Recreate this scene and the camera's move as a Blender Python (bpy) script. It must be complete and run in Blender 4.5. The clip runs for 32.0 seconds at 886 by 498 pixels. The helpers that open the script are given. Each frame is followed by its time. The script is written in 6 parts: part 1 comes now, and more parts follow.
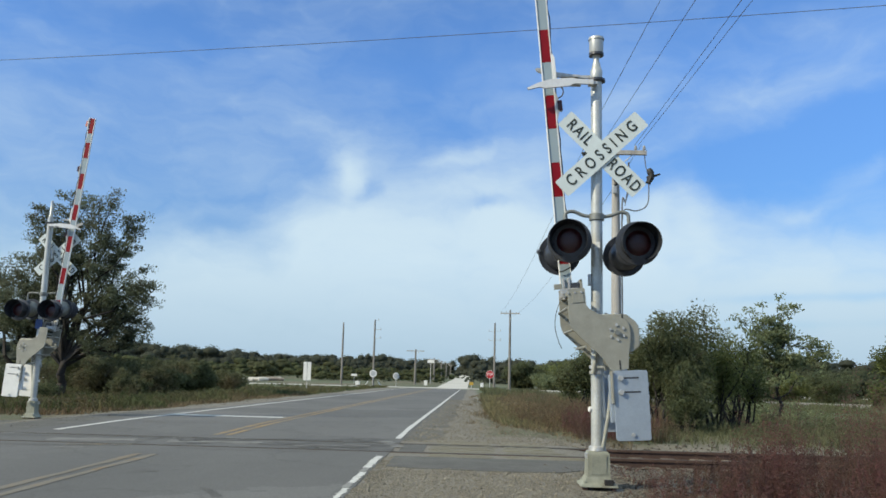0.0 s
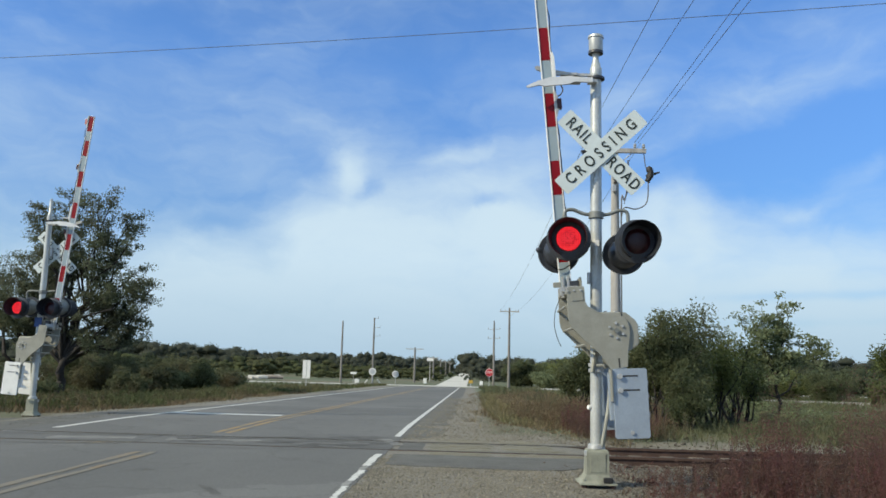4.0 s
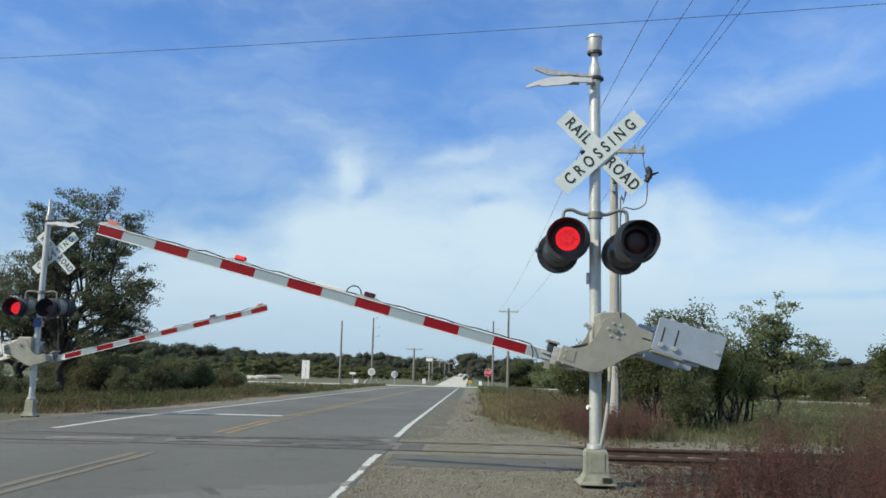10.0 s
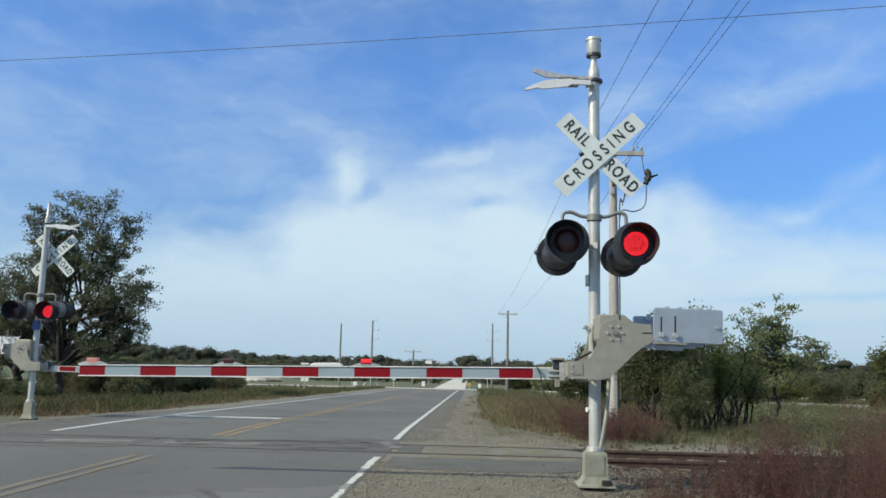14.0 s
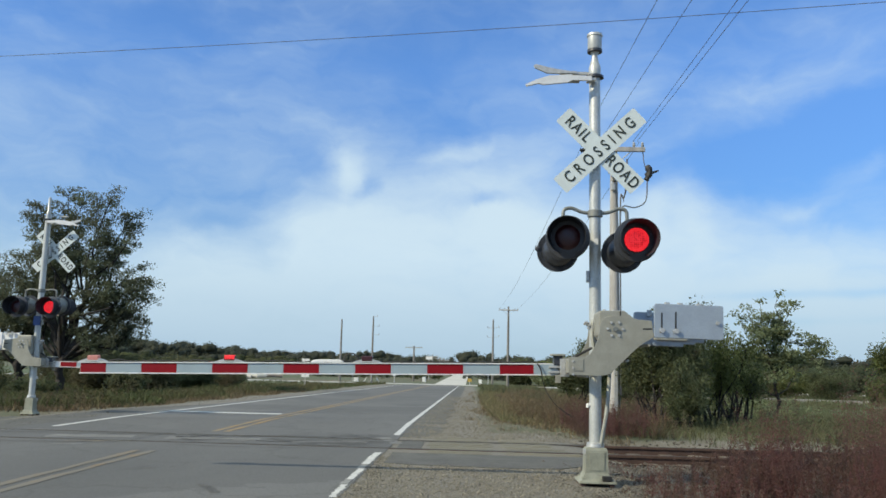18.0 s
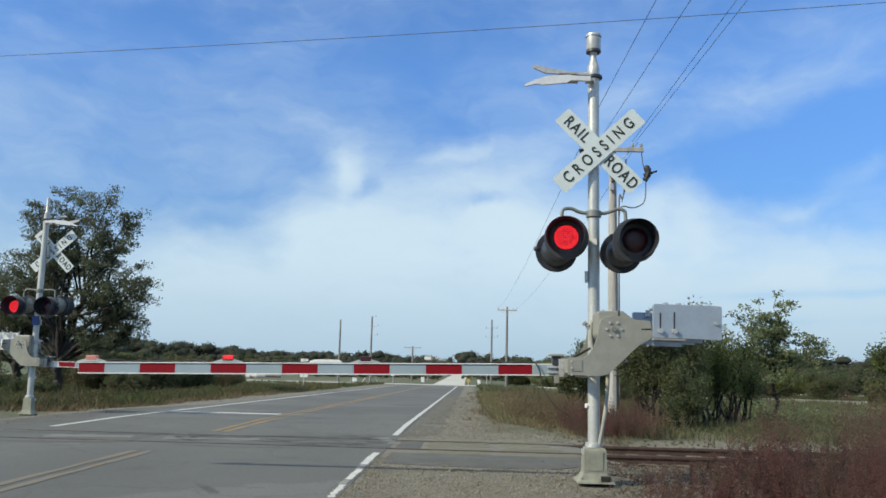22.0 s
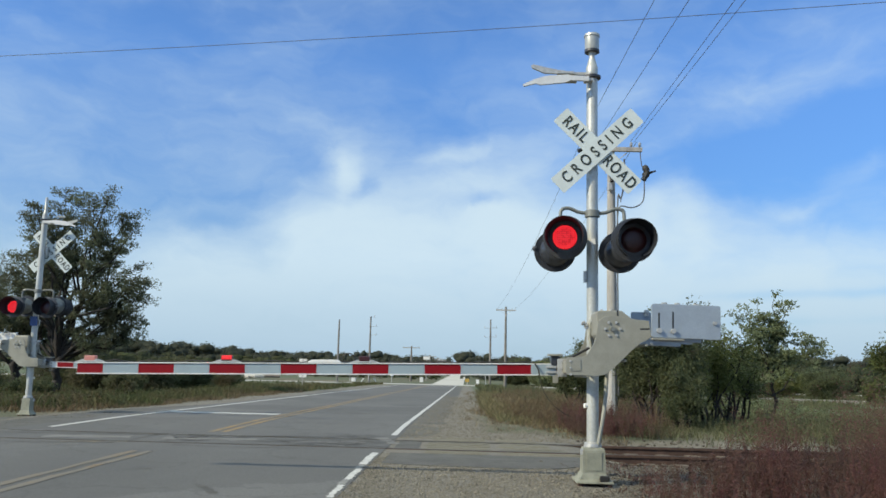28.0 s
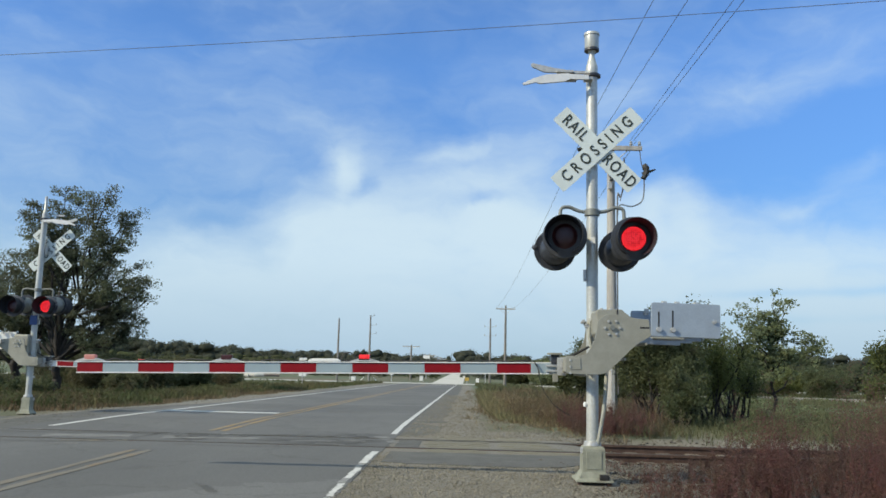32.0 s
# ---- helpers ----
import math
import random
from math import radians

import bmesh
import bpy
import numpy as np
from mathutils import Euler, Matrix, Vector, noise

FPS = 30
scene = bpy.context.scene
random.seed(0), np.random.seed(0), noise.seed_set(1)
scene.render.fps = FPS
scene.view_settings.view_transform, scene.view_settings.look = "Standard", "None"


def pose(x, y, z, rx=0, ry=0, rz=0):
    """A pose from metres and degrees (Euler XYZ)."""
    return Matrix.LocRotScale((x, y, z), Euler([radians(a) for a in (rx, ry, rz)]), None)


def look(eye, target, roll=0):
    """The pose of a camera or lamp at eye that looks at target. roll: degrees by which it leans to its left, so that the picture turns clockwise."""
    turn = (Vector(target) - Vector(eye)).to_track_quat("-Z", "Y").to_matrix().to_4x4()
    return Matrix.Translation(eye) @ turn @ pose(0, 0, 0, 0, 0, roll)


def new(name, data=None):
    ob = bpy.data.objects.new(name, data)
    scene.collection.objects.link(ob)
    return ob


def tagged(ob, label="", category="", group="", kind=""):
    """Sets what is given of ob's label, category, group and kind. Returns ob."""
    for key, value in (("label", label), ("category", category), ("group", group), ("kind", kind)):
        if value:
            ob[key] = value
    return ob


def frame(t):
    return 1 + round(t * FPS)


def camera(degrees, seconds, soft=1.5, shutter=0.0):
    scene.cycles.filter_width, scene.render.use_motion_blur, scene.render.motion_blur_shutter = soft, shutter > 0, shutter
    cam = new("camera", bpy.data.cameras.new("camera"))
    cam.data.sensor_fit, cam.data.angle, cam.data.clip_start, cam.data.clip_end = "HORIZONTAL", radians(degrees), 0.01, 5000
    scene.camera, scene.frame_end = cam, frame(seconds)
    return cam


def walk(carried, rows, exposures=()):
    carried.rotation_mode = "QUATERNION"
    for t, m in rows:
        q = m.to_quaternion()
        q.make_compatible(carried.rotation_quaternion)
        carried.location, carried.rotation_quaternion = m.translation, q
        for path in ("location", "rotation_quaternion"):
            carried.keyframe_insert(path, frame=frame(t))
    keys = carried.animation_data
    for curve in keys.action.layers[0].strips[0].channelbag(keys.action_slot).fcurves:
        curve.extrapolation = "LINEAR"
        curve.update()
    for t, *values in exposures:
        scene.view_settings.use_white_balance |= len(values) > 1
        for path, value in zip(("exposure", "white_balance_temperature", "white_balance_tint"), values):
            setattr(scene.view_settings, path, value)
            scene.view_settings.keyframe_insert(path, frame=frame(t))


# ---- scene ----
# camera: parked at the roadside and held by hand, so it only turns a little
cam = camera(57.0, 32.0, soft=1.65)
EYE = (0.0, 0.0, 1.25)
TURNS = [(0, 2.259, 8.452, 1.466), (0.5, 2.221, 8.459, 1.465), (1, 2.205, 8.42, 1.464), (1.5, 2.196, 8.343, 1.464), (2, 2.203, 8.374, 1.465), (2.5, 2.204, 8.336, 1.467), (3, 2.197, 8.336, 1.469), (3.5, 2.209, 8.327, 1.472), (5.5, 2.202, 8.269, 1.471), (6, 2.2, 8.224, 1.468), (6.5, 2.185, 8.244, 1.464), (7, 2.191, 8.275, 1.461), (7.5, 2.191, 8.268, 1.459), (8, 2.198, 8.38, 1.457), (8.5, 2.188, 8.379, 1.455), (9, 2.155, 8.321, 1.453), (9.5, 2.159, 8.328, 1.45), (10, 2.145, 8.337, 1.446), (10.5, 2.134, 8.3, 1.44), (11, 2.128, 8.343, 1.434), (11.5, 2.139, 8.344, 1.427), (12, 2.126, 8.34, 1.421), (12.5, 2.111, 8.453, 1.416), (13, 2.09, 8.447, 1.412), (13.5, 2.105, 8.447, 1.41), (14, 2.093, 8.507, 1.408), (14.5, 2.079, 8.45, 1.405), (16.5, 2.063, 8.395, 1.413), (17, 2.061, 8.351, 1.424), (17.5, 2.036, 8.271, 1.437), (18, 2.134, 8.219, 1.449), (18.5, 2.1, 8.161, 1.46), (19, 2.075, 8.213, 1.467), (19.5, 2.075, 8.213, 1.471), (20, 2.04, 8.162, 1.473), (20.5, 2.032, 8.214, 1.473), (21, 2.032, 8.214, 1.471), (21.5, 2.026, 8.221, 1.468), (22, 2.042, 8.234, 1.463), (22.5, 2.018, 8.221, 1.457), (23, 1.991, 8.21, 1.451), (23.5, 1.973, 8.215, 1.445), (24, 1.95, 8.215, 1.439), (24.5, 1.96, 8.27, 1.435), (25, 1.965, 8.214, 1.43), (25.5, 1.949, 8.254, 1.424), (27.5, 1.935, 8.268, 1.405), (28, 1.949, 8.233, 1.404), (28.5, 1.941, 8.215, 1.403), (29, 1.921, 8.235, 1.401), (29.5, 1.914, 8.215, 1.398), (30, 1.922, 8.269, 1.393), (30.5, 1.928, 8.254, 1.388), (31, 1.926, 8.296, 1.384), (31.5, 1.927, 8.292, 1.381), (32, 1.932, 8.152, 1.379)]


def turned(yaw, pitch, roll):
    return Matrix.Translation(EYE) @ Matrix.Rotation(radians(yaw), 4, "Z") @ Matrix.Rotation(radians(90 + pitch), 4, "X") @ Matrix.Rotation(radians(roll), 4, "Z")


walk(cam, [(t, turned(a, b, c)) for t, a, b, c in TURNS], exposures=[(0.0, 0.0, 6880, 4), (32.0, 0.0, 6880, 4)])

# ---- light: afternoon sun from behind and to the left, sky with thin cloud ----
SUN_DIR = Vector((-1.27, -0.73, 1.0)).normalized()
sun = new("sun", bpy.data.lights.new("sun", "SUN"))
sun.data.energy, sun.data.angle, sun.data.color = 4.7, radians(0.6), (1.0, 0.89, 0.72)
sun.matrix_world = look((0, 0, 60), Vector((0, 0, 60)) - SUN_DIR)


def node(tree, kind, **inputs):
    n = tree.nodes.new(kind)
    for k, v in inputs.items():
        n.inputs[k.replace("_", " ")].default_value = v
    return n


def sky_world():
    w = bpy.data.worlds.new("sky")
    w.use_nodes = True
    t = w.node_tree
    t.nodes.clear()
    link = t.links.new
    sky = t.nodes.new("ShaderNodeTexSky")
    sky.sky_type, sky.sun_disc = "NISHITA", False
    sky.sun_elevation = math.asin(SUN_DIR.z)
    sky.sun_rotation = math.atan2(SUN_DIR.x, SUN_DIR.y)
    sky.air_density, sky.dust_density, sky.ozone_density = 1.0, 0.4, 3.0
    coord = t.nodes.new("ShaderNodeTexCoord")
    sep = t.nodes.new("ShaderNodeSeparateXYZ")
    link(coord.outputs["Generated"], sep.inputs[0])

    def m(op, a, b=None, c=None, clamp=False):
        n = t.nodes.new("ShaderNodeMath")
        n.operation, n.use_clamp = op, clamp
        for i, v in enumerate((a, b, c)):
            if v is None:
                continue
            if isinstance(v, (int, float)):
                n.inputs[i].default_value = v
            else:
                link(v, n.inputs[i])
        return n.outputs[0]

    # cloud cover over azimuth from the road's direction and elevation
    az = m("ARCTAN2", sep.outputs[0], sep.outputs[1])
    el = m("ARCSINE", sep.outputs[2])
    flat = t.nodes.new("ShaderNodeCombineXYZ")
    link(az, flat.inputs[0]), link(el, flat.inputs[1])

    def warped(scale, detail, rough, wide, high):
        n = node(t, "ShaderNodeTexNoise", Scale=scale, Detail=detail, Roughness=rough)
        link(flat.outputs[0], n.inputs["Vector"])
        sp = t.nodes.new("ShaderNodeSeparateXYZ")
        link(n.outputs["Color"], sp.inputs[0])
        return m("MULTIPLY", m("SUBTRACT", sp.outputs[0], 0.5), wide), m("MULTIPLY", m("SUBTRACT", sp.outputs[1], 0.5), high)

    w1, w2 = warped(5.0, 3.0, 0.55, 0.20, 0.085), warped(20.0, 5.0, 0.60, 0.040, 0.024)
    waz = m("ADD", az, m("ADD", w1[0], w2[0]))
    wel = m("ADD", el, m("ADD", w1[1], w2[1]))
    wisp = t.nodes.new("ShaderNodeCombineXYZ")
    link(waz, wisp.inputs[0]), link(wel, wisp.inputs[1])

    def streak(scale, sx, sy, turn, detail, rough, source=flat):
        mp = t.nodes.new("ShaderNodeMapping")
        mp.inputs["Rotation"].default_value = (0, 0, radians(turn))
        mp.inputs["Scale"].default_value = (sx, sy, 1)
        link(source.outputs[0], mp.inputs[0])
        n = node(t, "ShaderNodeTexNoise", Scale=scale, Detail=detail, Roughness=rough, Distortion=0.15)
        link(mp.outputs[0], n.inputs["Vector"])
        return m("SUBTRACT", n.outputs[0], 0.5)

    def bell(v, at, wide):
        d = m("DIVIDE", m("SUBTRACT", v, at), wide)
        return m("POWER", 2.718, m("MULTIPLY", m("MULTIPLY", d, d), -1.0))

    def blob(a0, e0, ra, re, turn):
        da, de = m("SUBTRACT", waz, a0), m("SUBTRACT", wel, e0)
        c, s = math.cos(radians(turn)), math.sin(radians(turn))
        u = m("ADD", m("MULTIPLY", da, c / ra), m("MULTIPLY", de, s / ra))
        v = m("ADD", m("MULTIPLY", da, -s / re), m("MULTIPLY", de, c / re))
        return m("POWER", 2.718, m("MULTIPLY", m("ADD", m("MULTIPLY", u, u), m("MULTIPLY", v, v)), -1.0))

    # the upper edge of the bank of cloud rises over the middle of the road
    top = m("ADD", 0.160, m("MULTIPLY", bell(waz, 0.02, 0.19), 0.105))
    for at, wide, up in ((-0.160, 0.055, 0.036), (0.23, 0.05, 0.022), (0.37, 0.04, 0.018), (-0.45, 0.08, -0.01)):
        top = m("ADD", top, m("MULTIPLY", bell(waz, at, wide), up))
    bank = m("DIVIDE", m("ADD", m("SUBTRACT", top, wel), 0.03), 0.11, clamp=True)
    cover = m("ADD", 0.33, m("MULTIPLY", bank, 0.90))
    big, fine = streak(3.2, 1.0, 2.2, -20, 4.0, 0.5, wisp), streak(8.0, 1.0, 2.6, -18, 7.0, 0.6, wisp)
    cross, soft_band = streak(6.0, 1.0, 2.4, 30, 5.0, 0.55, wisp), streak(2.4, 1.0, 1.6, 12, 2.0, 0.5)
    puffs = ((blob(0.225, 0.195, 0.06, 0.03, 0), 0.32), (blob(-0.155, 0.228, 0.040, 0.022, -20), 0.28), (blob(0.0, 0.262, 0.07, 0.012, 16), 0.3), (blob(-0.22, 0.275, 0.10, 0.020, -25), 0.12), (blob(-0.20, 0.262, 0.13, 0.040, 0), 0.16), (blob(-0.45, 0.37, 0.2, 0.05, 0), -0.12), (blob(0.36, 0.322, 0.16, 0.022, 15), 0.16), (blob(0.13, 0.295, 0.07, 0.025, 35), 0.3), (blob(-0.5, 0.2, 0.12, 0.03, 0), 0.12), (blob(0.37, 0.185, 0.05, 0.010, 12), 0.25), (blob(0.47, 0.235, 0.05, 0.012, 25), 0.2))
    gaps = ((blob(0.40, 0.266, 0.19, 0.026, 11), -0.75), (blob(0.47, 0.262, 0.12, 0.03, 8), -0.2), (blob(0.31, 0.205, 0.05, 0.013, 8), -0.32), (blob(-0.128, 0.214, 0.022, 0.018, 30), -0.45), (blob(-0.165, 0.236, 0.02, 0.02, 30), 0.1), (blob(-0.29, 0.168, 0.06, 0.012, 4), -0.12), (blob(0.015, 0.199, 0.05, 0.011, 4), -0.45), (blob(-0.02, 0.40, 0.16, 0.06, 8), -0.18), (blob(0.30, 0.42, 0.2, 0.04, 10), -0.14))
    for b, gain in puffs + gaps:
        cover = m("ADD", cover, m("MULTIPLY", b, gain))
    low = m("ADD", m("ADD", el, m("MULTIPLY", w2[1], 0.35)), m("MULTIPLY", az, -0.012))
    side = m("DIVIDE", m("SUBTRACT", az, 0.24), 0.10, clamp=True)
    for at, wide, gain in ((0.086, 0.0065, -0.42), (0.056, 0.006, -0.2)):
        cover = m("ADD", cover, m("MULTIPLY", m("MULTIPLY", bell(low, at, wide), side), gain))
    # an unseen veil of cloud is added overhead to whiten the fill light
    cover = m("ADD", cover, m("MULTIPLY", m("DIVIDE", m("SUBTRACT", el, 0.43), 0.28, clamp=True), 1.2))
    for n, gain in ((big, 0.45), (fine, 0.75), (cross, 0.30), (soft_band, 0.4)):
        cover = m("ADD", cover, m("MULTIPLY", n, gain))
    ramp = t.nodes.new("ShaderNodeMapRange")
    ramp.interpolation_type = "SMOOTHSTEP"
    for i, v in ((1, 0.0), (2, 1.35), (3, 0.03), (4, 0.95)):
        ramp.inputs[i].default_value = v
    link(cover, ramp.inputs[0])
    mix = t.nodes.new("ShaderNodeMix")
    mix.data_type = "RGBA"
    link(ramp.outputs[0], mix.inputs["Factor"])
    grade = t.nodes.new("ShaderNodeMix")
    grade.data_type, grade.blend_type = "RGBA", "MULTIPLY"
    grade.inputs["Factor"].default_value = 1.0
    link(sky.outputs[0], grade.inputs["A"])
    grade.inputs["B"].default_value = (0.84, 1.33, 2.04, 1)
    dim = t.nodes.new("ShaderNodeMapRange")
    for i, v in ((1, 0.0), (2, 0.36), (3, 0.5), (4, 1.0)):
        dim.inputs[i].default_value = v
    link(el, dim.inputs[0])
    dimmed = t.nodes.new("ShaderNodeVectorMath")
    dimmed.operation = "SCALE"
    link(grade.outputs["Result"], dimmed.inputs[0]), link(dim.outputs[0], dimmed.inputs["Scale"])
    link(dimmed.outputs[0], mix.inputs["A"])
    haze = t.nodes.new("ShaderNodeMapRange")
    for i, v in ((1, 0.0), (2, 0.13), (3, 0.0), (4, 1.0)):
        haze.inputs[i].default_value = v
    link(el, haze.inputs[0])
    tone = t.nodes.new("ShaderNodeMix")
    tone.data_type = "RGBA"
    tone.inputs["A"].default_value, tone.inputs["B"].default_value = (4.35, 5.95, 8.0, 1), (6.4, 7.95, 9.68, 1)
    link(haze.outputs[0], tone.inputs["Factor"]), link(tone.outputs["Result"], mix.inputs["B"])
    bg = t.nodes.new("ShaderNodeBackground")
    bg.inputs["Strength"].default_value = 0.1
    link(mix.outputs["Result"], bg.inputs["Color"])
    out = t.nodes.new("ShaderNodeOutputWorld")
    link(bg.outputs[0], out.inputs["Surface"])
    scene.world = w


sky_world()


# ---- materials ----
def material(name, base, rough=0.7, metal=0.0, var=0.25, scale=6.0, fine=60.0, bump=0.2, tint=None, island=0.0, per_object=0.0, emit=None, strength=0.0, spec=0.5, stretch=(1, 1, 1), translucent=0.0, stain=None, stain_at=0.6, bump_distance=0.01, cracks=None):
    """A procedural surface: base colour varied at two scales, optional second tint and stains, with bump."""
    mat = bpy.data.materials.new(name)
    mat.use_nodes = True
    t = mat.node_tree
    link = t.links.new
    b = t.nodes["Principled BSDF"]
    b.inputs["Roughness"].default_value, b.inputs["Metallic"].default_value = rough, metal
    b.inputs["Specular IOR Level"].default_value = spec
    coord = t.nodes.new("ShaderNodeTexCoord")
    mp = t.nodes.new("ShaderNodeMapping")
    mp.inputs["Scale"].default_value = stretch
    link(coord.outputs["Object"], mp.inputs[0])
    n1 = node(t, "ShaderNodeTexNoise", Scale=scale, Detail=4.0, Roughness=0.6)
    n2 = node(t, "ShaderNodeTexNoise", Scale=fine, Detail=3.0, Roughness=0.6)
    link(mp.outputs[0], n1.inputs["Vector"]), link(mp.outputs[0], n2.inputs["Vector"])

    def mixed(fac, a, c, blend="MIX"):
        n = t.nodes.new("ShaderNodeMix")
        n.data_type, n.blend_type = "RGBA", blend
        for key, v in (("Factor", fac), ("A", a), ("B", c)):
            if isinstance(v, (int, float)):
                n.inputs[key].default_value = v
            elif isinstance(v, tuple):
                n.inputs[key].default_value = (*v[:3], 1)
            else:
                link(v, n.inputs[key])
        return n.outputs["Result"]

    def ramp(value, lo, hi):
        n = t.nodes.new("ShaderNodeMapRange")
        n.interpolation_type = "SMOOTHSTEP"
        n.inputs[1].default_value, n.inputs[2].default_value = lo, hi
        link(value, n.inputs[0])
        return n.outputs[0]

    second = tint or tuple(c * (1 - var) for c in base)
    col = mixed(ramp(n1.outputs[0], 0.32, 0.68), base, second)
    dark = mixed(ramp(n2.outputs[0], 0.3, 0.7), (1 - var * 0.6,) * 3, (1 + var * 0.4,) * 3)
    col = mixed(1.0, col, dark, "MULTIPLY")
    if stain:
        n3 = node(t, "ShaderNodeTexNoise", Scale=scale * 0.45, Detail=6.0, Roughness=0.7)
        link(mp.outputs[0], n3.inputs["Vector"])
        col = mixed(ramp(n3.outputs[0], stain_at, stain_at + 0.14), col, stain)
    if cracks:
        wob = node(t, "ShaderNodeTexNoise", Scale=1.3, Detail=5.0, Roughness=0.6)
        link(coord.outputs["Object"], wob.inputs["Vector"])
        far_off = t.nodes.new("ShaderNodeVectorMath")
        far_off.operation = "MULTIPLY_ADD"
        far_off.inputs[1].default_value = (1.4, 1.4, 1.4)
        link(wob.outputs["Color"], far_off.inputs[0]), link(coord.outputs["Object"], far_off.inputs[2])
        vor = node(t, "ShaderNodeTexVoronoi", Scale=0.42)
        vor.feature = "DISTANCE_TO_EDGE"
        link(far_off.outputs[0], vor.inputs["Vector"])
        line = t.nodes.new("ShaderNodeMapRange")
        line.inputs[1].default_value, line.inputs[2].default_value, line.inputs[3].default_value, line.inputs[4].default_value = 0.004, 0.018, 0.45, 0.0
        link(vor.outputs["Distance"], line.inputs[0])
        col = mixed(line.outputs[0], col, cracks)
        cells = node(t, "ShaderNodeTexVoronoi", Scale=0.30)
        link(far_off.outputs[0], cells.inputs["Vector"])
        tone = t.nodes.new("ShaderNodeSeparateColor")
        link(cells.outputs["Color"], tone.inputs[0])
        amount = t.nodes.new("ShaderNodeMapRange")
        amount.inputs[3].default_value, amount.inputs[4].default_value = 0.86, 1.10
        link(tone.outputs[0], amount.inputs[0])
        patch = t.nodes.new("ShaderNodeCombineColor")
        for k in range(3):
            link(amount.outputs[0], patch.inputs[k])
        col = mixed(1.0, col, patch.outputs[0], "MULTIPLY")
    if island or per_object:
        src = t.nodes.new("ShaderNodeNewGeometry").outputs["Random Per Island"] if island else t.nodes.new("ShaderNodeObjectInfo").outputs["Random"]
        amount = island or per_object
        n = t.nodes.new("ShaderNodeMapRange")
        n.inputs[3].default_value, n.inputs[4].default_value = 1 - amount, 1 + amount
        link(src, n.inputs[0])
        hsv = t.nodes.new("ShaderNodeHueSaturation")
        link(n.outputs[0], hsv.inputs["Value"]), link(col, hsv.inputs["Color"])
        h = t.nodes.new("ShaderNodeMapRange")
        h.inputs[3].default_value, h.inputs[4].default_value = 0.5 - amount * 0.035, 0.5 + amount * 0.035
        w = t.nodes.new("ShaderNodeMath")
        w.operation = "FRACT"
        mul = t.nodes.new("ShaderNodeMath")
        mul.operation = "MULTIPLY"
        mul.inputs[1].default_value = 7.31
        link(src, mul.inputs[0]), link(mul.outputs[0], w.inputs[0]), link(w.outputs[0], h.inputs[0]), link(h.outputs[0], hsv.inputs["Hue"])
        col = hsv.outputs[0]
    link(col, b.inputs["Base Color"])
    if bump:
        bp = t.nodes.new("ShaderNodeBump")
        bp.inputs["Strength"].default_value, bp.inputs["Distance"].default_value = bump, bump_distance
        link(n2.outputs[0], bp.inputs["Height"]), link(bp.outputs[0], b.inputs["Normal"])
    if emit:
        b.inputs["Emission Color"].default_value, b.inputs["Emission Strength"].default_value = (*emit, 1), strength
    if translucent:
        out = t.nodes["Material Output"]
        tr = t.nodes.new("ShaderNodeBsdfTranslucent")
        link(col, tr.inputs["Color"])
        add = t.nodes.new("ShaderNodeMixShader")
        add.inputs[0].default_value = translucent
        link(b.outputs[0], add.inputs[1]), link(tr.outputs[0], add.inputs[2]), link(add.outputs[0], out.inputs["Surface"])
    return mat


ALU = material("aluminium_paint", (0.5, 0.52, 0.505), rough=0.42, metal=0.35, var=0.22, scale=4, fine=90, bump=0.05, stain=(0.3, 0.315, 0.315), stain_at=0.54, stretch=(1, 1, 0.4))
GALV = material("galvanised_steel", (0.48, 0.49, 0.485), rough=0.45, metal=0.4, var=0.2, scale=14, fine=120, bump=0.05)
CAST = material("cast_metal_paint", (0.29, 0.29, 0.25), rough=0.55, metal=0.2, var=0.14, scale=6, fine=120, bump=0.08, stain=(0.26, 0.26, 0.21), stain_at=0.6)
LAMPARM = material("weathered_lamp_arm_paint", (0.20, 0.215, 0.205), rough=0.5, metal=0.2, var=0.25, scale=9, fine=110, bump=0.08)
WEIGHT = material("counterweight_steel", (0.33, 0.385, 0.45), rough=0.4, metal=0.35, var=0.10, scale=5, fine=80, bump=0.04, stain=(0.27, 0.325, 0.39), stain_at=0.6)
BLACK = material("black_housing_paint", (0.042, 0.047, 0.058), rough=0.36, var=0.3, scale=8, fine=90, bump=0.06, stain=(0.05, 0.052, 0.058), stain_at=0.55)
VISOR = material("matt_black_visor_paint", (0.03, 0.034, 0.042), rough=0.6, spec=0.12, var=0.3, scale=8, fine=90, bump=0.06)
RUBBER = material("dark_cable_jacket", (0.02, 0.02, 0.02), rough=0.6, var=0.2)
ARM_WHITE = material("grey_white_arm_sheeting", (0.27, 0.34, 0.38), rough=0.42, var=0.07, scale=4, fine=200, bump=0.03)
WHITE = material("white_sheeting", (0.56, 0.63, 0.635), rough=0.5, var=0.07, scale=4, fine=200, bump=0.03, stain=(0.49, 0.545, 0.54), stain_at=0.6)
RED = material("red_sheeting", (0.215, 0.002, 0.008), spec=0.25, rough=0.45, var=0.14, scale=5, fine=200, bump=0.03)
TRIM = material("white_arm_edge", (0.78, 0.79, 0.78), rough=0.5, var=0.1, scale=6, fine=80, bump=0.03)
INK = material("black_letter_sheeting", (0.025, 0.035, 0.03), rough=0.5, var=0.2)
LENS_OFF = material("dark_red_lens", (0.05, 0.01, 0.012), rough=0.3, var=0.3, scale=30, fine=140, bump=0.3)
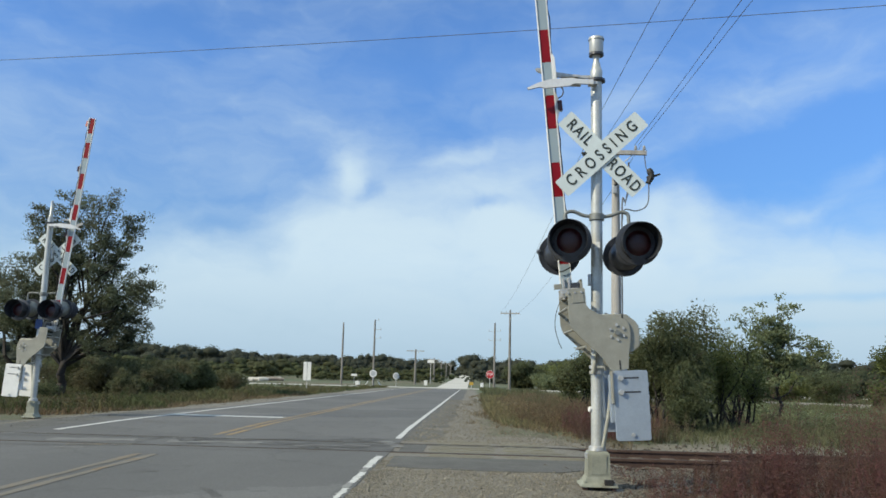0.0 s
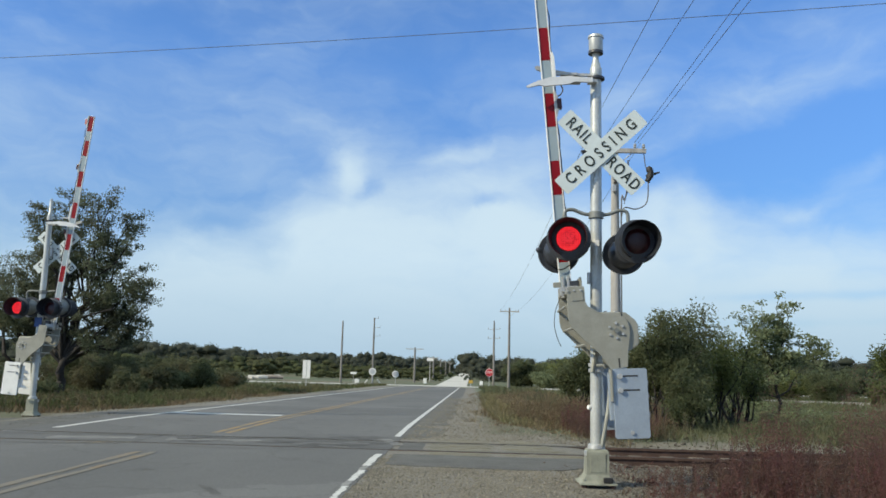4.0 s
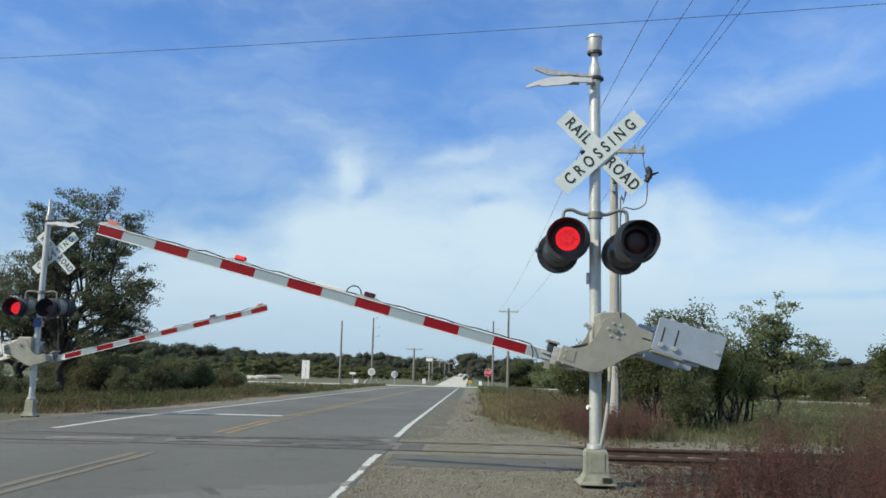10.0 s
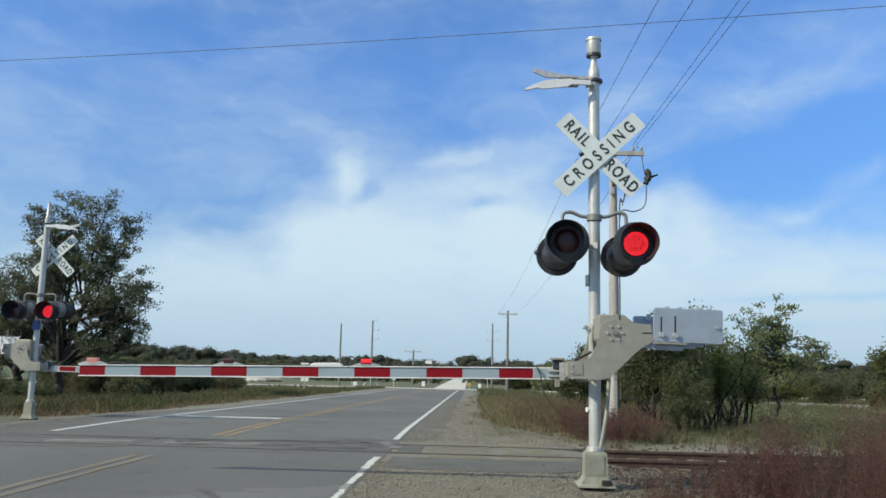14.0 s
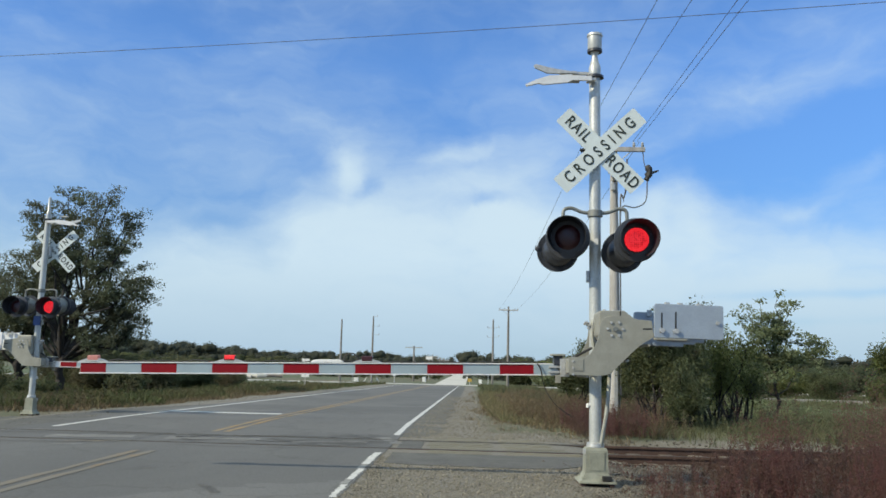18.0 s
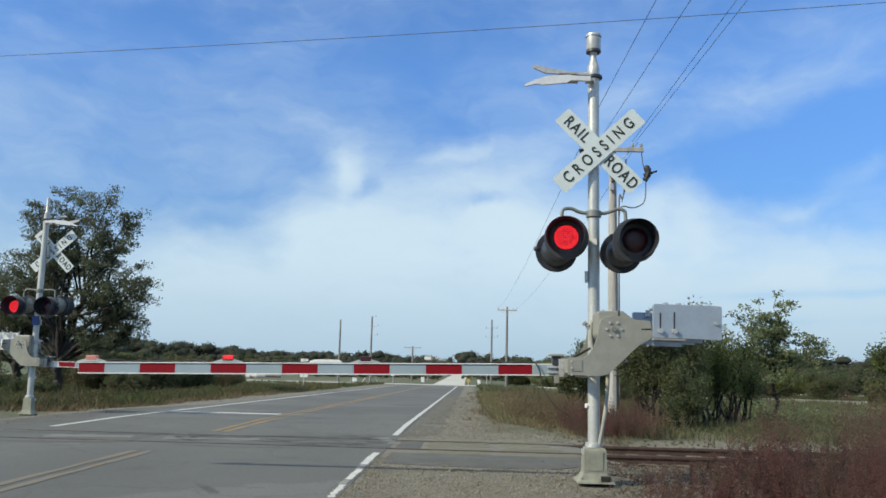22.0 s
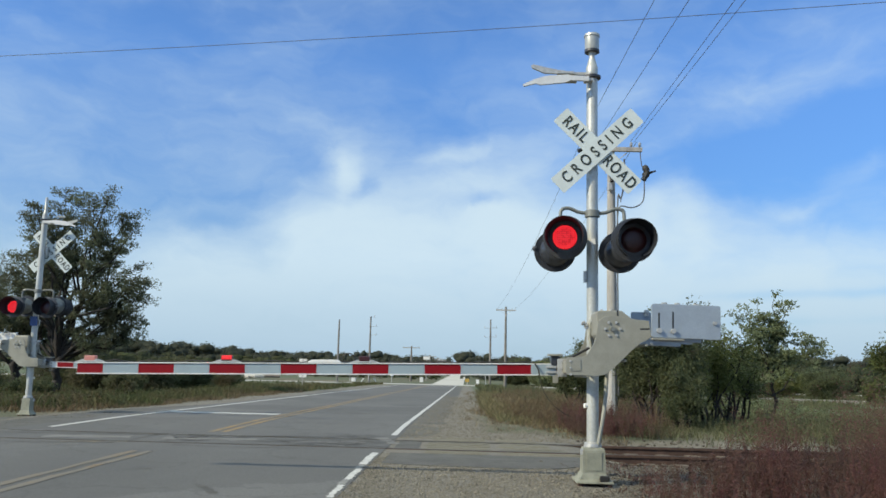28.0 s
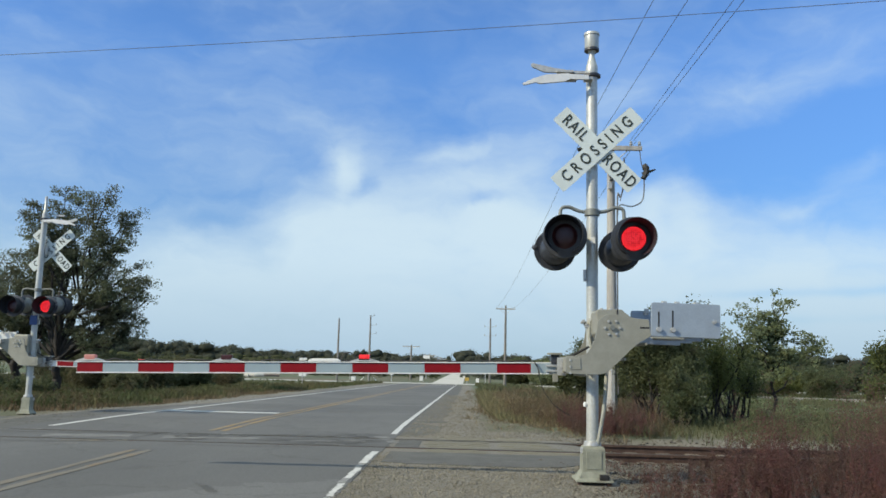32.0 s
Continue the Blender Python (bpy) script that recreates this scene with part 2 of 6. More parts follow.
BLUE = material("blue_plate", (0.03, 0.075, 0.24), rough=0.45, var=0.12)
SIGNRED = material("stop_sign_red", (0.45, 0.02, 0.03), rough=0.45, var=0.12)
PLATE = material("white_plate", (0.72, 0.73, 0.72), rough=0.5, var=0.08)
PLATE_BACK = material("sign_back_metal", (0.5, 0.52, 0.53), rough=0.4, metal=0.5, var=0.15)
AMBER = material("yellow_bush_stand_in", (0.40, 0.27, 0.05), rough=0.5, var=0.12)
WOOD = material("weathered_pole_wood", (0.30, 0.26, 0.22), rough=0.85, var=0.35, scale=5, fine=40, bump=0.4, stretch=(1, 1, 0.12))
GREYWOOD = material("grey_pole_wood", (0.40, 0.39, 0.37), rough=0.85, var=0.3, scale=5, fine=40, bump=0.4, stretch=(1, 1, 0.12))
CERAMIC = material("insulator_glaze", (0.32, 0.34, 0.36), rough=0.25, var=0.1)
WIRE = material("wire_metal", (0.08, 0.085, 0.10), rough=0.5, var=0.1, bump=0)
ASPHALT = material("asphalt", (0.122, 0.122, 0.118), spec=0.3, rough=0.88, var=0.18, scale=0.55, fine=55, bump=0.35, tint=(0.108, 0.108, 0.105), stain=(0.094, 0.094, 0.09), stain_at=0.56, stretch=(1, 0.35, 1), cracks=(0.075, 0.074, 0.07))
APRON = material("dark_asphalt_apron", (0.11, 0.108, 0.099), spec=0.3, rough=0.88, var=0.25, scale=2, fine=55, bump=0.4)
TAR = material("tar_patch", (0.082, 0.079, 0.071), rough=0.8, var=0.3, scale=4, fine=50, bump=0.25)
CONCRETE = material("pale_road_concrete", (0.42, 0.41, 0.38), rough=0.9, var=0.12, scale=0.2, fine=8, bump=0.1)
GRAVELROAD = material("white_gravel_road", (0.47, 0.46, 0.42), rough=0.95, var=0.14, scale=0.15, fine=6, bump=0.2)
PAINT_W = material("white_road_paint", (0.5, 0.5, 0.48), rough=0.7, var=0.15, scale=3, fine=40, bump=0.2, stain=(0.30, 0.30, 0.29), stain_at=0.66)
PAINT_WORN = material("flaking_white_road_paint", (0.54, 0.54, 0.51), rough=0.75, var=0.2, scale=5, fine=40, bump=0.2, stain=(0.24, 0.235, 0.215), stain_at=0.57)
PAINT_GHOST = material("nearly_worn_away_paint", (0.24, 0.24, 0.225), rough=0.8, var=0.25, scale=6, fine=45, bump=0.2, stain=(0.14, 0.14, 0.13), stain_at=0.5)
PAINT_OLD = material("faded_yellow_road_paint", (0.19, 0.14, 0.082), rough=0.8, var=0.2, scale=4.0, fine=45, bump=0.2, stain=(0.138, 0.124, 0.098), stain_at=0.38)
PALETRACK = material("dusty_track_gravel", (0.27, 0.26, 0.23), rough=0.95, var=0.2, scale=0.3, fine=6, bump=0.2)
FARWOOD = material("dark_far_pole_wood", (0.2, 0.19, 0.175), rough=0.85, var=0.3, scale=3, fine=20, bump=0.3, stretch=(1, 1, 0.12))
PALE = material("pale_worn_asphalt", (0.172, 0.17, 0.16), rough=0.9, var=0.25, scale=2.5, fine=50, bump=0.3, stain=(0.128, 0.127, 0.122), stain_at=0.5)
TANPATCH = material("tan_worn_asphalt", (0.165, 0.142, 0.098), rough=0.9, var=0.3, scale=4, fine=50, bump=0.3, stain=(0.12, 0.115, 0.10), stain_at=0.5)
PAINT_Y = material("yellow_road_paint", (0.27, 0.18, 0.075), rough=0.75, var=0.2, scale=3.4, fine=45, bump=0.2, stain=(0.175, 0.14, 0.09), stain_at=0.43)
RUST = material("rusty_rail_steel", (0.095, 0.058, 0.045), rough=0.7, metal=0.3, var=0.35, scale=8, fine=60, bump=0.2)
RAILTOP = material("worn_gap_dark_rail_head", (0.055, 0.05, 0.045), rough=0.8, metal=0.0, spec=0.2, var=0.25, scale=4)
TIE = material("old_timber_tie", (0.17, 0.135, 0.105), rough=0.9, var=0.4, scale=5, fine=40, bump=0.4, per_object=0.25)
PANEL = material("tan_crossing_timber", (0.162, 0.149, 0.106), rough=0.85, var=0.3, scale=2.5, fine=35, bump=0.4, stretch=(0.3, 3, 1), per_object=0.12, stain=(0.105, 0.098, 0.076), stain_at=0.52)
STONE = material("gravel_stone", (0.196, 0.183, 0.15), rough=0.95, var=0.2, scale=1.2, fine=40, bump=0.2, island=0.25, spec=0.2, tint=(0.146, 0.134, 0.108))
BALLAST = material("brown_ballast_stone", (0.104, 0.09, 0.074), rough=0.95, var=0.25, scale=2, fine=40, bump=0.2, island=0.25, spec=0.2)
BARK = material("dark_bark", (0.036, 0.032, 0.029), rough=0.9, var=0.4, scale=5, fine=30, bump=0.6, stretch=(1, 1, 0.3))
LEAF_OAK = material("dusty_green_leaves", (0.128, 0.156, 0.1), rough=0.6, var=0.3, scale=0.6, fine=20, bump=0, island=0.3, spec=0.15, translucent=0.55, tint=(0.118, 0.126, 0.088))
LEAF_BUSH = material("dark_shrub_leaves", (0.106, 0.126, 0.066), rough=0.6, var=0.3, scale=0.9, fine=20, bump=0, island=0.35, spec=0.15, translucent=0.55, tint=(0.128, 0.14, 0.072))
LEAF_PALE = material("grey_green_leaves", (0.2, 0.235, 0.13), rough=0.6, var=0.3, scale=0.9, fine=20, bump=0, island=0.3, spec=0.15, translucent=0.45, tint=(0.155, 0.182, 0.098))
LEAF_YEL = material("yellow_green_leaves", (0.2, 0.222, 0.086), rough=0.6, var=0.3, scale=0.9, fine=20, bump=0, island=0.3, spec=0.15, translucent=0.55, tint=(0.14, 0.16, 0.064))
LEAF_LIME = material("lime_green_leaves", (0.120, 0.142, 0.048), rough=0.6, var=0.3, scale=0.9, fine=20, bump=0, island=0.3, spec=0.15, translucent=0.5, tint=(0.085, 0.098, 0.05))
# distance haze is put into this paler, bluer leaf colour
LEAF_FAR = material("hazed_far_wood_leaves", (0.08, 0.094, 0.078), rough=0.95, var=0.12, scale=0.09, fine=0.7, bump=0.5, bump_distance=0.9, island=0.06, spec=0.03, translucent=0.5, tint=(0.094, 0.1, 0.074))
LEAF_SCRUB = material("field_scrub_leaves", (0.122, 0.146, 0.078), rough=0.9, var=0.3, scale=0.14, fine=0.9, bump=0.4, bump_distance=0.4, translucent=0.4, island=0.1, spec=0.05, tint=(0.112, 0.094, 0.062))
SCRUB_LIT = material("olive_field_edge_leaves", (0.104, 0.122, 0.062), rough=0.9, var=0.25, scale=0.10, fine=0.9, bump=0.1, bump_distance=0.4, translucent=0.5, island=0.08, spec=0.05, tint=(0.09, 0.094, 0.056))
OLIVE = material("olive_green_grass", (0.165, 0.165, 0.085), rough=0.85, var=0.3, scale=0.6, fine=9, bump=0, island=0.35, spec=0.1, translucent=0.35, tint=(0.185, 0.152, 0.09))
GRASS = material("green_verge_grass", (0.078, 0.1, 0.042), rough=0.8, var=0.3, scale=0.35, fine=9, bump=0, island=0.35, spec=0.15, translucent=0.3, tint=(0.128, 0.108, 0.062))
FIELD = material("dull_green_field_grass", (0.096, 0.116, 0.059), rough=0.85, var=0.3, scale=0.25, fine=6, bump=0, island=0.3, spec=0.1, translucent=0.3, tint=(0.12, 0.119, 0.07))
HEDGE = material("dark_hedge_leaves", (0.056, 0.07, 0.044), rough=0.95, var=0.3, scale=0.08, fine=0.9, bump=0.4, bump_distance=0.5, island=0.12, spec=0.03, translucent=0.4, tint=(0.076, 0.084, 0.052))
DRY = material("dry_tawny_grass", (0.19, 0.156, 0.098), rough=0.85, var=0.3, scale=0.5, fine=9, bump=0, island=0.4, spec=0.2, translucent=0.3, tint=(0.145, 0.108, 0.066))
RUSTY = material("reddish_brown_weeds", (0.158, 0.112, 0.074), rough=0.85, var=0.35, scale=0.8, fine=9, bump=0, island=0.3, spec=0.1, translucent=0.35, tint=(0.146, 0.13, 0.08))
MAROON = material("maroon_weed_leaves", (0.162, 0.078, 0.074), rough=0.9, var=0.35, scale=1.6, fine=9, bump=0, island=0.2, spec=0.1, translucent=0.5, tint=(0.128, 0.092, 0.07))
FIN = material("sunlit_fin_metal", (0.62, 0.64, 0.66), rough=0.5, metal=0.1, var=0.12, scale=8, fine=90, bump=0.05)
BASECAST = material("dirty_cast_base_paint", (0.25, 0.26, 0.21), rough=0.7, metal=0.0, var=0.22, scale=7, fine=110, bump=0.15, stain=(0.13, 0.125, 0.10), stain_at=0.54)
PALECABLE = material("pale_conduit_jacket", (0.34, 0.35, 0.31), rough=0.6, var=0.2, scale=8)


def led_material():
    mat = bpy.data.materials.new("lit_red_led_array")
    mat.use_nodes = True
    t = mat.node_tree
    b = t.nodes["Principled BSDF"]
    b.inputs["Base Color"].default_value = (0.3, 0.01, 0.01, 1)
    coord = t.nodes.new("ShaderNodeTexCoord")
    vor = node(t, "ShaderNodeTexVoronoi", Scale=42.0, Randomness=0.35)
    t.links.new(coord.outputs["Object"], vor.inputs["Vector"])
    mr = t.nodes.new("ShaderNodeMapRange")
    for i, v in ((1, 0.1), (2, 0.75), (3, 1.0), (4, 0.0)):
        mr.inputs[i].default_value = v
    t.links.new(vor.outputs["Distance"], mr.inputs[0])
    mix = t.nodes.new("ShaderNodeMix")
    mix.data_type = "RGBA"
    mix.inputs["A"].default_value, mix.inputs["B"].default_value = (0.42, 0.002, 0.008, 1), (1.25, 0.045, 0.070, 1)
    t.links.new(mr.outputs[0], mix.inputs["Factor"])
    t.links.new(mix.outputs["Result"], b.inputs["Emission Color"])
    b.inputs["Emission Strength"].default_value = 1.0
    return mat


LED = led_material()
TIPGLOW = material("lit_pale_red_lens", (0.36, 0.17, 0.15), rough=0.4, var=0.1, emit=(1.0, 0.25, 0.2), strength=0.12)


def ground_material():
    """Grass, soil and gravel: gravel on the shoulders and round the tracks, with ragged edges."""
    mat = bpy.data.materials.new("verge_ground")
    mat.use_nodes = True
    t = mat.node_tree
    link = t.links.new
    b = t.nodes["Principled BSDF"]
    b.inputs["Roughness"].default_value = 0.95
    coord = t.nodes.new("ShaderNodeTexCoord")
    sep = t.nodes.new("ShaderNodeSeparateXYZ")
    link(coord.outputs["Object"], sep.inputs[0])

    def noise_at(scale, detail=4.0):
        n = node(t, "ShaderNodeTexNoise", Scale=scale, Detail=detail, Roughness=0.65)
        link(coord.outputs["Object"], n.inputs["Vector"])
        return n.outputs[0]

    def m(op, a, b_=None, clamp=False):
        n = t.nodes.new("ShaderNodeMath")
        n.operation, n.use_clamp = op, clamp
        for i, v in enumerate((a, b_)):
            if isinstance(v, (int, float)):
                n.inputs[i].default_value = v
            elif v is not None:
                link(v, n.inputs[i])
        return n.outputs[0]

    def step(v, lo, hi):
        n = t.nodes.new("ShaderNodeMapRange")
        n.interpolation_type = "SMOOTHSTEP"
        n.inputs[1].default_value, n.inputs[2].default_value = lo, hi
        link(v, n.inputs[0])
        return n.outputs[0]

    def mixed(f, a, c):
        n = t.nodes.new("ShaderNodeMix")
        n.data_type = "RGBA"
        for key, v in (("Factor", f), ("A", a), ("B", c)):
            if isinstance(v, tuple):
                n.inputs[key].default_value = (*v, 1)
            elif isinstance(v, (int, float)):
                n.inputs[key].default_value = v
            else:
                link(v, n.inputs[key])
        return n.outputs["Result"]

    wob = m("MULTIPLY", m("SUBTRACT", noise_at(1.1), 0.5), 1.6)
    x, y = m("ADD", sep.outputs[0], wob), m("ADD", sep.outputs[1], wob)
    # right shoulder, left shoulder, area round the crossing
    right = m("MULTIPLY", step(x, -2.2, -1.6), m("SUBTRACT", 1.0, step(x, 0.1, 0.7)))
    left = m("MULTIPLY", step(x, -10.4, -9.6), m("SUBTRACT", 1.0, step(x, -7.0, -6.5)))
    strip = m("MULTIPLY", m("MAXIMUM", right, left), m("SUBTRACT", 1.0, step(y, 88.0, 96.0)))
    pad = m("MULTIPLY", m("SUBTRACT", 1.0, step(y, 16.0, 16.9)), m("SUBTRACT", 1.0, step(x, 1.3, 2.1)))
    bed = m("MULTIPLY", m("SUBTRACT", 1.0, step(y, 15.2, 15.9)), step(y, 11.2, 11.9))
    gravel = m("MAXIMUM", m("MAXIMUM", strip, bed), pad)
    stones = mixed(step(noise_at(30.0, 5.0), 0.35, 0.65), (0.110, 0.103, 0.086), (0.200, 0.186, 0.154))
    stones = mixed(step(noise_at(0.9), 0.4, 0.7), stones, (0.148, 0.135, 0.108))
    soil = mixed(step(noise_at(0.25), 0.38, 0.62), (0.072, 0.085, 0.042), (0.115, 0.098, 0.06))
    soil = mixed(step(noise_at(0.02), 0.42, 0.58), soil, (0.07, 0.092, 0.044))
    dirt = m("MULTIPLY", m("SUBTRACT", 1.0, step(y, 15.0, 16.0)), step(x, 0.9, 1.7))
    soil = mixed(dirt, soil, mixed(step(noise_at(2.5), 0.4, 0.6), (0.064, 0.056, 0.043), (0.104, 0.09, 0.068)))
    col = mixed(gravel, soil, stones)
    link(col, b.inputs["Base Color"])
    bp = t.nodes.new("ShaderNodeBump")
    bp.inputs["Strength"].default_value, bp.inputs["Distance"].default_value = 0.6, 0.03
    link(noise_at(30.0, 5.0), bp.inputs["Height"]), link(bp.outputs[0], b.inputs["Normal"])
    return mat


GROUND = ground_material()


# ---- builders ----
def part(name, bm, mat, parent=None, label="", smooth=False):
    me = bpy.data.meshes.new(name)
    bm.normal_update()
    bm.to_mesh(me)
    bm.free()
    me.materials.append(mat)
    if smooth:
        for p in me.polygons:
            p.use_smooth = True
        me.set_sharp_from_angle(angle=radians(40))
    ob = new(name, me)
    ob.parent = parent
    if label:
        ob["label"] = label
    return ob


def placed(ob, m):
    ob.matrix_basis = m
    return ob


def box(cx, cy, cz, sx, sy, sz, bevel=0.0, bm=None, m=None):
    bm = bm or bmesh.new()
    mm = Matrix.Translation((cx, cy, cz)) @ Matrix.Diagonal((sx, sy, sz, 1))
    if m is not None:
        mm = m @ mm
    got = bmesh.ops.create_cube(bm, size=1.0, matrix=mm)
    if bevel:
        edges = list({e for v in got["verts"] for e in v.link_edges})
        bmesh.ops.bevel(bm, geom=edges, offset=bevel, segments=2, profile=0.6, affect="EDGES")
    return bm


def rod(p0, p1, r0, r1=None, n=14, bm=None, caps=True):
    bm = bm or bmesh.new()
    p0, p1 = Vector(p0), Vector(p1)
    r1 = r0 if r1 is None else r1
    q = (p1 - p0).to_track_quat("Z", "Y")
    rings = []
    for p, r in ((p0, r0), (p1, r1)):
        rings.append([bm.verts.new(p + q @ Vector((r * math.cos(a), r * math.sin(a), 0))) for a in (2 * math.pi * i / n for i in range(n))])
    for i in range(n):
        bm.faces.new((rings[0][i], rings[0][(i + 1) % n], rings[1][(i + 1) % n], rings[1][i]))
    if caps:
        bm.faces.new(rings[0][::-1]), bm.faces.new(rings[1])
    return bm


def lathe(profile, axis="Z", n=24, bm=None, m=None):
    """Turns (radius, height) pairs round an axis; heights run along it."""
    bm = bm or bmesh.new()
    rings = []
    for r, h in profile:
        ring = []
        for i in range(n):
            a = 2 * math.pi * i / n
            c, s = r * math.cos(a), r * math.sin(a)
            v = Vector((c, s, h)) if axis == "Z" else Vector((c, h, s))
            ring.append(bm.verts.new(m @ v if m is not None else v))
        rings.append(ring)
    for a, b in zip(rings, rings[1:]):
        for i in range(n):
            bm.faces.new((a[i], a[(i + 1) % n], b[(i + 1) % n], b[i]))
    bm.faces.new(rings[0][::-1]), bm.faces.new(rings[-1])
    bmesh.ops.recalc_face_normals(bm, faces=bm.faces)
    return bm


def pipe(points, r, n=8, bm=None):
    bm = bm or bmesh.new()
    pts = [Vector(p) for p in points]
    rings = []
    for i, p in enumerate(pts):
        d = (pts[min(i + 1, len(pts) - 1)] - pts[max(i - 1, 0)]).normalized()
        q = d.to_track_quat("Z", "Y")
        rr = r[i] if isinstance(r, (list, tuple)) else r
        rings.append([bm.verts.new(p + q @ Vector((rr * math.cos(2 * math.pi * k / n), rr * math.sin(2 * math.pi * k / n), 0))) for k in range(n)])
    for a, b in zip(rings, rings[1:]):
        shift = min(range(n), key=lambda s: (a[0].co - b[s].co).length)
        for k in range(n):
            bm.faces.new((a[k], a[(k + 1) % n], b[(k + 1 + shift) % n], b[(k + shift) % n]))
    bm.faces.new(rings[0][::-1]), bm.faces.new(rings[-1])
    bmesh.ops.recalc_face_normals(bm, faces=bm.faces)
    return bm


def bend(points, steps=5):
    """A smooth line through the points."""
    pts = [Vector(p) for p in points]
    out = []
    for i in range(len(pts) - 1):
        a, b, c, d = pts[max(i - 1, 0)], pts[i], pts[i + 1], pts[min(i + 2, len(pts) - 1)]
        for k in range(steps):
            u = k / steps
            out.append(0.5 * ((2 * b) + (c - a) * u + (2 * a - 5 * b + 4 * c - d) * u * u + (3 * b - a - 3 * c + d) * u ** 3))
    out.append(pts[-1])
    return out


def plate(outline, y0, y1, bevel=0.0):
    """A flat plate: an outline in x and z, from y0 to y1."""
    bm = bmesh.new()
    a = [bm.verts.new((x, y0, z)) for x, z in outline]
    b = [bm.verts.new((x, y1, z)) for x, z in outline]
    n = len(outline)
    bm.faces.new(a), bm.faces.new(b[::-1])
    for i in range(n):
        bm.faces.new((a[i], b[i], b[(i + 1) % n], a[(i + 1) % n]))
    bmesh.ops.recalc_face_normals(bm, faces=bm.faces)
    if bevel:
        bmesh.ops.bevel(bm, geom=list(bm.edges), offset=bevel, segments=2, profile=0.6, affect="EDGES")
    return bm


def rounded(x0, x1, z0, z1, r, n=4):
    pts = []
    for cx, cz, a0 in ((x1 - r, z1 - r, 0), (x0 + r, z1 - r, 90), (x0 + r, z0 + r, 180), (x1 - r, z0 + r, 270)):
        pts += [(cx + r * math.cos(radians(a0 + 90 * k / n)), cz + r * math.sin(radians(a0 + 90 * k / n))) for k in range(n + 1)]
    return pts


def lettering(text, size, mat, parent, m, gap=1.0, thin=1.0):
    cu = bpy.data.curves.new("lettering", "FONT")
    cu.body, cu.size, cu.extrude, cu.align_x, cu.align_y, cu.space_character = text, size, 0.0015, "CENTER", "CENTER", gap
    cu.offset = 0.003 * thin
    tmp = bpy.data.objects.new("lettering", cu)
    scene.collection.objects.link(tmp)
    bpy.context.view_layer.update()
    me = bpy.data.meshes.new_from_object(tmp.evaluated_get(bpy.context.evaluated_depsgraph_get()))
    bpy.data.objects.remove(tmp)
    me.transform(Matrix.Diagonal((0.84, 1.1, 1, 1)))
    me.materials.clear()
    me.materials.append(mat)
    ob = new("lettering", me)
    ob.parent, ob.matrix_basis = parent, m
    return ob


def soup(name, verts, faces, mat):
    me = bpy.data.meshes.new(name)
    me.from_pydata([tuple(v) for v in verts] if not isinstance(verts, np.ndarray) else verts.tolist(), [], faces if isinstance(faces, list) else faces.tolist())
    me.materials.append(mat)
    return new(name, me)


def smooth_step(a, lo, hi):
    u = np.clip((np.asarray(a, float) - lo) / (hi - lo), 0, 1)
    return u * u * (3 - 2 * u)


def ground_z(x, y):
    """Height of the land: level at the tracks, then the road falls away gently to the crossroads; trackside off the road lies lower."""
    x, y = np.asarray(x, float), np.asarray(y, float)
    z = -0.0113 * np.clip(y - 18, 0, 87)
    off = np.maximum(smooth_step(x, 1.6, 2.6), smooth_step(-x, 10.9, 12.0))
    bed = smooth_step(y, 11.4, 12.0) * (1 - smooth_step(y, 14.9, 15.6))
    z = z - 0.14 * off * bed
    z = z - 0.08 * smooth_step(-x, 8.9, 9.8) * smooth_step(y, 14.9, 16.5) * (1 - smooth_step(y, 50, 80))
    side = np.maximum(smooth_step(x, 3.0, 9.0), smooth_step(-x, 11.0, 16.0)) * smooth_step(y, 15.5, 26.0)
    return z - 0.35 * side * (1 - smooth_step(y, 90, 98))


def at_ground(x, y, up=0.0):
    return Vector((x, y, float(ground_z(x, y)) + up))


# ---- ground, roads, track ----
def grid(name, xs, ys, up, mat, kind, label, skirt=0.0):
    xs, ys = np.array(xs, float), np.array(ys, float)
    gx, gy = np.meshgrid(xs, ys)
    gz = ground_z(gx, gy) + up(gx, gy)
    verts = np.stack([gx.ravel(), gy.ravel(), gz.ravel()], 1).tolist()
    nx = len(xs)
    faces = [(j * nx + i, j * nx + i + 1, (j + 1) * nx + i + 1, (j + 1) * nx + i) for j in range(len(ys) - 1) for i in range(nx - 1)]
    if skirt:
        rim = [i for i in range(nx)] + [(j + 1) * nx - 1 for j in range(1, len(ys))] + [(len(ys) - 1) * nx + i for i in range(nx - 2, -1, -1)] + [j * nx for j in range(len(ys) - 2, 0, -1)]
        low = len(verts)
        verts += [[verts[i][0], verts[i][1], verts[i][2] - skirt] for i in rim]
        n = len(rim)
        faces += [(rim[k], low + k, low + (k + 1) % n, rim[(k + 1) % n]) for k in range(n)]
    me = bpy.data.meshes.new(name)
    me.from_pydata(verts, [], faces)
    me.materials.append(mat)
    for p in me.polygons:
        p.use_smooth = True
    me.set_sharp_from_angle(angle=radians(35))
    return tagged(new(name, me), label, kind and name.replace("_", " "), kind=kind)


def lumps(gx, gy):
    off = np.maximum(smooth_step(gx, 0.8, 4.0), smooth_step(-gx, 9.6, 13.0))
    return off * (0.05 * np.sin(gx * 1.7 + gy * 0.6) * np.cos(gy * 1.1) + 0.10 * np.sin(gx * 0.31 + 2) * np.cos(gy * 0.23)) * (1 - smooth_step(gy, 80, 95)) * smooth_step(np.abs(gy - 13.4), 1.6, 3.2)


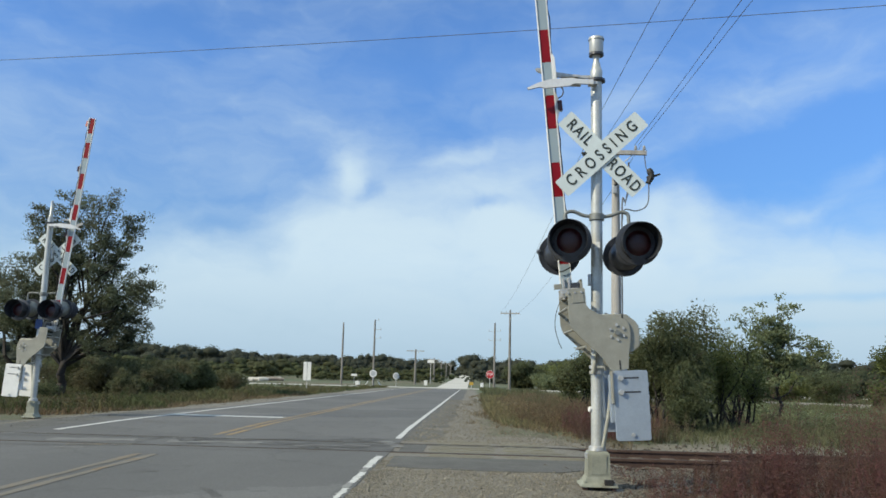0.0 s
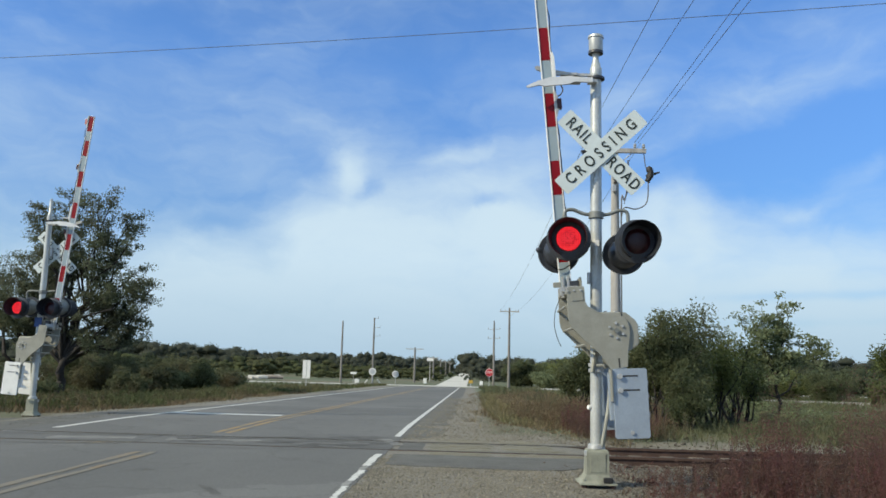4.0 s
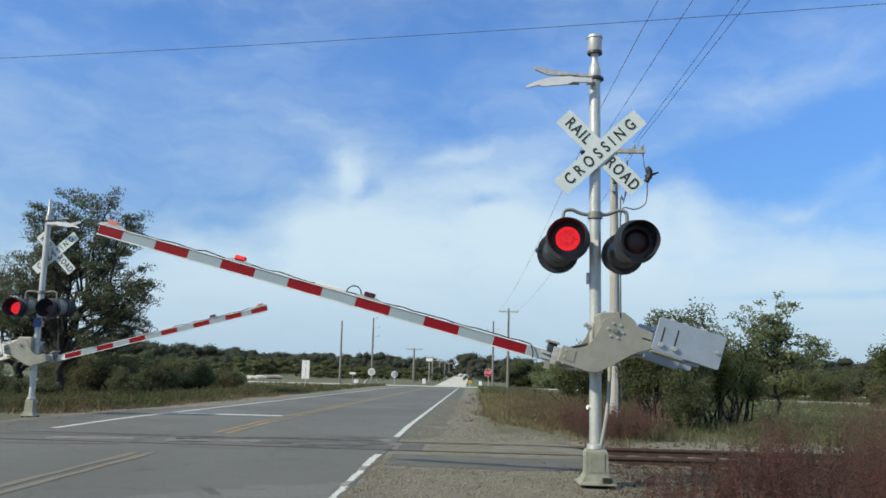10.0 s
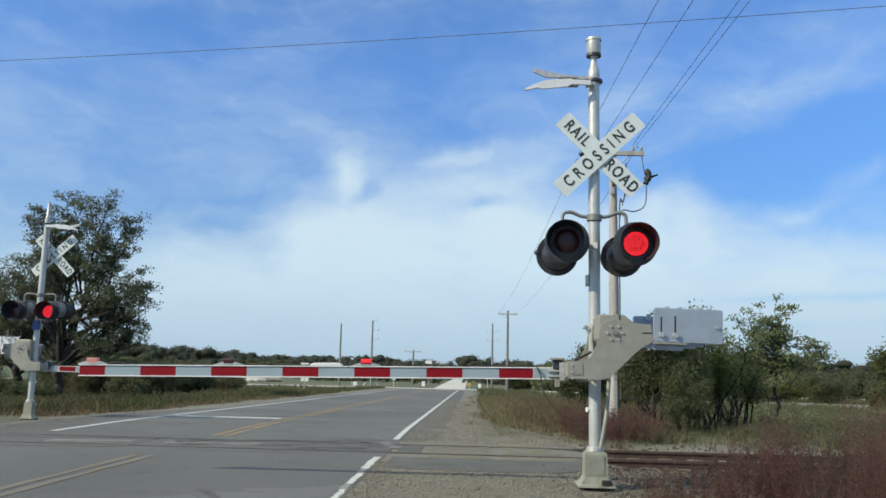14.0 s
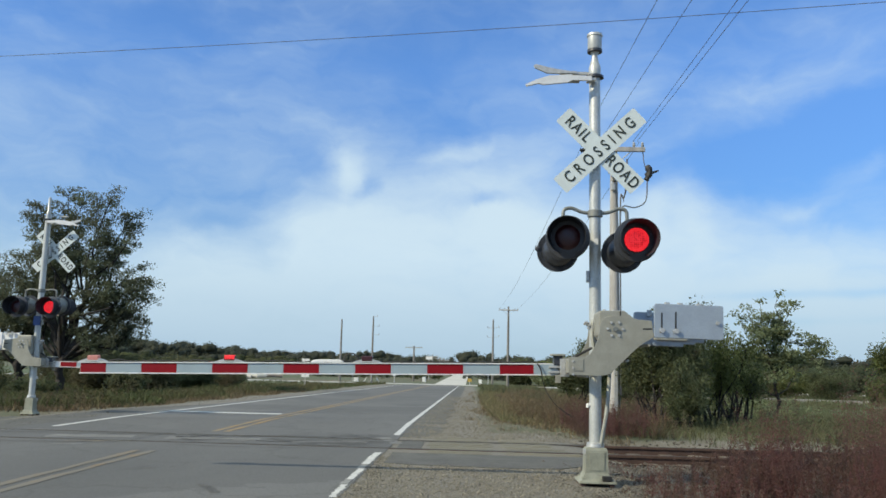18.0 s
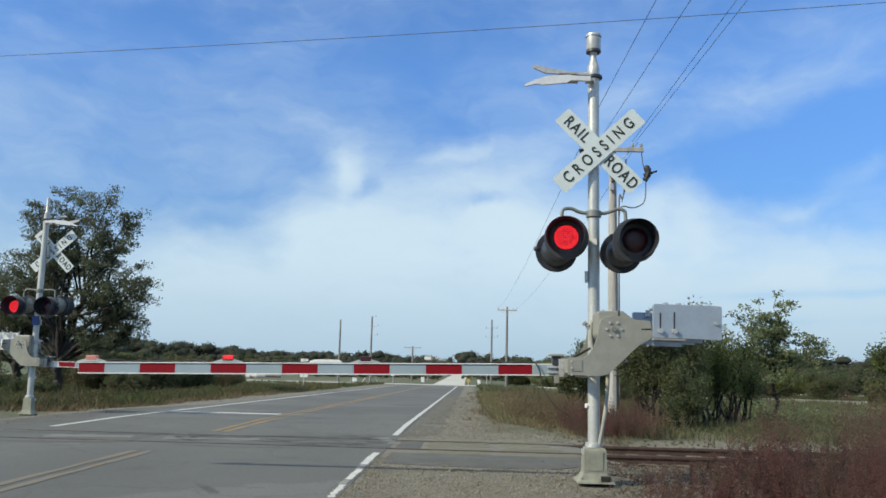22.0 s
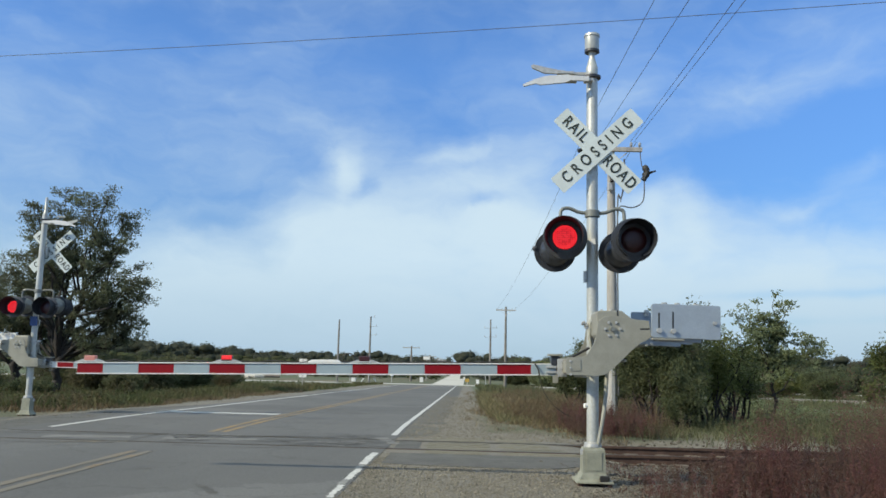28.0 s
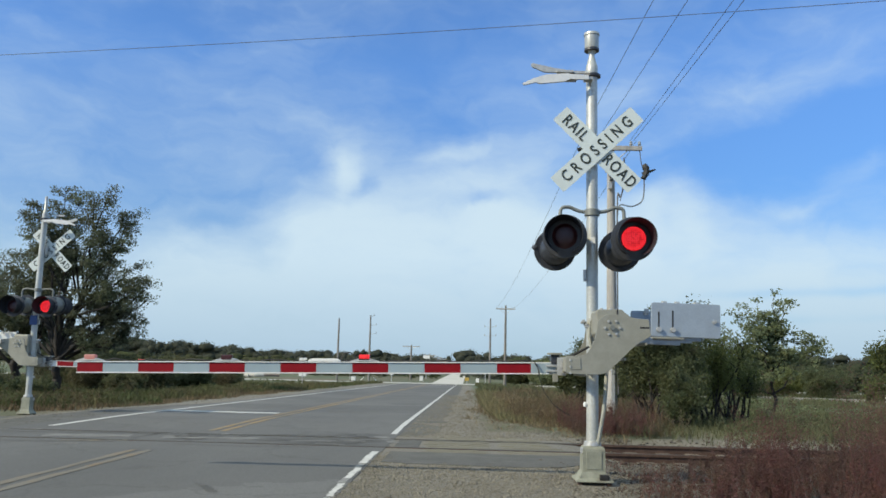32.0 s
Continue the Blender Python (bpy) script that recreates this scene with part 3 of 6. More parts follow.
XS = np.concatenate([[-2500, -900, -400, -200, -120, -80], np.arange(-60, -16, 4), np.arange(-16, -8, 0.5), np.arange(-8, -1, 1.5), np.arange(-1, 14, 0.35), np.arange(14, 60, 4), [80, 120, 200, 400, 900, 2500]])
YS = np.concatenate([[-400, -120, -60, -30, -15, -5, 0, 3], np.arange(5, 18, 0.3), np.arange(18, 40, 1.0), np.arange(40, 96, 4), [98, 105, 115, 140, 200, 300, 500, 900, 1500, 2600]])
grid("ground", XS, YS, lambda a, b: lumps(a, b), GROUND, "structure", "grassy flat land with grey gravel shoulders round the crossing")

ROAD_YS = np.concatenate([[-60, -20, 0], np.arange(2, 40, 2.0), np.arange(40, 97, 4), [97.5]])
road = grid("road", np.linspace(-8.05, -1.225, 8), ROAD_YS, lambda a, b: 0.006 + 0 * a, ASPHALT, "structure", "worn grey two-lane asphalt road over a rail crossing", skirt=0.06)
cross_road = grid("cross_road", np.concatenate([[-400, -200, -100], np.arange(-60, 61, 10), [100, 200, 400]]), [97.6, 101, 105.6], lambda a, b: 0.035 + 0 * a, CONCRETE, "structure", "pale crossing road at the far end of the asphalt", skirt=0.06)
grid("gravel_road", [-4.6, -2.6, -0.6], [105.7, 130, 180, 260, 420, 700], lambda a, b: 0.03 + 0.0012 * np.clip(b - 105, 0, 600), GRAVELROAD, "structure", "white gravel road running straight to the far woods", skirt=0.06)
grid("field_track", [12, 22, 32, 44, 70], [71.0, 72.6], lambda a, b: 0.30 - 0.004 * (a - 12), PALETRACK, "structure", "pale gravel track across the field", skirt=0.3)


def strip(name, x0, x1, y0, y1, mat, up=0.0105, ragged=0.0, label="", parent=road, n=None, seed=3):
    """Paint or tar laid on the road: one thin sheet that follows it."""
    rnd = random.Random(seed)
    n = n or max(2, int((y1 - y0) / 1.0) + 1)
    bm = bmesh.new()
    rows = []
    for k in range(n):
        y = y0 + (y1 - y0) * k / (n - 1)
        a, b = x0 + rnd.uniform(-ragged, ragged), x1 + rnd.uniform(-ragged, ragged)
        rows.append([bm.verts.new(at_ground(a, y, up)), bm.verts.new(at_ground(b, y, up))])
    for p, q in zip(rows, rows[1:]):
        bm.faces.new((p[0], p[1], q[1], q[0]))
    return part(name, bm, mat, parent, label)


for x in (-4.62, -4.40):
    strip("centre_line", x, x + 0.11, -20, 11.4, PAINT_OLD, ragged=0.022, label="worn yellow centre line", n=60)
    strip("centre_line", x, x + 0.11, 14.75, 90, PAINT_Y, ragged=0.012, label="worn yellow centre line", n=90)
strip("edge_line", -1.372, -1.265, 15.05, 93, PAINT_W, ragged=0.006, label="white edge line", n=90)
for y0, y1, x0, s in ((10.55, 12.0, -1.362, 1), (9.15, 10.1, -1.338, 2), (7.9, 8.75, -1.322, 5), (2, 7.8, -1.328, 6)):
    strip("edge_line", x0, -1.258, y0, y1, PAINT_WORN, ragged=0.016, label="flaking white edge line", n=26, seed=s)
for y0, y1 in ((10.12, 10.52), (8.78, 9.12)):
    strip("faint_line", -1.35, -1.265, y0, y1, PAINT_GHOST, ragged=0.012, label="almost worn away edge line", n=8)
strip("edge_line", -7.62, -7.48, 14.9, 93, PAINT_W, ragged=0.006, label="white edge line", n=90)
strip("edge_line", -7.62, -7.48, -20, 11.3, PAINT_W, ragged=0.01, label="white edge line", n=40)
strip("stop_bar", -7.44, -4.72, 20.45, 20.95, PAINT_W, ragged=0.01, label="white stop bar")
strip("stop_bar", -4.3, -1.5, 88, 88.5, PAINT_W, ragged=0.01, label="white stop bar")


def seam(points, w, mat=TAR, up=0.0085, seed=1, name="tar_seam"):
    rnd = random.Random(seed)
    pts = bend([(x, y, 0) for x, y in points], 6)
    bm = bmesh.new()
    rows = []
    for i, p in enumerate(pts):
        d = (pts[min(i + 1, len(pts) - 1)] - pts[max(i - 1, 0)]).normalized()
        nrm = Vector((-d.y, d.x, 0)) * w * rnd.uniform(0.45, 1.3) / 2
        rows.append([bm.verts.new(at_ground((p + nrm).x, (p + nrm).y, up)), bm.verts.new(at_ground((p - nrm).x, (p - nrm).y, up))])
    for p, q in zip(rows, rows[1:]):
        bm.faces.new((p[0], p[1], q[1], q[0]))
    bmesh.ops.recalc_face_normals(bm, faces=bm.faces)
    return part(name, bm, mat, road)


seam([(-8.0, 13.62), (-7.16, 13.7), (-6.6, 13.78), (-5.26, 13.93), (-3.95, 14.13), (-3.1, 14.34), (-2.2, 14.3)], 0.15, seed=1)
seam([(-5.22, 12.72), (-5.27, 13.3), (-5.22, 13.92)], 0.10, seed=3)
seam([(-5.25, 12.72), (-4.34, 12.73), (-3.56, 12.79), (-2.87, 12.82), (-1.9, 12.95), (-1.2, 12.98)], 0.13, seed=2)
seam([(-8.0, 12.05), (-6.6, 12.2), (-5.3, 12.42)], 0.05, seed=4)
seam([(-6.75, 13.1), (-6.1, 13.25), (-5.45, 13.4)], 0.52, mat=PALE, up=0.0095, seed=21, name="pale_patch")
seam([(-6.05, 11.93), (-5.85, 11.99), (-5.65, 12.03)], 0.12, mat=PALE, up=0.0095, seed=22, name="pale_patch")
seam([(-4.9, 13.35), (-4.2, 13.45), (-3.4, 13.5)], 0.42, mat=PALE, up=0.0095, seed=23, name="pale_patch")
seam([(-8.0, 14.0), (-7.7, 14.1), (-7.35, 14.2)], 0.16, mat=PALE, up=0.0095, seed=24, name="pale_patch")
seam([(-1.5, 14.5), (-1.35, 14.0), (-1.15, 13.4)], 0.22, mat=PALE, up=0.0095, seed=25, name="pale_patch")
seam([(-6.1, 12.38), (-5.6, 12.52), (-5.2, 12.66)], 0.16, mat=TANPATCH, up=0.0093, seed=26, name="tan_patch")
seam([(-3.3, 13.75), (-2.9, 13.6), (-2.4, 13.8), (-1.8, 13.7)], 0.20, seed=5)
seam([(-2.3, 14.75), (-1.95, 14.6), (-1.6, 14.9)], 0.50, seed=6)
seam([(-2.1, 13.5), (-1.75, 13.4), (-1.4, 13.55)], 0.42, seed=7)
seam([(-4.4, 12.35), (-3.4, 12.25), (-2.3, 12.4)], 0.05, seed=8)
seam([(-3.76, 9.58), (-3.70, 9.62), (-3.65, 9.62)], 0.10, seed=31, name="oil_spot")
seam([(-2.74, 8.50), (-2.58, 8.28), (-2.40, 7.95)], 0.09, seed=32, name="oil_spot")
seam([(-4.44, 18.59), (-3.9, 18.85), (-3.31, 19.1)], 0.10, seed=33)
seam([(-3.6, 22.0), (-2.9, 22.3), (-2.2, 22.2)], 0.12, seed=34)
seam([(-7.0, 17.5), (-5.0, 17.7), (-2.2, 17.6)], 0.04, seed=9)
seam([(-7.3, 24.2), (-4.8, 24.5), (-1.5, 24.1)], 0.07, seed=10)
seam([(-7.4, 33.0), (-4.5, 33.3), (-1.5, 33.0)], 0.10, seed=11)
seam([(-7.4, 47.0), (-4.5, 47.3), (-1.5, 47.0)], 0.14, seed=12)

rnd = random.Random(41)
for k in range(34):
    x, y, w = rnd.uniform(-5.0, -1.5), rnd.uniform(12.85, 14.3), rnd.uniform(0.15, 0.7)
    seam([(x - w / 2, y + rnd.uniform(-0.08, 0.08)), (x, y + rnd.uniform(-0.08, 0.08)), (x + w / 2, y + rnd.uniform(-0.1, 0.1))], rnd.uniform(0.04, 0.15), mat=TAR if k % 4 else PALE, up=0.0088 + 0.0001 * k, seed=60 + k, name="tar_patch" if k % 4 else "pale_patch")
apron = bmesh.new()
outline = [(-1.1, 12.1), (-1.1, 10.80), (-0.75, 10.70), (-0.1, 10.64), (0.6, 10.60), (1.15, 10.7), (1.5, 11.0), (1.75, 11.5), (1.82, 11.8), (1.80, 12.1)]
top = [apron.verts.new((x, y, 0.008)) for x, y in outline]
bot = [apron.verts.new((x, y, -0.05)) for x, y in outline]
apron.faces.new(top)
for i in range(len(top)):
    apron.faces.new((top[i], bot[i], bot[(i + 1) % len(top)], top[(i + 1) % len(top)]))
bmesh.ops.recalc_face_normals(apron, faces=apron.faces)
tagged(part("asphalt_infill", box(-0.93, 13.45, -0.04, 0.38, 1.36, 0.09, 0.005), APRON), "dark asphalt infill between the rails", "apron", kind="structure")
shoulder = bmesh.new()
edge_pts = [(-8.04, 10.0), (-8.04, 26.0), (-8.6, 23.0), (-9.3, 20.5), (-10.0, 18.3), (-10.9, 17.0), (-12.4, 16.4), (-12.6, 14.9), (-12.6, 10.0)]
shoulder.faces.new([shoulder.verts.new((x, y, float(ground_z(x, y)) + 0.005)) for x, y in edge_pts])
bmesh.ops.triangulate(shoulder, faces=list(shoulder.faces))
bmesh.ops.subdivide_edges(shoulder, edges=list(shoulder.edges), cuts=5, use_grid_fill=True)
for v in shoulder.verts:
    v.co.z = float(ground_z(v.co.x, v.co.y)) + 0.006
tagged(part("paved_shoulder", shoulder, APRON), "dark worn paved shoulder by the opposite signal", "shoulder", kind="structure")
tagged(part("asphalt_apron", apron, APRON), "dark patched asphalt apron beside the near rail", "apron", kind="structure")

margin = bmesh.new()
rnd = random.Random(8)
rows = []
for k in range(60):
    y = 14.75 + 1.25 * k
    wide = 0.62 + 0.05 * math.sin(y * 0.8) + rnd.uniform(-0.07, 0.07) - 0.25 * max(0.0, 1 - (y - 14.7) / 2)
    rows.append([margin.verts.new(at_ground(-1.22 + (wide + 0.1) * u, y, 0.004 - 0.004 * u)) for u in (0, 0.5, 1)])
for p, q in zip(rows, rows[1:]):
    for i in (0, 1):
        margin.faces.new((p[i], p[i + 1], q[i + 1], q[i]))
tagged(part("road_margin", margin, APRON), "ragged dark asphalt margin beside the edge line", "road margin", kind="structure")

track = tagged(new("railway_track"), "single rusty railway track crossing the road", "railway track", kind="structure")
RAIL_PROFILE = [(-0.066, 0), (0.066, 0), (0.066, 0.012), (0.012, 0.03), (0.01, 0.11), (0.036, 0.122), (0.036, 0.152), (0.03, 0.158), (-0.03, 0.158), (-0.036, 0.152), (-0.036, 0.122), (-0.01, 0.11), (-0.012, 0.03), (-0.066, 0.012)]
for y in (12.66, 14.10):
    bm = bmesh.new()
    a = [bm.verts.new((-150, y + u, v - 0.150)) for u, v in RAIL_PROFILE]
    b = [bm.verts.new((150, y + u, v - 0.150)) for u, v in RAIL_PROFILE]
    for i in range(len(a)):
        bm.faces.new((a[i], a[(i + 1) % len(a)], b[(i + 1) % len(a)], b[i]))
    bm.faces.new(a[::-1]), bm.faces.new(b)
    bmesh.ops.recalc_face_normals(bm, faces=bm.faces)
    rail = part("rail", bm, RUST, track, "rust-brown steel rail")
    # the head's dark colour also holds the shadow of the rail gap
    bm = box(0, y, 0.0095, 300, 0.05, 0.003)
    part("running_surface", bm, RAILTOP, rail, "dull worn rail head darkened as the gap's shade")
for side in (0.155, -0.155):
    for y in (12.66, 14.10):
        if (y < 13) == (side > 0):
            part("flangeway", box(-3.05, y + side * 0.55, 0.0065, 9.9, 0.06, 0.005), TAR, track, "dark flangeway gap")
tie = None
for x in np.concatenate([np.arange(2.2, 30, 0.52), np.arange(-30, -11.2, 0.52)]):
    m = pose(x, 13.38, -0.165, 0, 0, 90 + 2 * math.sin(x * 9))
    if tie is None:
        tie = placed(part("tie", box(0, 0, 0, 2.5, 0.22, 0.12, 0.008), TIE, track), m)
    else:
        t2 = new("tie", tie.data)
        t2.parent, t2.matrix_basis = track, m
def crossing_plank(x0, x1, y, wide, seed):
    """A split, weathered timber with worn ends."""
    rnd = random.Random(seed)
    bm = bmesh.new()
    n = 9
    rows = []
    for k in range(n):
        x = x0 + (x1 - x0) * k / (n - 1)
        worn = 0.03 if k in (0, n - 1) else 0.0
        a, b = y - wide / 2 + rnd.uniform(0, 0.02), y + wide / 2 - rnd.uniform(0, 0.02)
        z = 0.008 + rnd.uniform(-0.008, 0.004) - worn * 0.4
        rows.append([bm.verts.new(v) for v in ((x, a, -0.09), (x, a, z - 0.012), (x, a + 0.012, z), (x, b - 0.012, z), (x, b, z - 0.012), (x, b, -0.09))])
    for p, q in zip(rows, rows[1:]):
        for i in range(5):
            bm.faces.new((p[i], p[i + 1], q[i + 1], q[i]))
    bm.faces.new(rows[0][::-1]), bm.faces.new(rows[-1])
    bmesh.ops.recalc_face_normals(bm, faces=bm.faces)
    return part("crossing_plank", bm, PANEL, track, "tan weathered crossing plank" if seed == 0 else "")


for k, y in enumerate((12.88, 13.14, 13.40, 13.66, 13.89)):
    for n, (x0, x1) in enumerate(((-0.74 + 0.05 * math.sin(k * 2.4), 0.44), (0.47, 1.62 - 0.07 * k + 0.05 * math.sin(k * 5)))):
        crossing_plank(x0, x1, y, 0.245, 2 * k + n)
for y, wide, x1 in ((14.33, 0.25, 1.35), (14.59, 0.24, 1.25), (14.84, 0.23, 1.05), (12.47, 0.22, 1.78), (12.23, 0.22, 1.7)):
    crossing_plank(-0.70, 0.42, y, wide, int(y * 100))
    crossing_plank(0.45, x1, y, wide, int(y * 100) + 1)


# ---- crossing signals ----
def crossbuck(side, z, parent, dx, behind=False):
    """Two crossed boards; side -1 faces traffic, +1 faces away."""
    turn = pose(dx, side * (-0.10 if behind else 0.10), z) @ (pose(0, 0, 0) if side < 0 else pose(0, 0, 0, 0, 0, 180))
    W = 0.114
    for name, L, tilt, y, words in (("crossing_blade", 0.635, 43.0, -0.012, (("CROSSING", 0.0),)), ("railroad_blade", 0.61, -45.0, 0.004, (("RAIL", -0.36), ("ROAD", 0.36)))):
        blade = part(name, plate(rounded(-L, L, -W, W, 0.02), -0.005, 0.0), WHITE, parent, "white reflective sign blade with black letters")
        m = turn @ pose(0, y, 0) @ Matrix.Rotation(radians(-tilt), 4, "Y")
        blade.matrix_basis = m
        for text, x in words:
            size = 0.172
            lettering(text, size, INK, blade, pose(x, -0.0075, 0, 90, 0, 0), gap=1.25 if text != "CROSSING" else 1.72)
    part("sign_clamp", box(dx * 0.5, side * (-0.05 if behind else 0.05), z, 0.05, 0.10, 0.22, 0.006), GALV, parent)


def lamp_head(parent, m, lit, can):
    """A round flashing lamp: can, black backing disc, deep visor, lens; lit ones get an array that slides forward when it flashes."""
    head = part("lamp_head", lathe([(0.05, 0.30), (0.13, 0.28), (0.175, 0.20), (0.185, 0.06), (0.185, 0.0)], "Y", 24), can, parent, "black lamp housing" if can is BLACK else "lamp housing greyed for the sun on its back", True)
    head.matrix_basis = m
    ring = lathe([(0.165, -0.004), (0.243, 0.008), (0.25, 0.02), (0.243, 0.028), (0.165, 0.016)], "Y", 36)
    part("backing_disc", ring, BLACK, head, "black backing disc", True)
    bm = bmesh.new()
    n, rows = 40, []
    for i in range(n + 1):
        a = math.pi * (-0.36 + 1.72 * i / n)
        long = 0.26 - 0.05 * max(0, -math.sin(a)) ** 1.2
        rows.append([bm.verts.new((r * math.cos(a), y, r * math.sin(a))) for r, y in ((0.196, 0.0), (0.214, -long), (0.208, -long), (0.190, 0.0))])
    for p, q in zip(rows, rows[1:]):
        for k in range(3):
            bm.faces.new((p[k], p[k + 1], q[k + 1], q[k]))
    bmesh.ops.recalc_face_normals(bm, faces=bm.faces)
    part("visor", bm, VISOR, head, "deep black visor", True)
    part("lens", lathe([(0.02, -0.034), (0.08, -0.03), (0.12, -0.02), (0.143, -0.004), (0.166, 0.004)], "Y", 36), LENS_OFF, head, "dark red lens", True)
    if not lit:
        return None
    led = part("light_disc", lathe([(0.02, -0.010), (0.08, -0.007), (0.115, 0.001), (0.136, 0.014), (0.136, 0.020)], "Y", 36), LED, head, "red flashing light array", True)
    led.matrix_basis = pose(0, 0.05, 0)
    return led


def crossing_signal(m, label, mast_top, bracket_z, buck_z, lamp_z, hub_z, face, cap, buck_dx, hub_x):
    s = tagged(new("crossing_signal"), label, "crossing signal", "crossing signals")
    s.matrix_basis = m
    bs = 0.86 if cap else 0.66
    narrow = Matrix.Diagonal((bs, bs, 1, 1))
    bm = lathe([(0.31, 0.028), (0.335, 0.034), (0.325, 0.052), (0.26, 0.075), (0.222, 0.125)], "Z", 4, m=narrow @ pose(0, 0, 0, 0, 0, 45))
    part("base_flange", bm, BASECAST, s, "dirty cast base flange")
    body = lathe([(0.216, 0.12), (0.208, 0.135), (0.196, 0.375), (0.178, 0.40), (0.10, 0.415)], "Z", 4, m=narrow @ pose(0, 0, 0, 0, 0, 45))
    part("junction_base", body, BASECAST, s, "greenish-grey cast junction box base")
    part("base_door", box(0, -0.145 * bs, 0.26, 0.2 * bs, 0.012, 0.20, 0.004), BASECAST, s)
    part("mast_lug", rod((-0.095, -0.02, 0.86), (-0.06, -0.01, 0.86), 0.028, n=10), PLATE, s, "small pale lug on the mast")
    part("door_hasp", box(-0.155 * bs, -0.10 * bs, 0.36, 0.03, 0.03, 0.06, 0.004), GALV, s)
    # dark block stands in for a dark opening beside the base
    part("base_chock", box(0.10, -0.205 * bs, 0.085, 0.10, 0.05, 0.06, 0.01), RUBBER, s, "dark block in place of an opening at the flange")
    for x in (-0.18 * bs, 0.18 * bs):
        for y in (-0.18 * bs, 0.18 * bs):
            part("anchor_bolt", rod((x, y, 0.0), (x, y, 0.09), 0.016, n=6), BASECAST, s)
            part("levelling_nut", rod((x, y, 0.0), (x, y, 0.03), 0.035, n=6), RUST, s, "rusty levelling nut")
    part("mast_collar", lathe([(0.09, 0.40), (0.10, 0.41), (0.095, 0.45), (0.075, 0.46)], "Z", 20), GALV, s, smooth=True)
    part("mast", rod((0, 0, 0.40), (0, 0, mast_top - (0.1 if cap else 0.0)), 0.068, 0.066, 24), ALU, s, "aluminium mast", True)
    for z in (1.27, 1.33):
        part("mast_clamp", lathe([(0.07, z - 0.02), (0.088, z - 0.018), (0.088, z + 0.018), (0.07, z + 0.02)], "Z", 20), GALV, s, smooth=True)
    # gate-keeper bracket at the top, two fins that hold the raised arm
    part("bracket_clamp", lathe([(0.068, bracket_z - 0.03), (0.085, bracket_z - 0.026), (0.105, bracket_z - 0.02), (0.105, bracket_z + 0.006), (0.085, bracket_z + 0.012), (0.068, bracket_z + 0.016)], "Z", 20), BLACK, s, "dark clamp ring", True)
    part("keeper_arm", box(-0.06, face * 0.11, bracket_z - 0.085, 0.10, 0.11, 0.035, 0.004), GALV, s)
    part("keeper_arm", box(0.0, -face * 0.115, bracket_z + 0.095, 0.09, 0.11, 0.03, 0.004), GALV, s)
    low_fin = [(-0.06, -0.055), (-0.28, -0.045), (-0.30, -0.035), (-0.56, -0.055), (-0.70, -0.10), (-0.835, -0.165), (-0.82, -0.185), (-0.68, -0.15), (-0.63, -0.165), (-0.34, -0.135), (-0.28, -0.105), (-0.06, -0.11)]
    high_fin = [(0.06, 0.115), (-0.22, 0.12), (-0.45, 0.155), (-0.69, 0.21), (-0.715, 0.195), (-0.70, 0.165), (-0.55, 0.10), (-0.40, 0.095), (-0.22, 0.085), (0.06, 0.085)]
    # sunlight on the lower fin is put into its paler metal
    part("keeper_fin", plate([(x, z + bracket_z) for x, z in low_fin], face * 0.165 - 0.015, face * 0.165 + 0.015), FIN, s, "galvanised keeper fin")
    rise = 0.0 if cap else -0.17
    part("keeper_fin", plate([(x, z + bracket_z + rise) for x, z in high_fin], -face * 0.165 - 0.015, -face * 0.165 + 0.015), GALV, s, "galvanised keeper fin")
    for y in (-0.1, 0.12):
        part("keeper_spacer", box(-0.30, -face * y * 1.2, bracket_z + (-0.10 if y < 0 else 0.10), 0.20, 0.06, 0.03, 0.003), GALV, s)
    if not cap:
        part("finial", lathe([(0.05, mast_top), (0.05, mast_top + 0.06), (0.034, mast_top + 0.08), (0.034, mast_top + 0.40), (0.01, mast_top + 0.42)], "Z", 14), ALU, s, "thin mast top", True)
    if cap:
        part("bell_neck", lathe([(0.069, mast_top - 0.16), (0.072, mast_top - 0.14), (0.071, mast_top - 0.07), (0.062, mast_top - 0.05), (0.036, mast_top + 0.05), (0.034, mast_top + 0.09), (0.055, mast_top + 0.13)], "Z", 20), ALU, s, "waisted bell mounting neck", True)
        part("bell", lathe([(0.075, mast_top + 0.12), (0.085, mast_top + 0.14), (0.085, mast_top + 0.31), (0.095, mast_top + 0.315), (0.09, mast_top + 0.345), (0.03, mast_top + 0.36)], "Z", 24), ALU, s, "grey cylindrical crossing bell", True)
        part("bell_rim", lathe([(0.084, mast_top + 0.118), (0.089, mast_top + 0.12), (0.089, mast_top + 0.15), (0.084, mast_top + 0.152)], "Z", 24), BLACK, s, smooth=True)
    crossbuck(face, buck_z, s, buck_dx, face > 0)
    # lamp cross arm: two pipes that curve down to the lamps
    part("arm_hub", lathe([(0.068, lamp_z + 0.27), (0.088, lamp_z + 0.28), (0.088, lamp_z + 0.35), (0.068, lamp_z + 0.36)], "Z", 20), LAMPARM, s, smooth=True)
    for sx in (-1, 1):
        part("lamp_arm", pipe(bend([(0, 0, lamp_z + 0.32), (sx * 0.15, 0, lamp_z + 0.335), (sx * 0.27, 0, lamp_z + (0.38 if cap else 0.345)), (sx * 0.355, 0, lamp_z + (0.36 if cap else 0.32)), (sx * 0.37, 0, lamp_z + 0.27), (sx * 0.37, 0, lamp_z + 0.14)], 5), 0.021, 10), LAMPARM, s, "curved grey-green lamp arm", True)
        part("lamp_yoke", box(sx * 0.37, 0, lamp_z, 0.09, 0.20, 0.30, 0.01), BLACK, s)
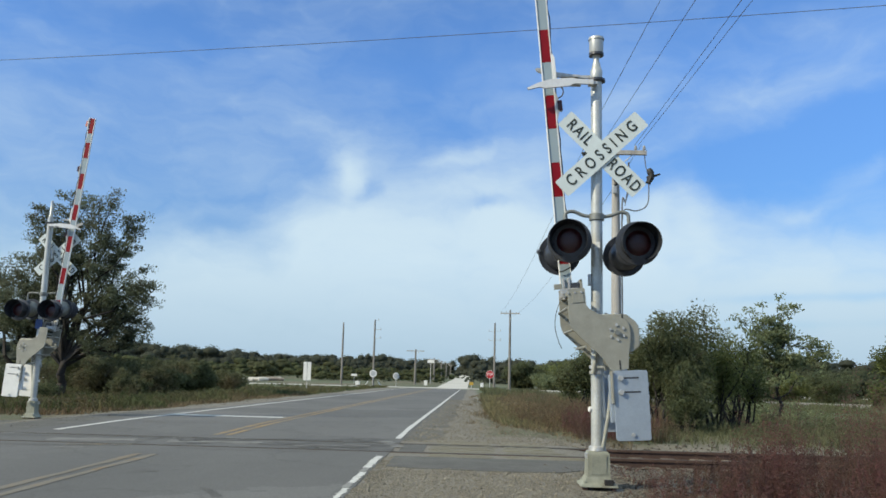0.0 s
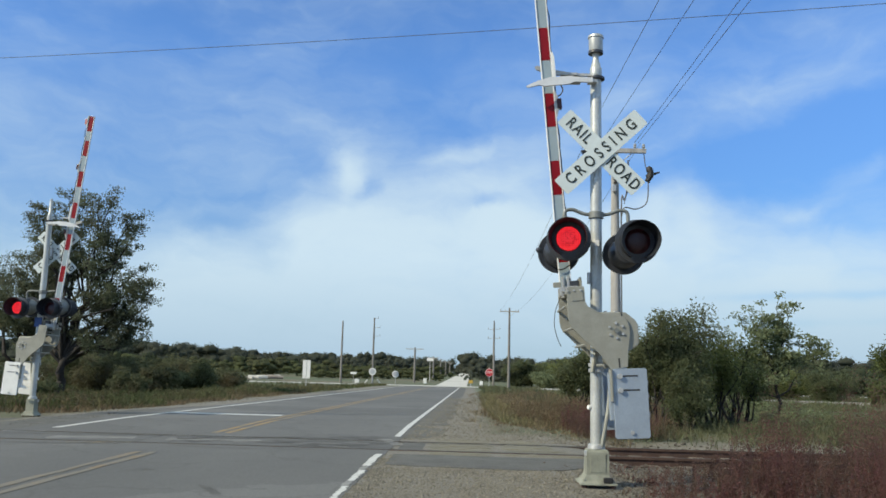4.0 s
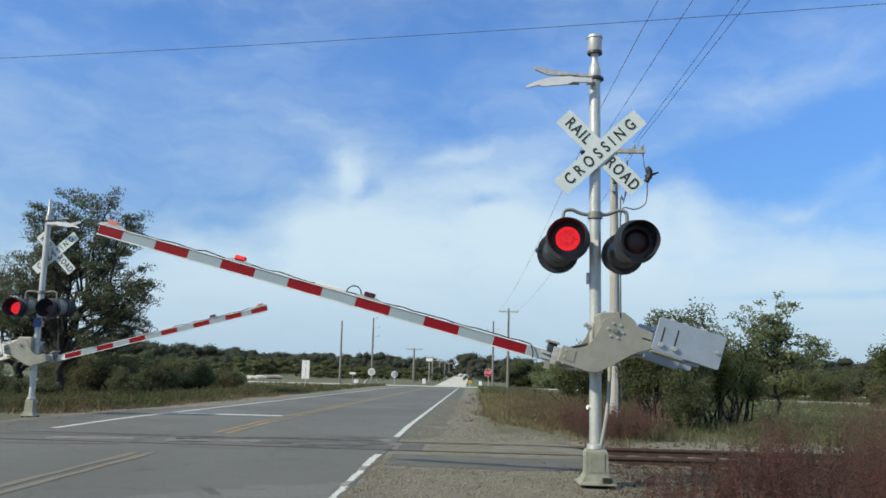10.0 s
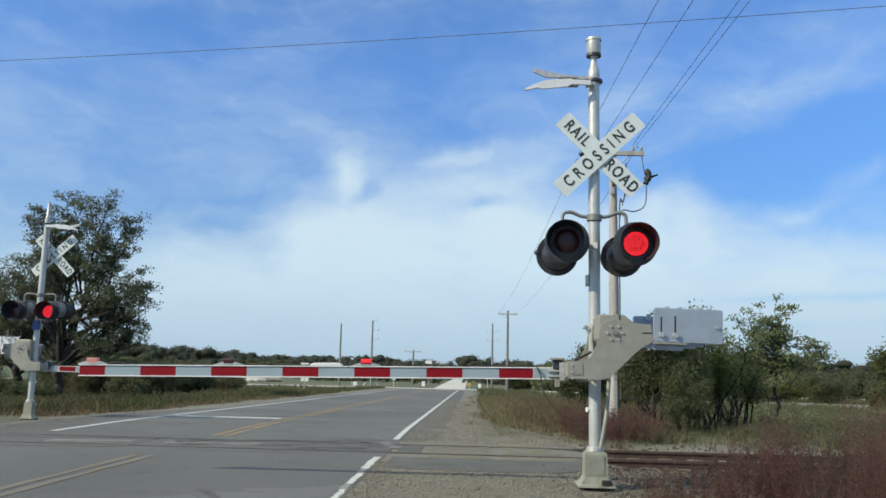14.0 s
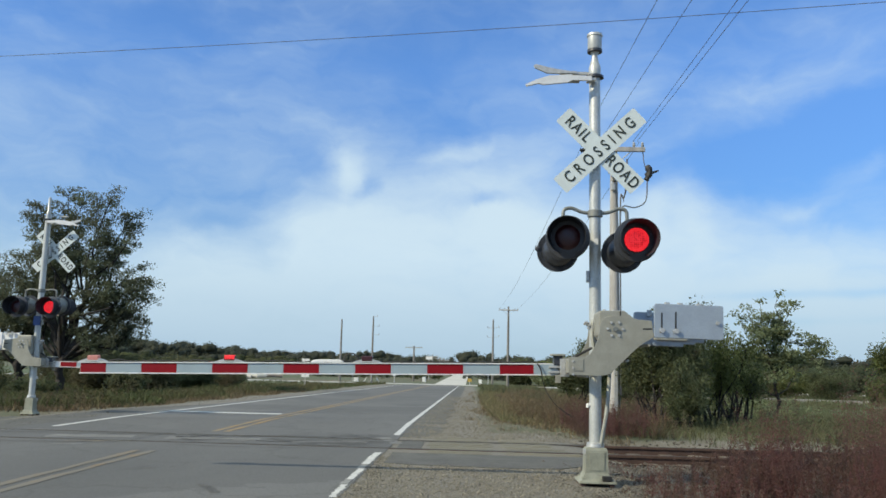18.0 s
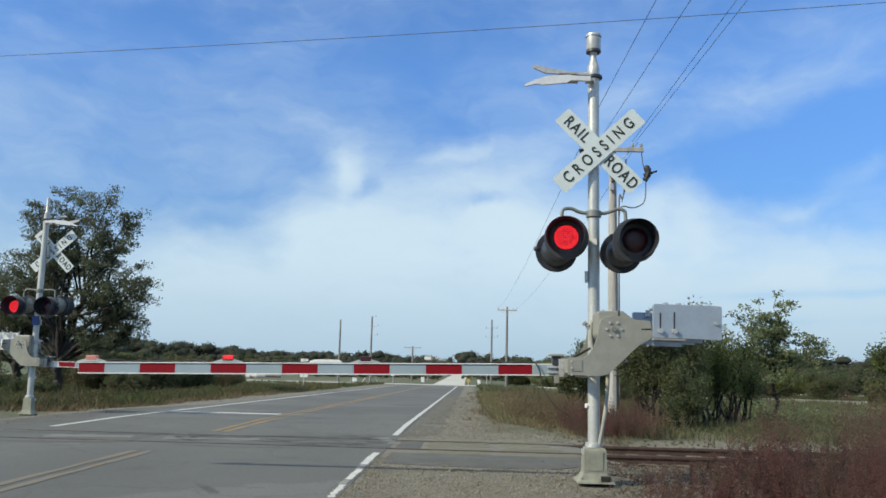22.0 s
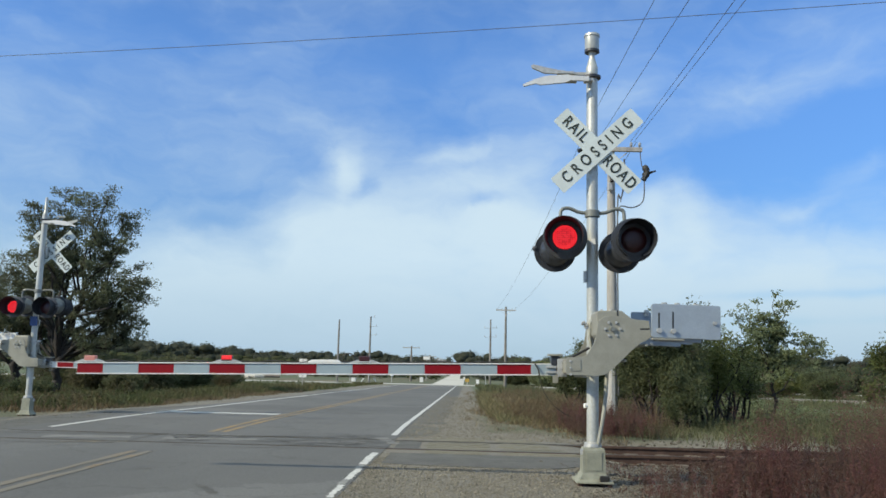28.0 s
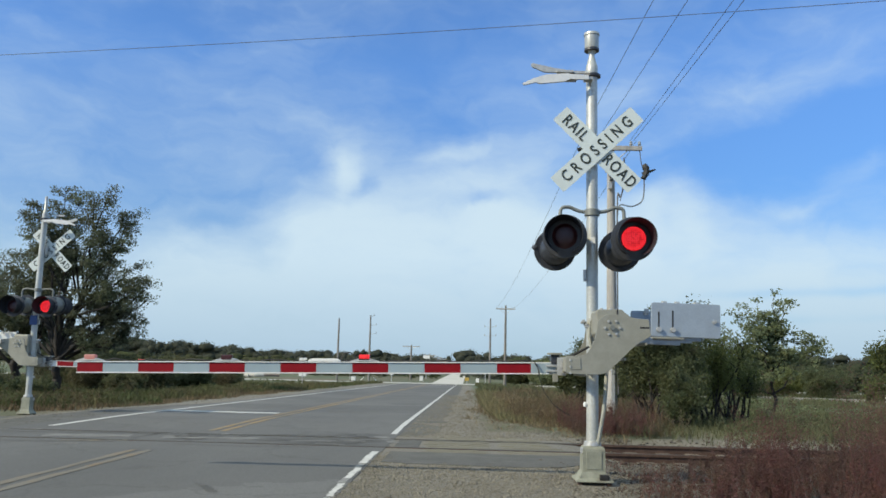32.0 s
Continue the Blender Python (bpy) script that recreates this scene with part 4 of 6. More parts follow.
    leds = {}
    for sx in (-1, 1):
        front = pose(-0.352 if sx < 0 else 0.415, -0.31, lamp_z - (0.015 if sx < 0 else 0.03), 3, 0, -9 if sx < 0 else -1)
        back = pose(-0.40 if sx < 0 else 0.37, 0.31, lamp_z - 0.085, -3, 0, 180)
        for which, mm in ((-1, front), (1, back)):
            # sun on the far signal's lamp backs is put into a greyer housing colour
            led = lamp_head(s, mm, which == face, BLACK if cap or which == face else LAMPARM)
            if led:
                leds[sx * (-face)] = led
    # gate mechanism case beside the mast, and its cable conduit
    if cap:
        front_case = [(hub_x - 0.165, 0.175), (hub_x - 0.145, 0.198), (hub_x + 0.105, 0.202), (hub_x + 0.205, 0.125), (hub_x + 0.24, 0.075), (hub_x + 0.25, -0.13), (hub_x + 0.235, -0.155), (hub_x + 0.15, -0.215), (hub_x - 0.03, -0.25), (hub_x - 0.165, -0.06)]
        case = part("mechanism_case", plate([(x, z + hub_z) for x, z in front_case], -0.502, -0.095, 0.012), CAST, s, "beige gate motor case")
        part("case_slit", box(hub_x + 0.06, -0.5035, hub_z + 0.165, 0.014, 0.004, 0.07), RUBBER, case, "dark slit")
        part("case_body", box(0.225, 0.10, hub_z - 0.02, 0.30, 0.38, 0.36, 0.03), CAST, case)
        for x in (hub_x - 0.08, hub_x + 0.02):
            part("case_bolt", rod((x, -0.30, hub_z + 0.195), (x, -0.30, hub_z + 0.225), 0.018, n=8), GALV, case)
    else:
        case = part("mechanism_case", box(0.19, 0.0, hub_z - 0.02, 0.34, 0.38, 0.46, 0.03), CAST, s, "beige gate motor case")
        part("case_lid", box(0.365, 0.0, hub_z - 0.02, 0.025, 0.33, 0.40, 0.008), CAST, case)
    part("main_shaft", rod((hub_x, -0.50, hub_z), (hub_x, 0.33, hub_z), 0.03, n=14), GALV, case, smooth=True)
    part("mounting_bracket", box(0.05, 0, hub_z + 0.10, 0.16, 0.20, 0.05, 0.006), GALV, s)
    part("mounting_bracket", box(0.05, 0, hub_z - 0.20, 0.16, 0.20, 0.05, 0.006), GALV, s)
    part("bracket_bolt", rod((-0.04, -0.12, hub_z + 0.10), (0.02, -0.12, hub_z + 0.10), 0.018, n=8), GALV, s)
    part("bracket_bolt", rod((-0.11, -0.05, hub_z + 0.08), (-0.11, 0.05, hub_z + 0.08), 0.018, n=8), GALV, s)
    part("conduit", pipe(bend([(0.15, -0.06, hub_z - 0.24), (0.145, -0.09, hub_z - 0.5), (0.12, -0.11, hub_z - 0.8), (0.085, -0.10, 0.65), (0.05, -0.06, 0.42)], 5), 0.022, 8), PALECABLE, s, "pale grey cable conduit", True)
    part("mast_cable", pipe(bend([(-0.035, -0.085, hub_z + 0.12), (-0.05, -0.095, hub_z - 0.05), (-0.03, -0.095, hub_z - 0.22), (-0.06, -0.09, hub_z - 0.45)], 5), 0.02, 8), PALECABLE, s, "pale grey cable strapped to the mast", True)
    for k in range(3):
        part("clamp_bolt", rod((-0.05 - 0.03 * k, -0.11, hub_z + 0.03 + 0.03 * k), (-0.05 - 0.03 * k, 0.02, hub_z + 0.03 + 0.03 * k), 0.017, n=8), GALV, s)
    part("clamp_strap", lathe([(0.072, hub_z + 0.02), (0.092, hub_z + 0.025), (0.092, hub_z + 0.09), (0.072, hub_z + 0.095)], "Z", 18), GALV, s, smooth=True)
    part("sighting_lug", lathe([(0.012, -0.09), (0.03, -0.08), (0.036, -0.05), (0.03, -0.02), (0.02, 0.02)], "Y", 12, m=pose(-0.635, 0.36, lamp_z - 0.06, 0, 0, 0)), BLACK, s, "small black sighting lug", True)
    part("conduit_box", box(-0.085, 0, lamp_z - 0.42, 0.03, 0.06, 0.13, 0.004), GALV, s)
    part("tag_plate", box(0, -0.072, lamp_z - 0.02, 0.05, 0.006, 0.07, 0.002), PLATE, s, "small white tag")
    return s, leds


S_PLATE = [(-0.158, 0.05), (-0.135, 0.10), (-0.085, 0.132), (-0.02, 0.145), (0.06, 0.142), (0.16, 0.122), (0.262, 0.101), (0.394, 0.089), (0.413, -0.087), (0.357, -0.123), (0.296, -0.153), (0.204, -0.226), (0.074, -0.352), (-0.055, -0.467), (-0.103, -0.491), (-0.176, -0.501), (-0.494, -0.489), (-0.506, -0.475), (-0.503, -0.313), (-0.491, -0.301), (-0.322, -0.30), (-0.279, -0.276), (-0.217, -0.185), (-0.178, -0.089), (-0.164, -0.004)]
ARM_Z = -0.435


def crossing_gate(m, label, tip_at, first_stripe, weight, weight_label, front, step):
    """Arm with stripes, S-shaped side plates and counterweights; its origin is the shaft."""
    g = tagged(new("crossing_gate"), label, "crossing gate", "crossing gates")
    g.matrix_basis = m
    for y0, y1, name in ((front, front + 0.025, "side_plate"), (0.345, 0.37, "side_plate")):
        p = part(name, plate(S_PLATE, y0, y1, 0.003), CAST, g, "beige S-shaped steel side plate")
        y = y0 if y0 < 0 else y1
        sg = -1 if y0 < 0 else 1
        part("hub_bolt", rod((0, y, 0), (0, y + sg * 0.03, 0), 0.027, n=12), LAMPARM, p)
        for k in range(6):
            a = radians(60 * k)
            part("hub_bolt", rod((0.08 * math.cos(a), y, 0.08 * math.sin(a)), (0.08 * math.cos(a), y + sg * 0.016, 0.08 * math.sin(a)), 0.0145, n=8), GALV, p)
        part("slot", box(0.345, y + sg * 0.0005, 0.0, 0.10, 0.004, 0.016), RUBBER, p, "dark slot")
        part("cover_plate", box(-0.405, y + sg * 0.003, -0.385, 0.115, 0.008, 0.125, 0.003), CAST, p, "small riveted cover plate")
    part("shear_bracket", box(-0.57, 0.0, -0.272, 0.15, 0.22, 0.022, 0.004), CAST, g)
    # black block stands in for the shade of a recess above the arm root
    part("release_block", box(-0.565, 0.02, -0.335, 0.10, 0.16, 0.10, 0.008), BLACK, g, "black block for the shaded recess at the arm root")
    part("shear_bracket", box(-0.575, -0.09, -0.54, 0.06, 0.02, 0.09, 0.004), CAST, g)
    for z, x in ((-0.505, -0.3), (-0.35, -0.36), (-0.46, -0.06), (-0.335, 0.13), (-0.17, 0.36)):
        part("tie_rib", rod((x, front + 0.02, z), (x, 0.35, z), 0.016, n=8), CAST, g)
    part("end_channel", box(-0.47, (front + 0.37) / 2, -0.395, 0.04, 0.37 - front - 0.05, 0.15, 0.006), CAST, g, "end channel plate")
    part("shear_bracket", box(-0.50, -0.09, ARM_Z + 0.02, 0.10, 0.02, 0.20, 0.004), GALV, g, "bolted shear bracket")
    part("shear_bracket", box(-0.50, 0.11, ARM_Z + 0.02, 0.10, 0.02, 0.20, 0.004), GALV, g)
    for z in (-0.05, 0.02, 0.09):
        part("bracket_bolt", rod((-0.50, -0.13, ARM_Z + z), (-0.50, -0.09, ARM_Z + z), 0.016, n=8), GALV, g)
        part("bracket_bolt", rod((-0.46, front - 0.015, ARM_Z + z), (-0.46, front + 0.01, ARM_Z + z), 0.012, n=8), GALV, g)
    part("spring_rod", rod((-0.47, -0.18, ARM_Z + 0.10), (-0.20, -0.16, ARM_Z + 0.24), 0.014, n=8), RUBBER, g, "dark spring rod")
    part("arm_clevis", box(-0.55, 0, ARM_Z + 0.03, 0.24, 0.10, 0.025, 0.004), GALV, g)
    part("arm_clevis", box(-0.55, 0, ARM_Z - 0.03, 0.24, 0.10, 0.025, 0.004), GALV, g)
    for x in (-0.56, -0.66):
        part("clevis_bolt", rod((x, 0, ARM_Z - 0.065), (x, 0, ARM_Z + 0.065), 0.014, n=8), GALV, g)
    # counterweights: a large plate on the front, a stack behind
    for y, dx in ((front - 0.03, 0.0), (0.46, -0.02)):
        sg = -1 if y < 0 else 1
        c = part("counterweight", plate(rounded(0.408 + dx, 1.138 + dx, -0.075, 0.288, 0.025), y - 0.02, y + 0.02, 0.004), weight, g, weight_label)
        c.matrix_basis = pose(0, 0, -0.02 if sg > 0 else 0.0) @ pose(0, 0, 0, 0, 2.2, 0)
        for x, mid, tall in ((0.485, 0.105, 0.17), (0.633, 0.11, 0.19)):
            part("slot", box(x + dx, y + sg * 0.0205, mid, 0.016, 0.004, tall), RUBBER, c, "dark slot")
            part("weight_bolt", rod((x + dx, y + sg * 0.02, 0.0), (x + dx, y + sg * 0.055, 0.0), 0.027, n=10), GALV, c)
        part("weight_bolt", rod((1.075, y + sg * 0.02, 0.10), (1.075, y + sg * 0.04, 0.10), 0.02, n=10), GALV, c)
        part("weight_shelf", box(0.58, y + sg * 0.005, -0.09, 0.34, 0.09, 0.02, 0.004), CAST, c)
        part("weight_slab", box(0.70, y - sg * 0.075, -0.06, 0.50, 0.09, 0.10, 0.006), weight, c, "stacked weight slab behind the plate")
        for x in (0.56, 0.70, 0.90):
            part("clamp_nut", rod((x, y - sg * 0.07, 0.24), (x, y - sg * 0.07, 0.31), 0.03, n=6), GALV, c)
    # the arm: a channel with white edges, faced with reflective stripes
    x1, n = tip_at, 0
    inner = -0.60
    arm = part("arm", box((inner + x1) / 2, 0.012, ARM_Z, inner - x1, 0.022, 0.118, 0.004), TRIM, g, "white gate arm")
    for z in (-0.062, 0.062):
        part("arm_edge", box((inner + x1) / 2, 0.008, ARM_Z + z, inner - x1 - 0.002, 0.052, 0.010, 0.002), TRIM, arm, "white rolled edge")
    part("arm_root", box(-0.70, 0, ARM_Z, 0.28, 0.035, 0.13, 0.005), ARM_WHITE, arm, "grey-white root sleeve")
    x = first_stripe
    red = True
    while x > x1 + 0.02:
        start, nx = min(x, -0.745), max(x - step, x1 + 0.004)
        if not red and x - x1 < 0.66:
            nx = x1 + step  # a shorter white stripe before the red tip
        for y in (-0.0025, 0.0265):
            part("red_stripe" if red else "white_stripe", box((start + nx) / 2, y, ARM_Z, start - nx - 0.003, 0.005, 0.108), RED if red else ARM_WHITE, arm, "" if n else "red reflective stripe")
        x, red, n = nx, not red, n + 1
    # wiring along the top edge
    pts = []
    for k in range(40):
        u = k / 39
        pts.append((-0.8 + (x1 + 0.3 + 0.8) * u, 0.03, ARM_Z + 0.078 + 0.008 * math.sin(k * 1.7) + (0.012 if k % 7 == 3 else 0)))
    part("arm_cable", pipe(pts, 0.008, 6), RUBBER, g, "thin black arm cable", True)
    part("lead_cable", pipe(bend([(-0.80, -0.03, ARM_Z + 0.07), (-0.79, -0.045, ARM_Z + 0.05), (-0.76, -0.05, ARM_Z - 0.01), (-0.75, -0.05, ARM_Z - 0.07)], 5), 0.008, 6), RUBBER, g, smooth=True)
    cover = part("cable_cover", plate([(-0.19, 0), (0.19, 0), (0.18, 0.02), (0.13, 0.036), (-0.13, 0.036), (-0.18, 0.02)], -0.02, 0.04, 0.006), PLATE, g, "white cable joint cover")
    cover.matrix_basis = pose(-3.20, 0, ARM_Z + 0.068)
    part("cable_loop", pipe(bend([(-3.02, 0.03, ARM_Z + 0.085), (-2.99, 0.03, ARM_Z + 0.15), (-2.92, 0.03, ARM_Z + 0.175), (-2.86, 0.03, ARM_Z + 0.14), (-2.84, 0.03, ARM_Z + 0.08)], 5), 0.008, 6), RUBBER, g, smooth=True)
    arrays = []
    for x, kind in ((-2.74, "R"), (-4.33, "L"), (x1 + 0.15, "tip")):
        holder = part("gate_light", box(0, 0.012, 0.035, 0.13, 0.065, 0.062, 0.012), LENS_OFF if kind != "tip" else TIPGLOW, g, "small red arm lamp" if kind != "tip" else "pale red tip lamp")
        holder.matrix_basis = pose(x, 0, ARM_Z + 0.078)
        for sx in (-1, 1):
            part("lamp_foot", plate([(sx * 0.055, -0.012), (sx * 0.165, -0.012), (sx * 0.165, -0.002), (sx * 0.10, 0.018), (sx * 0.055, 0.03)], -0.018, 0.042), GALV, holder, "sloping metal foot")
        part("lamp_base", box(0, 0.012, 0.0, 0.16, 0.07, 0.016, 0.004), GALV, holder)
        if kind != "tip":
            arr = part("light_disc", box(0, 0, 0, 0.122, 0.056, 0.048, 0.01), LED, holder, "red flashing arm light")
            arr.matrix_basis = pose(0, 0.012, 0.035)
            arrays.append((arr, kind))
    return g, arrays


NEAR = pose(1.41, 9.4, 0.0)
FAR = pose(-10.12, 18.8, -0.09, 0, 0, 180)
NEAR_HUB, FAR_HUB = (0.135, 0.0, 1.70), (0.16, 0.0, 1.62)
_, near_leds = crossing_signal(NEAR, "aluminium rail crossing signal mast with crossbuck and flashing lamps", 4.905, 4.72, 3.79, 2.74, 1.70, -1, True, 0.045, 0.135)
far_signal, far_leds = crossing_signal(FAR, "rail crossing signal mast across the tracks with a blue plate", 4.70, 4.58, 3.83, 2.56, 1.62, 1, False, -0.20, 0.16)
part("notice_plate", box(0, 0.075, 2.17, 0.17, 0.01, 0.22, 0.003), BLUE, far_signal, "small blue notice plate")
near_gate, near_arrays = crossing_gate(NEAR @ pose(*NEAR_HUB), "red and white striped crossing gate with grey counterweights", -6.075, -0.812, WEIGHT, "blue-grey steel counterweight plate", -0.53, 0.413)
far_gate, far_arrays = crossing_gate(FAR @ pose(*FAR_HUB), "red and white striped gate across the opposite lane", -5.61, -0.785, PLATE, "white counterweight plate", -0.27, 0.3827)


# the cable that dangles from the arm's root and swings as the gate moves
TAIL_DOWN, TAIL_UP = (-0.76, -0.50), (-0.45, -0.505)
tail_cable = part("tail_cable", pipe(bend([(0, 0, 0), (0.03, 0, -0.18), (0.10, 0, -0.33), (0.20, 0, -0.44), (0.28, 0, -0.50)], 5), 0.0045, 6), RUBBER, near_gate, "thin dangling black cable", True)


# ---- poles, wires, signs ----
def utility_pole(x, y, top, r, arms=(), label="weathered wooden utility pole", mat=WOOD, lean=0.0, short=()):
    """arms: (distance below the top, length, offset); short: (below top, length) brackets on one side."""
    base = at_ground(x, y, -0.3)
    p = tagged(new("utility_pole"), label, "utility pole", "utility poles")
    p.matrix_basis = Matrix.Translation(base) @ Matrix.Rotation(radians(lean), 4, "Y")
    h = top - base.z
    part("pole", pipe([(0, 0, 0), (0, 0, h * 0.5), (0, 0, h)], [r * 1.15, r, r * 0.72], 14), mat, p, smooth=True)
    for below, length, offset in arms:
        z = h - below
        arm = part("crossarm", box(offset, -r, z, length, 0.09, 0.11, 0.008), GREYWOOD, p, "grey wooden crossarm")
        for sx in (-1, 1):
            part("brace", rod((sx * length * 0.28 + offset, -r, z - 0.04), (0, -r * 0.9, z - 0.55 * min(1, length / 2)), 0.012, n=6), GALV, arm)
        for k in (-0.46, -0.2, 0.32, 0.46):
            part("insulator", lathe([(0.012, 0.05), (0.02, 0.07), (0.045, 0.10), (0.03, 0.13), (0.04, 0.15), (0.015, 0.19)], "Z", 10, m=Matrix.Translation((offset + k * length, -r, z))), CERAMIC, arm, smooth=True)
    for below, length in short:
        z = h - below
        b = part("standoff", rod((0, 0, z), (length, 0, z + 0.05), 0.025, n=6), GALV, p)
        part("insulator", rod((length, 0, z), (length, 0, z + 0.28), 0.05, 0.03, n=8), CERAMIC, b)
    return p


near_pole = utility_pole(3.47, 20.0, 6.88, 0.12, arms=((0.16, 1.5, 0.0),), label="grey wooden utility pole with a single crossarm", mat=GREYWOOD)
h0 = 6.88 + 0.32
part("cutout", pipe(bend([(0.80, -0.1, h0 - 0.55), (0.86, -0.1, h0 - 0.72), (0.78, -0.1, h0 - 0.92)], 3), [0.05, 0.08, 0.09, 0.075, 0.09, 0.06, 0.07], 8), RUBBER, near_pole, "dark fuse cutout", True)
part("cutout", rod((0.76, -0.1, h0 - 0.80), (1.08, -0.1, h0 - 0.68), 0.05, 0.02, n=8), RUBBER, near_pole, smooth=True)
part("riser", pipe(bend([(0.70, -0.1, h0 - 0.2), (0.74, -0.1, h0 - 0.55), (0.80, -0.1, h0 - 0.6)], 4), 0.012, 6), WIRE, near_pole)
part("riser", pipe(bend([(0.80, -0.1, h0 - 0.95), (0.76, -0.1, h0 - 1.45), (0.5, -0.1, h0 - 1.62), (0.2, -0.12, h0 - 1.6), (0.13, -0.12, h0 - 1.9)], 5), 0.016, 6), WIRE, near_pole)
part("riser", pipe(bend([(0.3, -0.12, h0 - 0.4), (0.33, -0.12, h0 - 0.9), (0.22, -0.12, h0 - 1.4), (0.13, -0.12, h0 - 1.7), (0.13, -0.12, 1.0)], 5), 0.02, 6), WIRE, near_pole)
part("pole_bracket", box(-0.02, -0.14, h0 - 0.75, 0.28, 0.06, 0.06, 0.006), GALV, near_pole)
part("pole_bracket", box(-0.05, -0.16, h0 - 1.1, 0.10, 0.10, 0.22, 0.02), GALV, near_pole)
part("dead_end_clamp", rod((-0.66, -0.14, h0 - 0.14), (-0.84, -0.14, h0 - 0.22), 0.03, 0.055, n=8), RUBBER, near_pole, "dark dead-end clamp", True)
part("arrester", lathe([(0.03, -0.2), (0.05, -0.18), (0.035, -0.14), (0.05, -0.10), (0.035, -0.06), (0.05, -0.02), (0.035, 0.02), (0.05, 0.06), (0.02, 0.1)], "Z", 10, m=Matrix.Translation((-0.03, -0.24, h0 - 0.82))), RUBBER, near_pole, "ribbed dark surge arrester", True)
part("riser", pipe(bend([(-0.03, -0.24, h0 - 0.72), (0.08, -0.26, h0 - 0.58), (0.2, -0.2, h0 - 0.7), (0.26, -0.16, h0 - 1.1), (0.2, -0.14, h0 - 1.5)], 4), 0.012, 6), WIRE, near_pole)
part("guard", box(0.0, -0.14, 1.2, 0.09, 0.04, 2.2, 0.01), GALV, near_pole, "grey riser guard")

utility_pole(-16.95, 106.5, 7.1, 0.13, label="bare wooden pole by the crossroads", mat=FARWOOD)
utility_pole(-13.25, 110, 7.78, 0.13, short=((0.1, 0.5), (1.35, 0.8), (2.5, 0.8)), label="tall pole with side brackets at the crossroads", mat=FARWOOD)
utility_pole(-8.68, 125, 4.3, 0.16, arms=((0.25, 2.6, 0.0),), label="wooden utility pole beside the gravel road", mat=FARWOOD)
for x, y, z in ((-7.0, 150, 3.4), (-6.8, 180, 3.3), (-6.8, 215, 3.2), (-6.9, 260, 3.2), (-7.0, 310, 3.2)):
    utility_pole(x, y, z, 0.16, arms=((0.3, 2.2, 0.0),), label="distant wooden utility pole beside the gravel road", mat=FARWOOD)
utility_pole(2.85, 108, 7.6, 0.13, short=((1.1, 0.75), (1.15, -0.75), (2.3, 0.75), (2.35, -0.75)), label="tall pole with paired brackets at the crossroads", mat=FARWOOD)
utility_pole(3.58, 80, 7.25, 0.12, arms=((0.35, 1.9, 0.0),), label="wooden utility pole with crossarm in the roadside grass", mat=FARWOOD)


def wire(points, sag, r, label="thin overhead wire", group="overhead wires"):
    a, b = Vector(points[0]), Vector(points[1])
    pts = [a.lerp(b, k / 24) - Vector((0, 0, sag * 4 * (k / 24) * (1 - k / 24))) for k in range(25)]
    return tagged(part("overhead_wire", pipe(pts, r, 6), WIRE), label, "wire", group)


for x0, x12, z12 in ((2.66, 2.757, 6.94), (3.11, 3.284, 6.943), (3.93, 3.982, 6.95), (4.02, 4.146, 6.952)):
    a, b = Vector((x0, 19.88, 6.92)), Vector((x12, 12.0, z12))
    wire((a, a + (b - a) * 5.5), 0.02, 0.0055, "thin dark overhead power wire")
for x0, x1 in ((2.71, 2.72), (4.09, 4.44)):
    wire(((x0, 19.9, 6.92), (x1, 79.8, 7.08)), 0.55, 0.006, "thin dark overhead power wire")
a, b = Vector((-16.3, 26.0, 11.70)), Vector((11.0, 21.3, 11.71))
wire((a + (a - b) * 0.6, b + (b - a) * 0.6), 0.48, 0.009, "long overhead cable spanning the road")


# the poles outside the view that carry the far ends of the wires
utility_pole(3.55, -23.6, 6.95, 0.13, arms=((0.12, 1.7, 0.0),), label="wooden utility pole behind the parked camera")
utility_pole(-32.7, 28.8, 11.75, 0.16, arms=((0.2, 2.0, 0.0),), label="tall wooden utility pole beyond the field's edge")
utility_pole(27.4, 18.5, 11.75, 0.16, arms=((0.2, 2.0, 0.0),), label="tall wooden utility pole beside the rails")


def sign_post(x, y, h, r=0.04, label="", name="road_sign", category="sign", mat=GALV, square=False):
    s = tagged(new(name), label, category, "road signs")
    s.matrix_basis = Matrix.Translation(at_ground(x, y, -0.05))
    part("post", box(0, 0, h / 2, 2 * r, 2 * r, h, 0.005) if square else rod((0, 0, 0), (0, 0, h), r, n=8), mat, s)
    return s


s = sign_post(-16.10, 80, 1.2, 0.05, "tall white two-panel sign on a post in the grass", mat=GREYWOOD)
for sx in (-1, 1):
    part("panel", box(sx * 0.195, -0.06, 1.93, 0.36, 0.03, 1.78, 0.01), PLATE, s, "white panel")
part("panel_gap", box(0, -0.05, 1.93, 0.05, 0.02, 1.7), INK, s, "dark gap between panels")
s = sign_post(2.08, 98, 2.4, 0.04, "red octagonal stop sign on a post")
octagon = [(0.47 * math.cos(radians(22.5 + 45 * k)), 0.47 * math.sin(radians(22.5 + 45 * k))) for k in range(8)]
f = part("sign_rim", plate([(x * 1.06, z * 1.06) for x, z in octagon], -0.05, -0.035), PLATE, s, "white rim")
f.matrix_basis = pose(0, 0, 1.85)
f = part("sign_face", plate(octagon, -0.06, -0.052), SIGNRED, s, "red stop sign face")
f.matrix_basis = pose(0, 0, 1.85)
lettering("STOP", 0.36, PLATE, f, pose(0, -0.064, 0, 90, 0, 0))
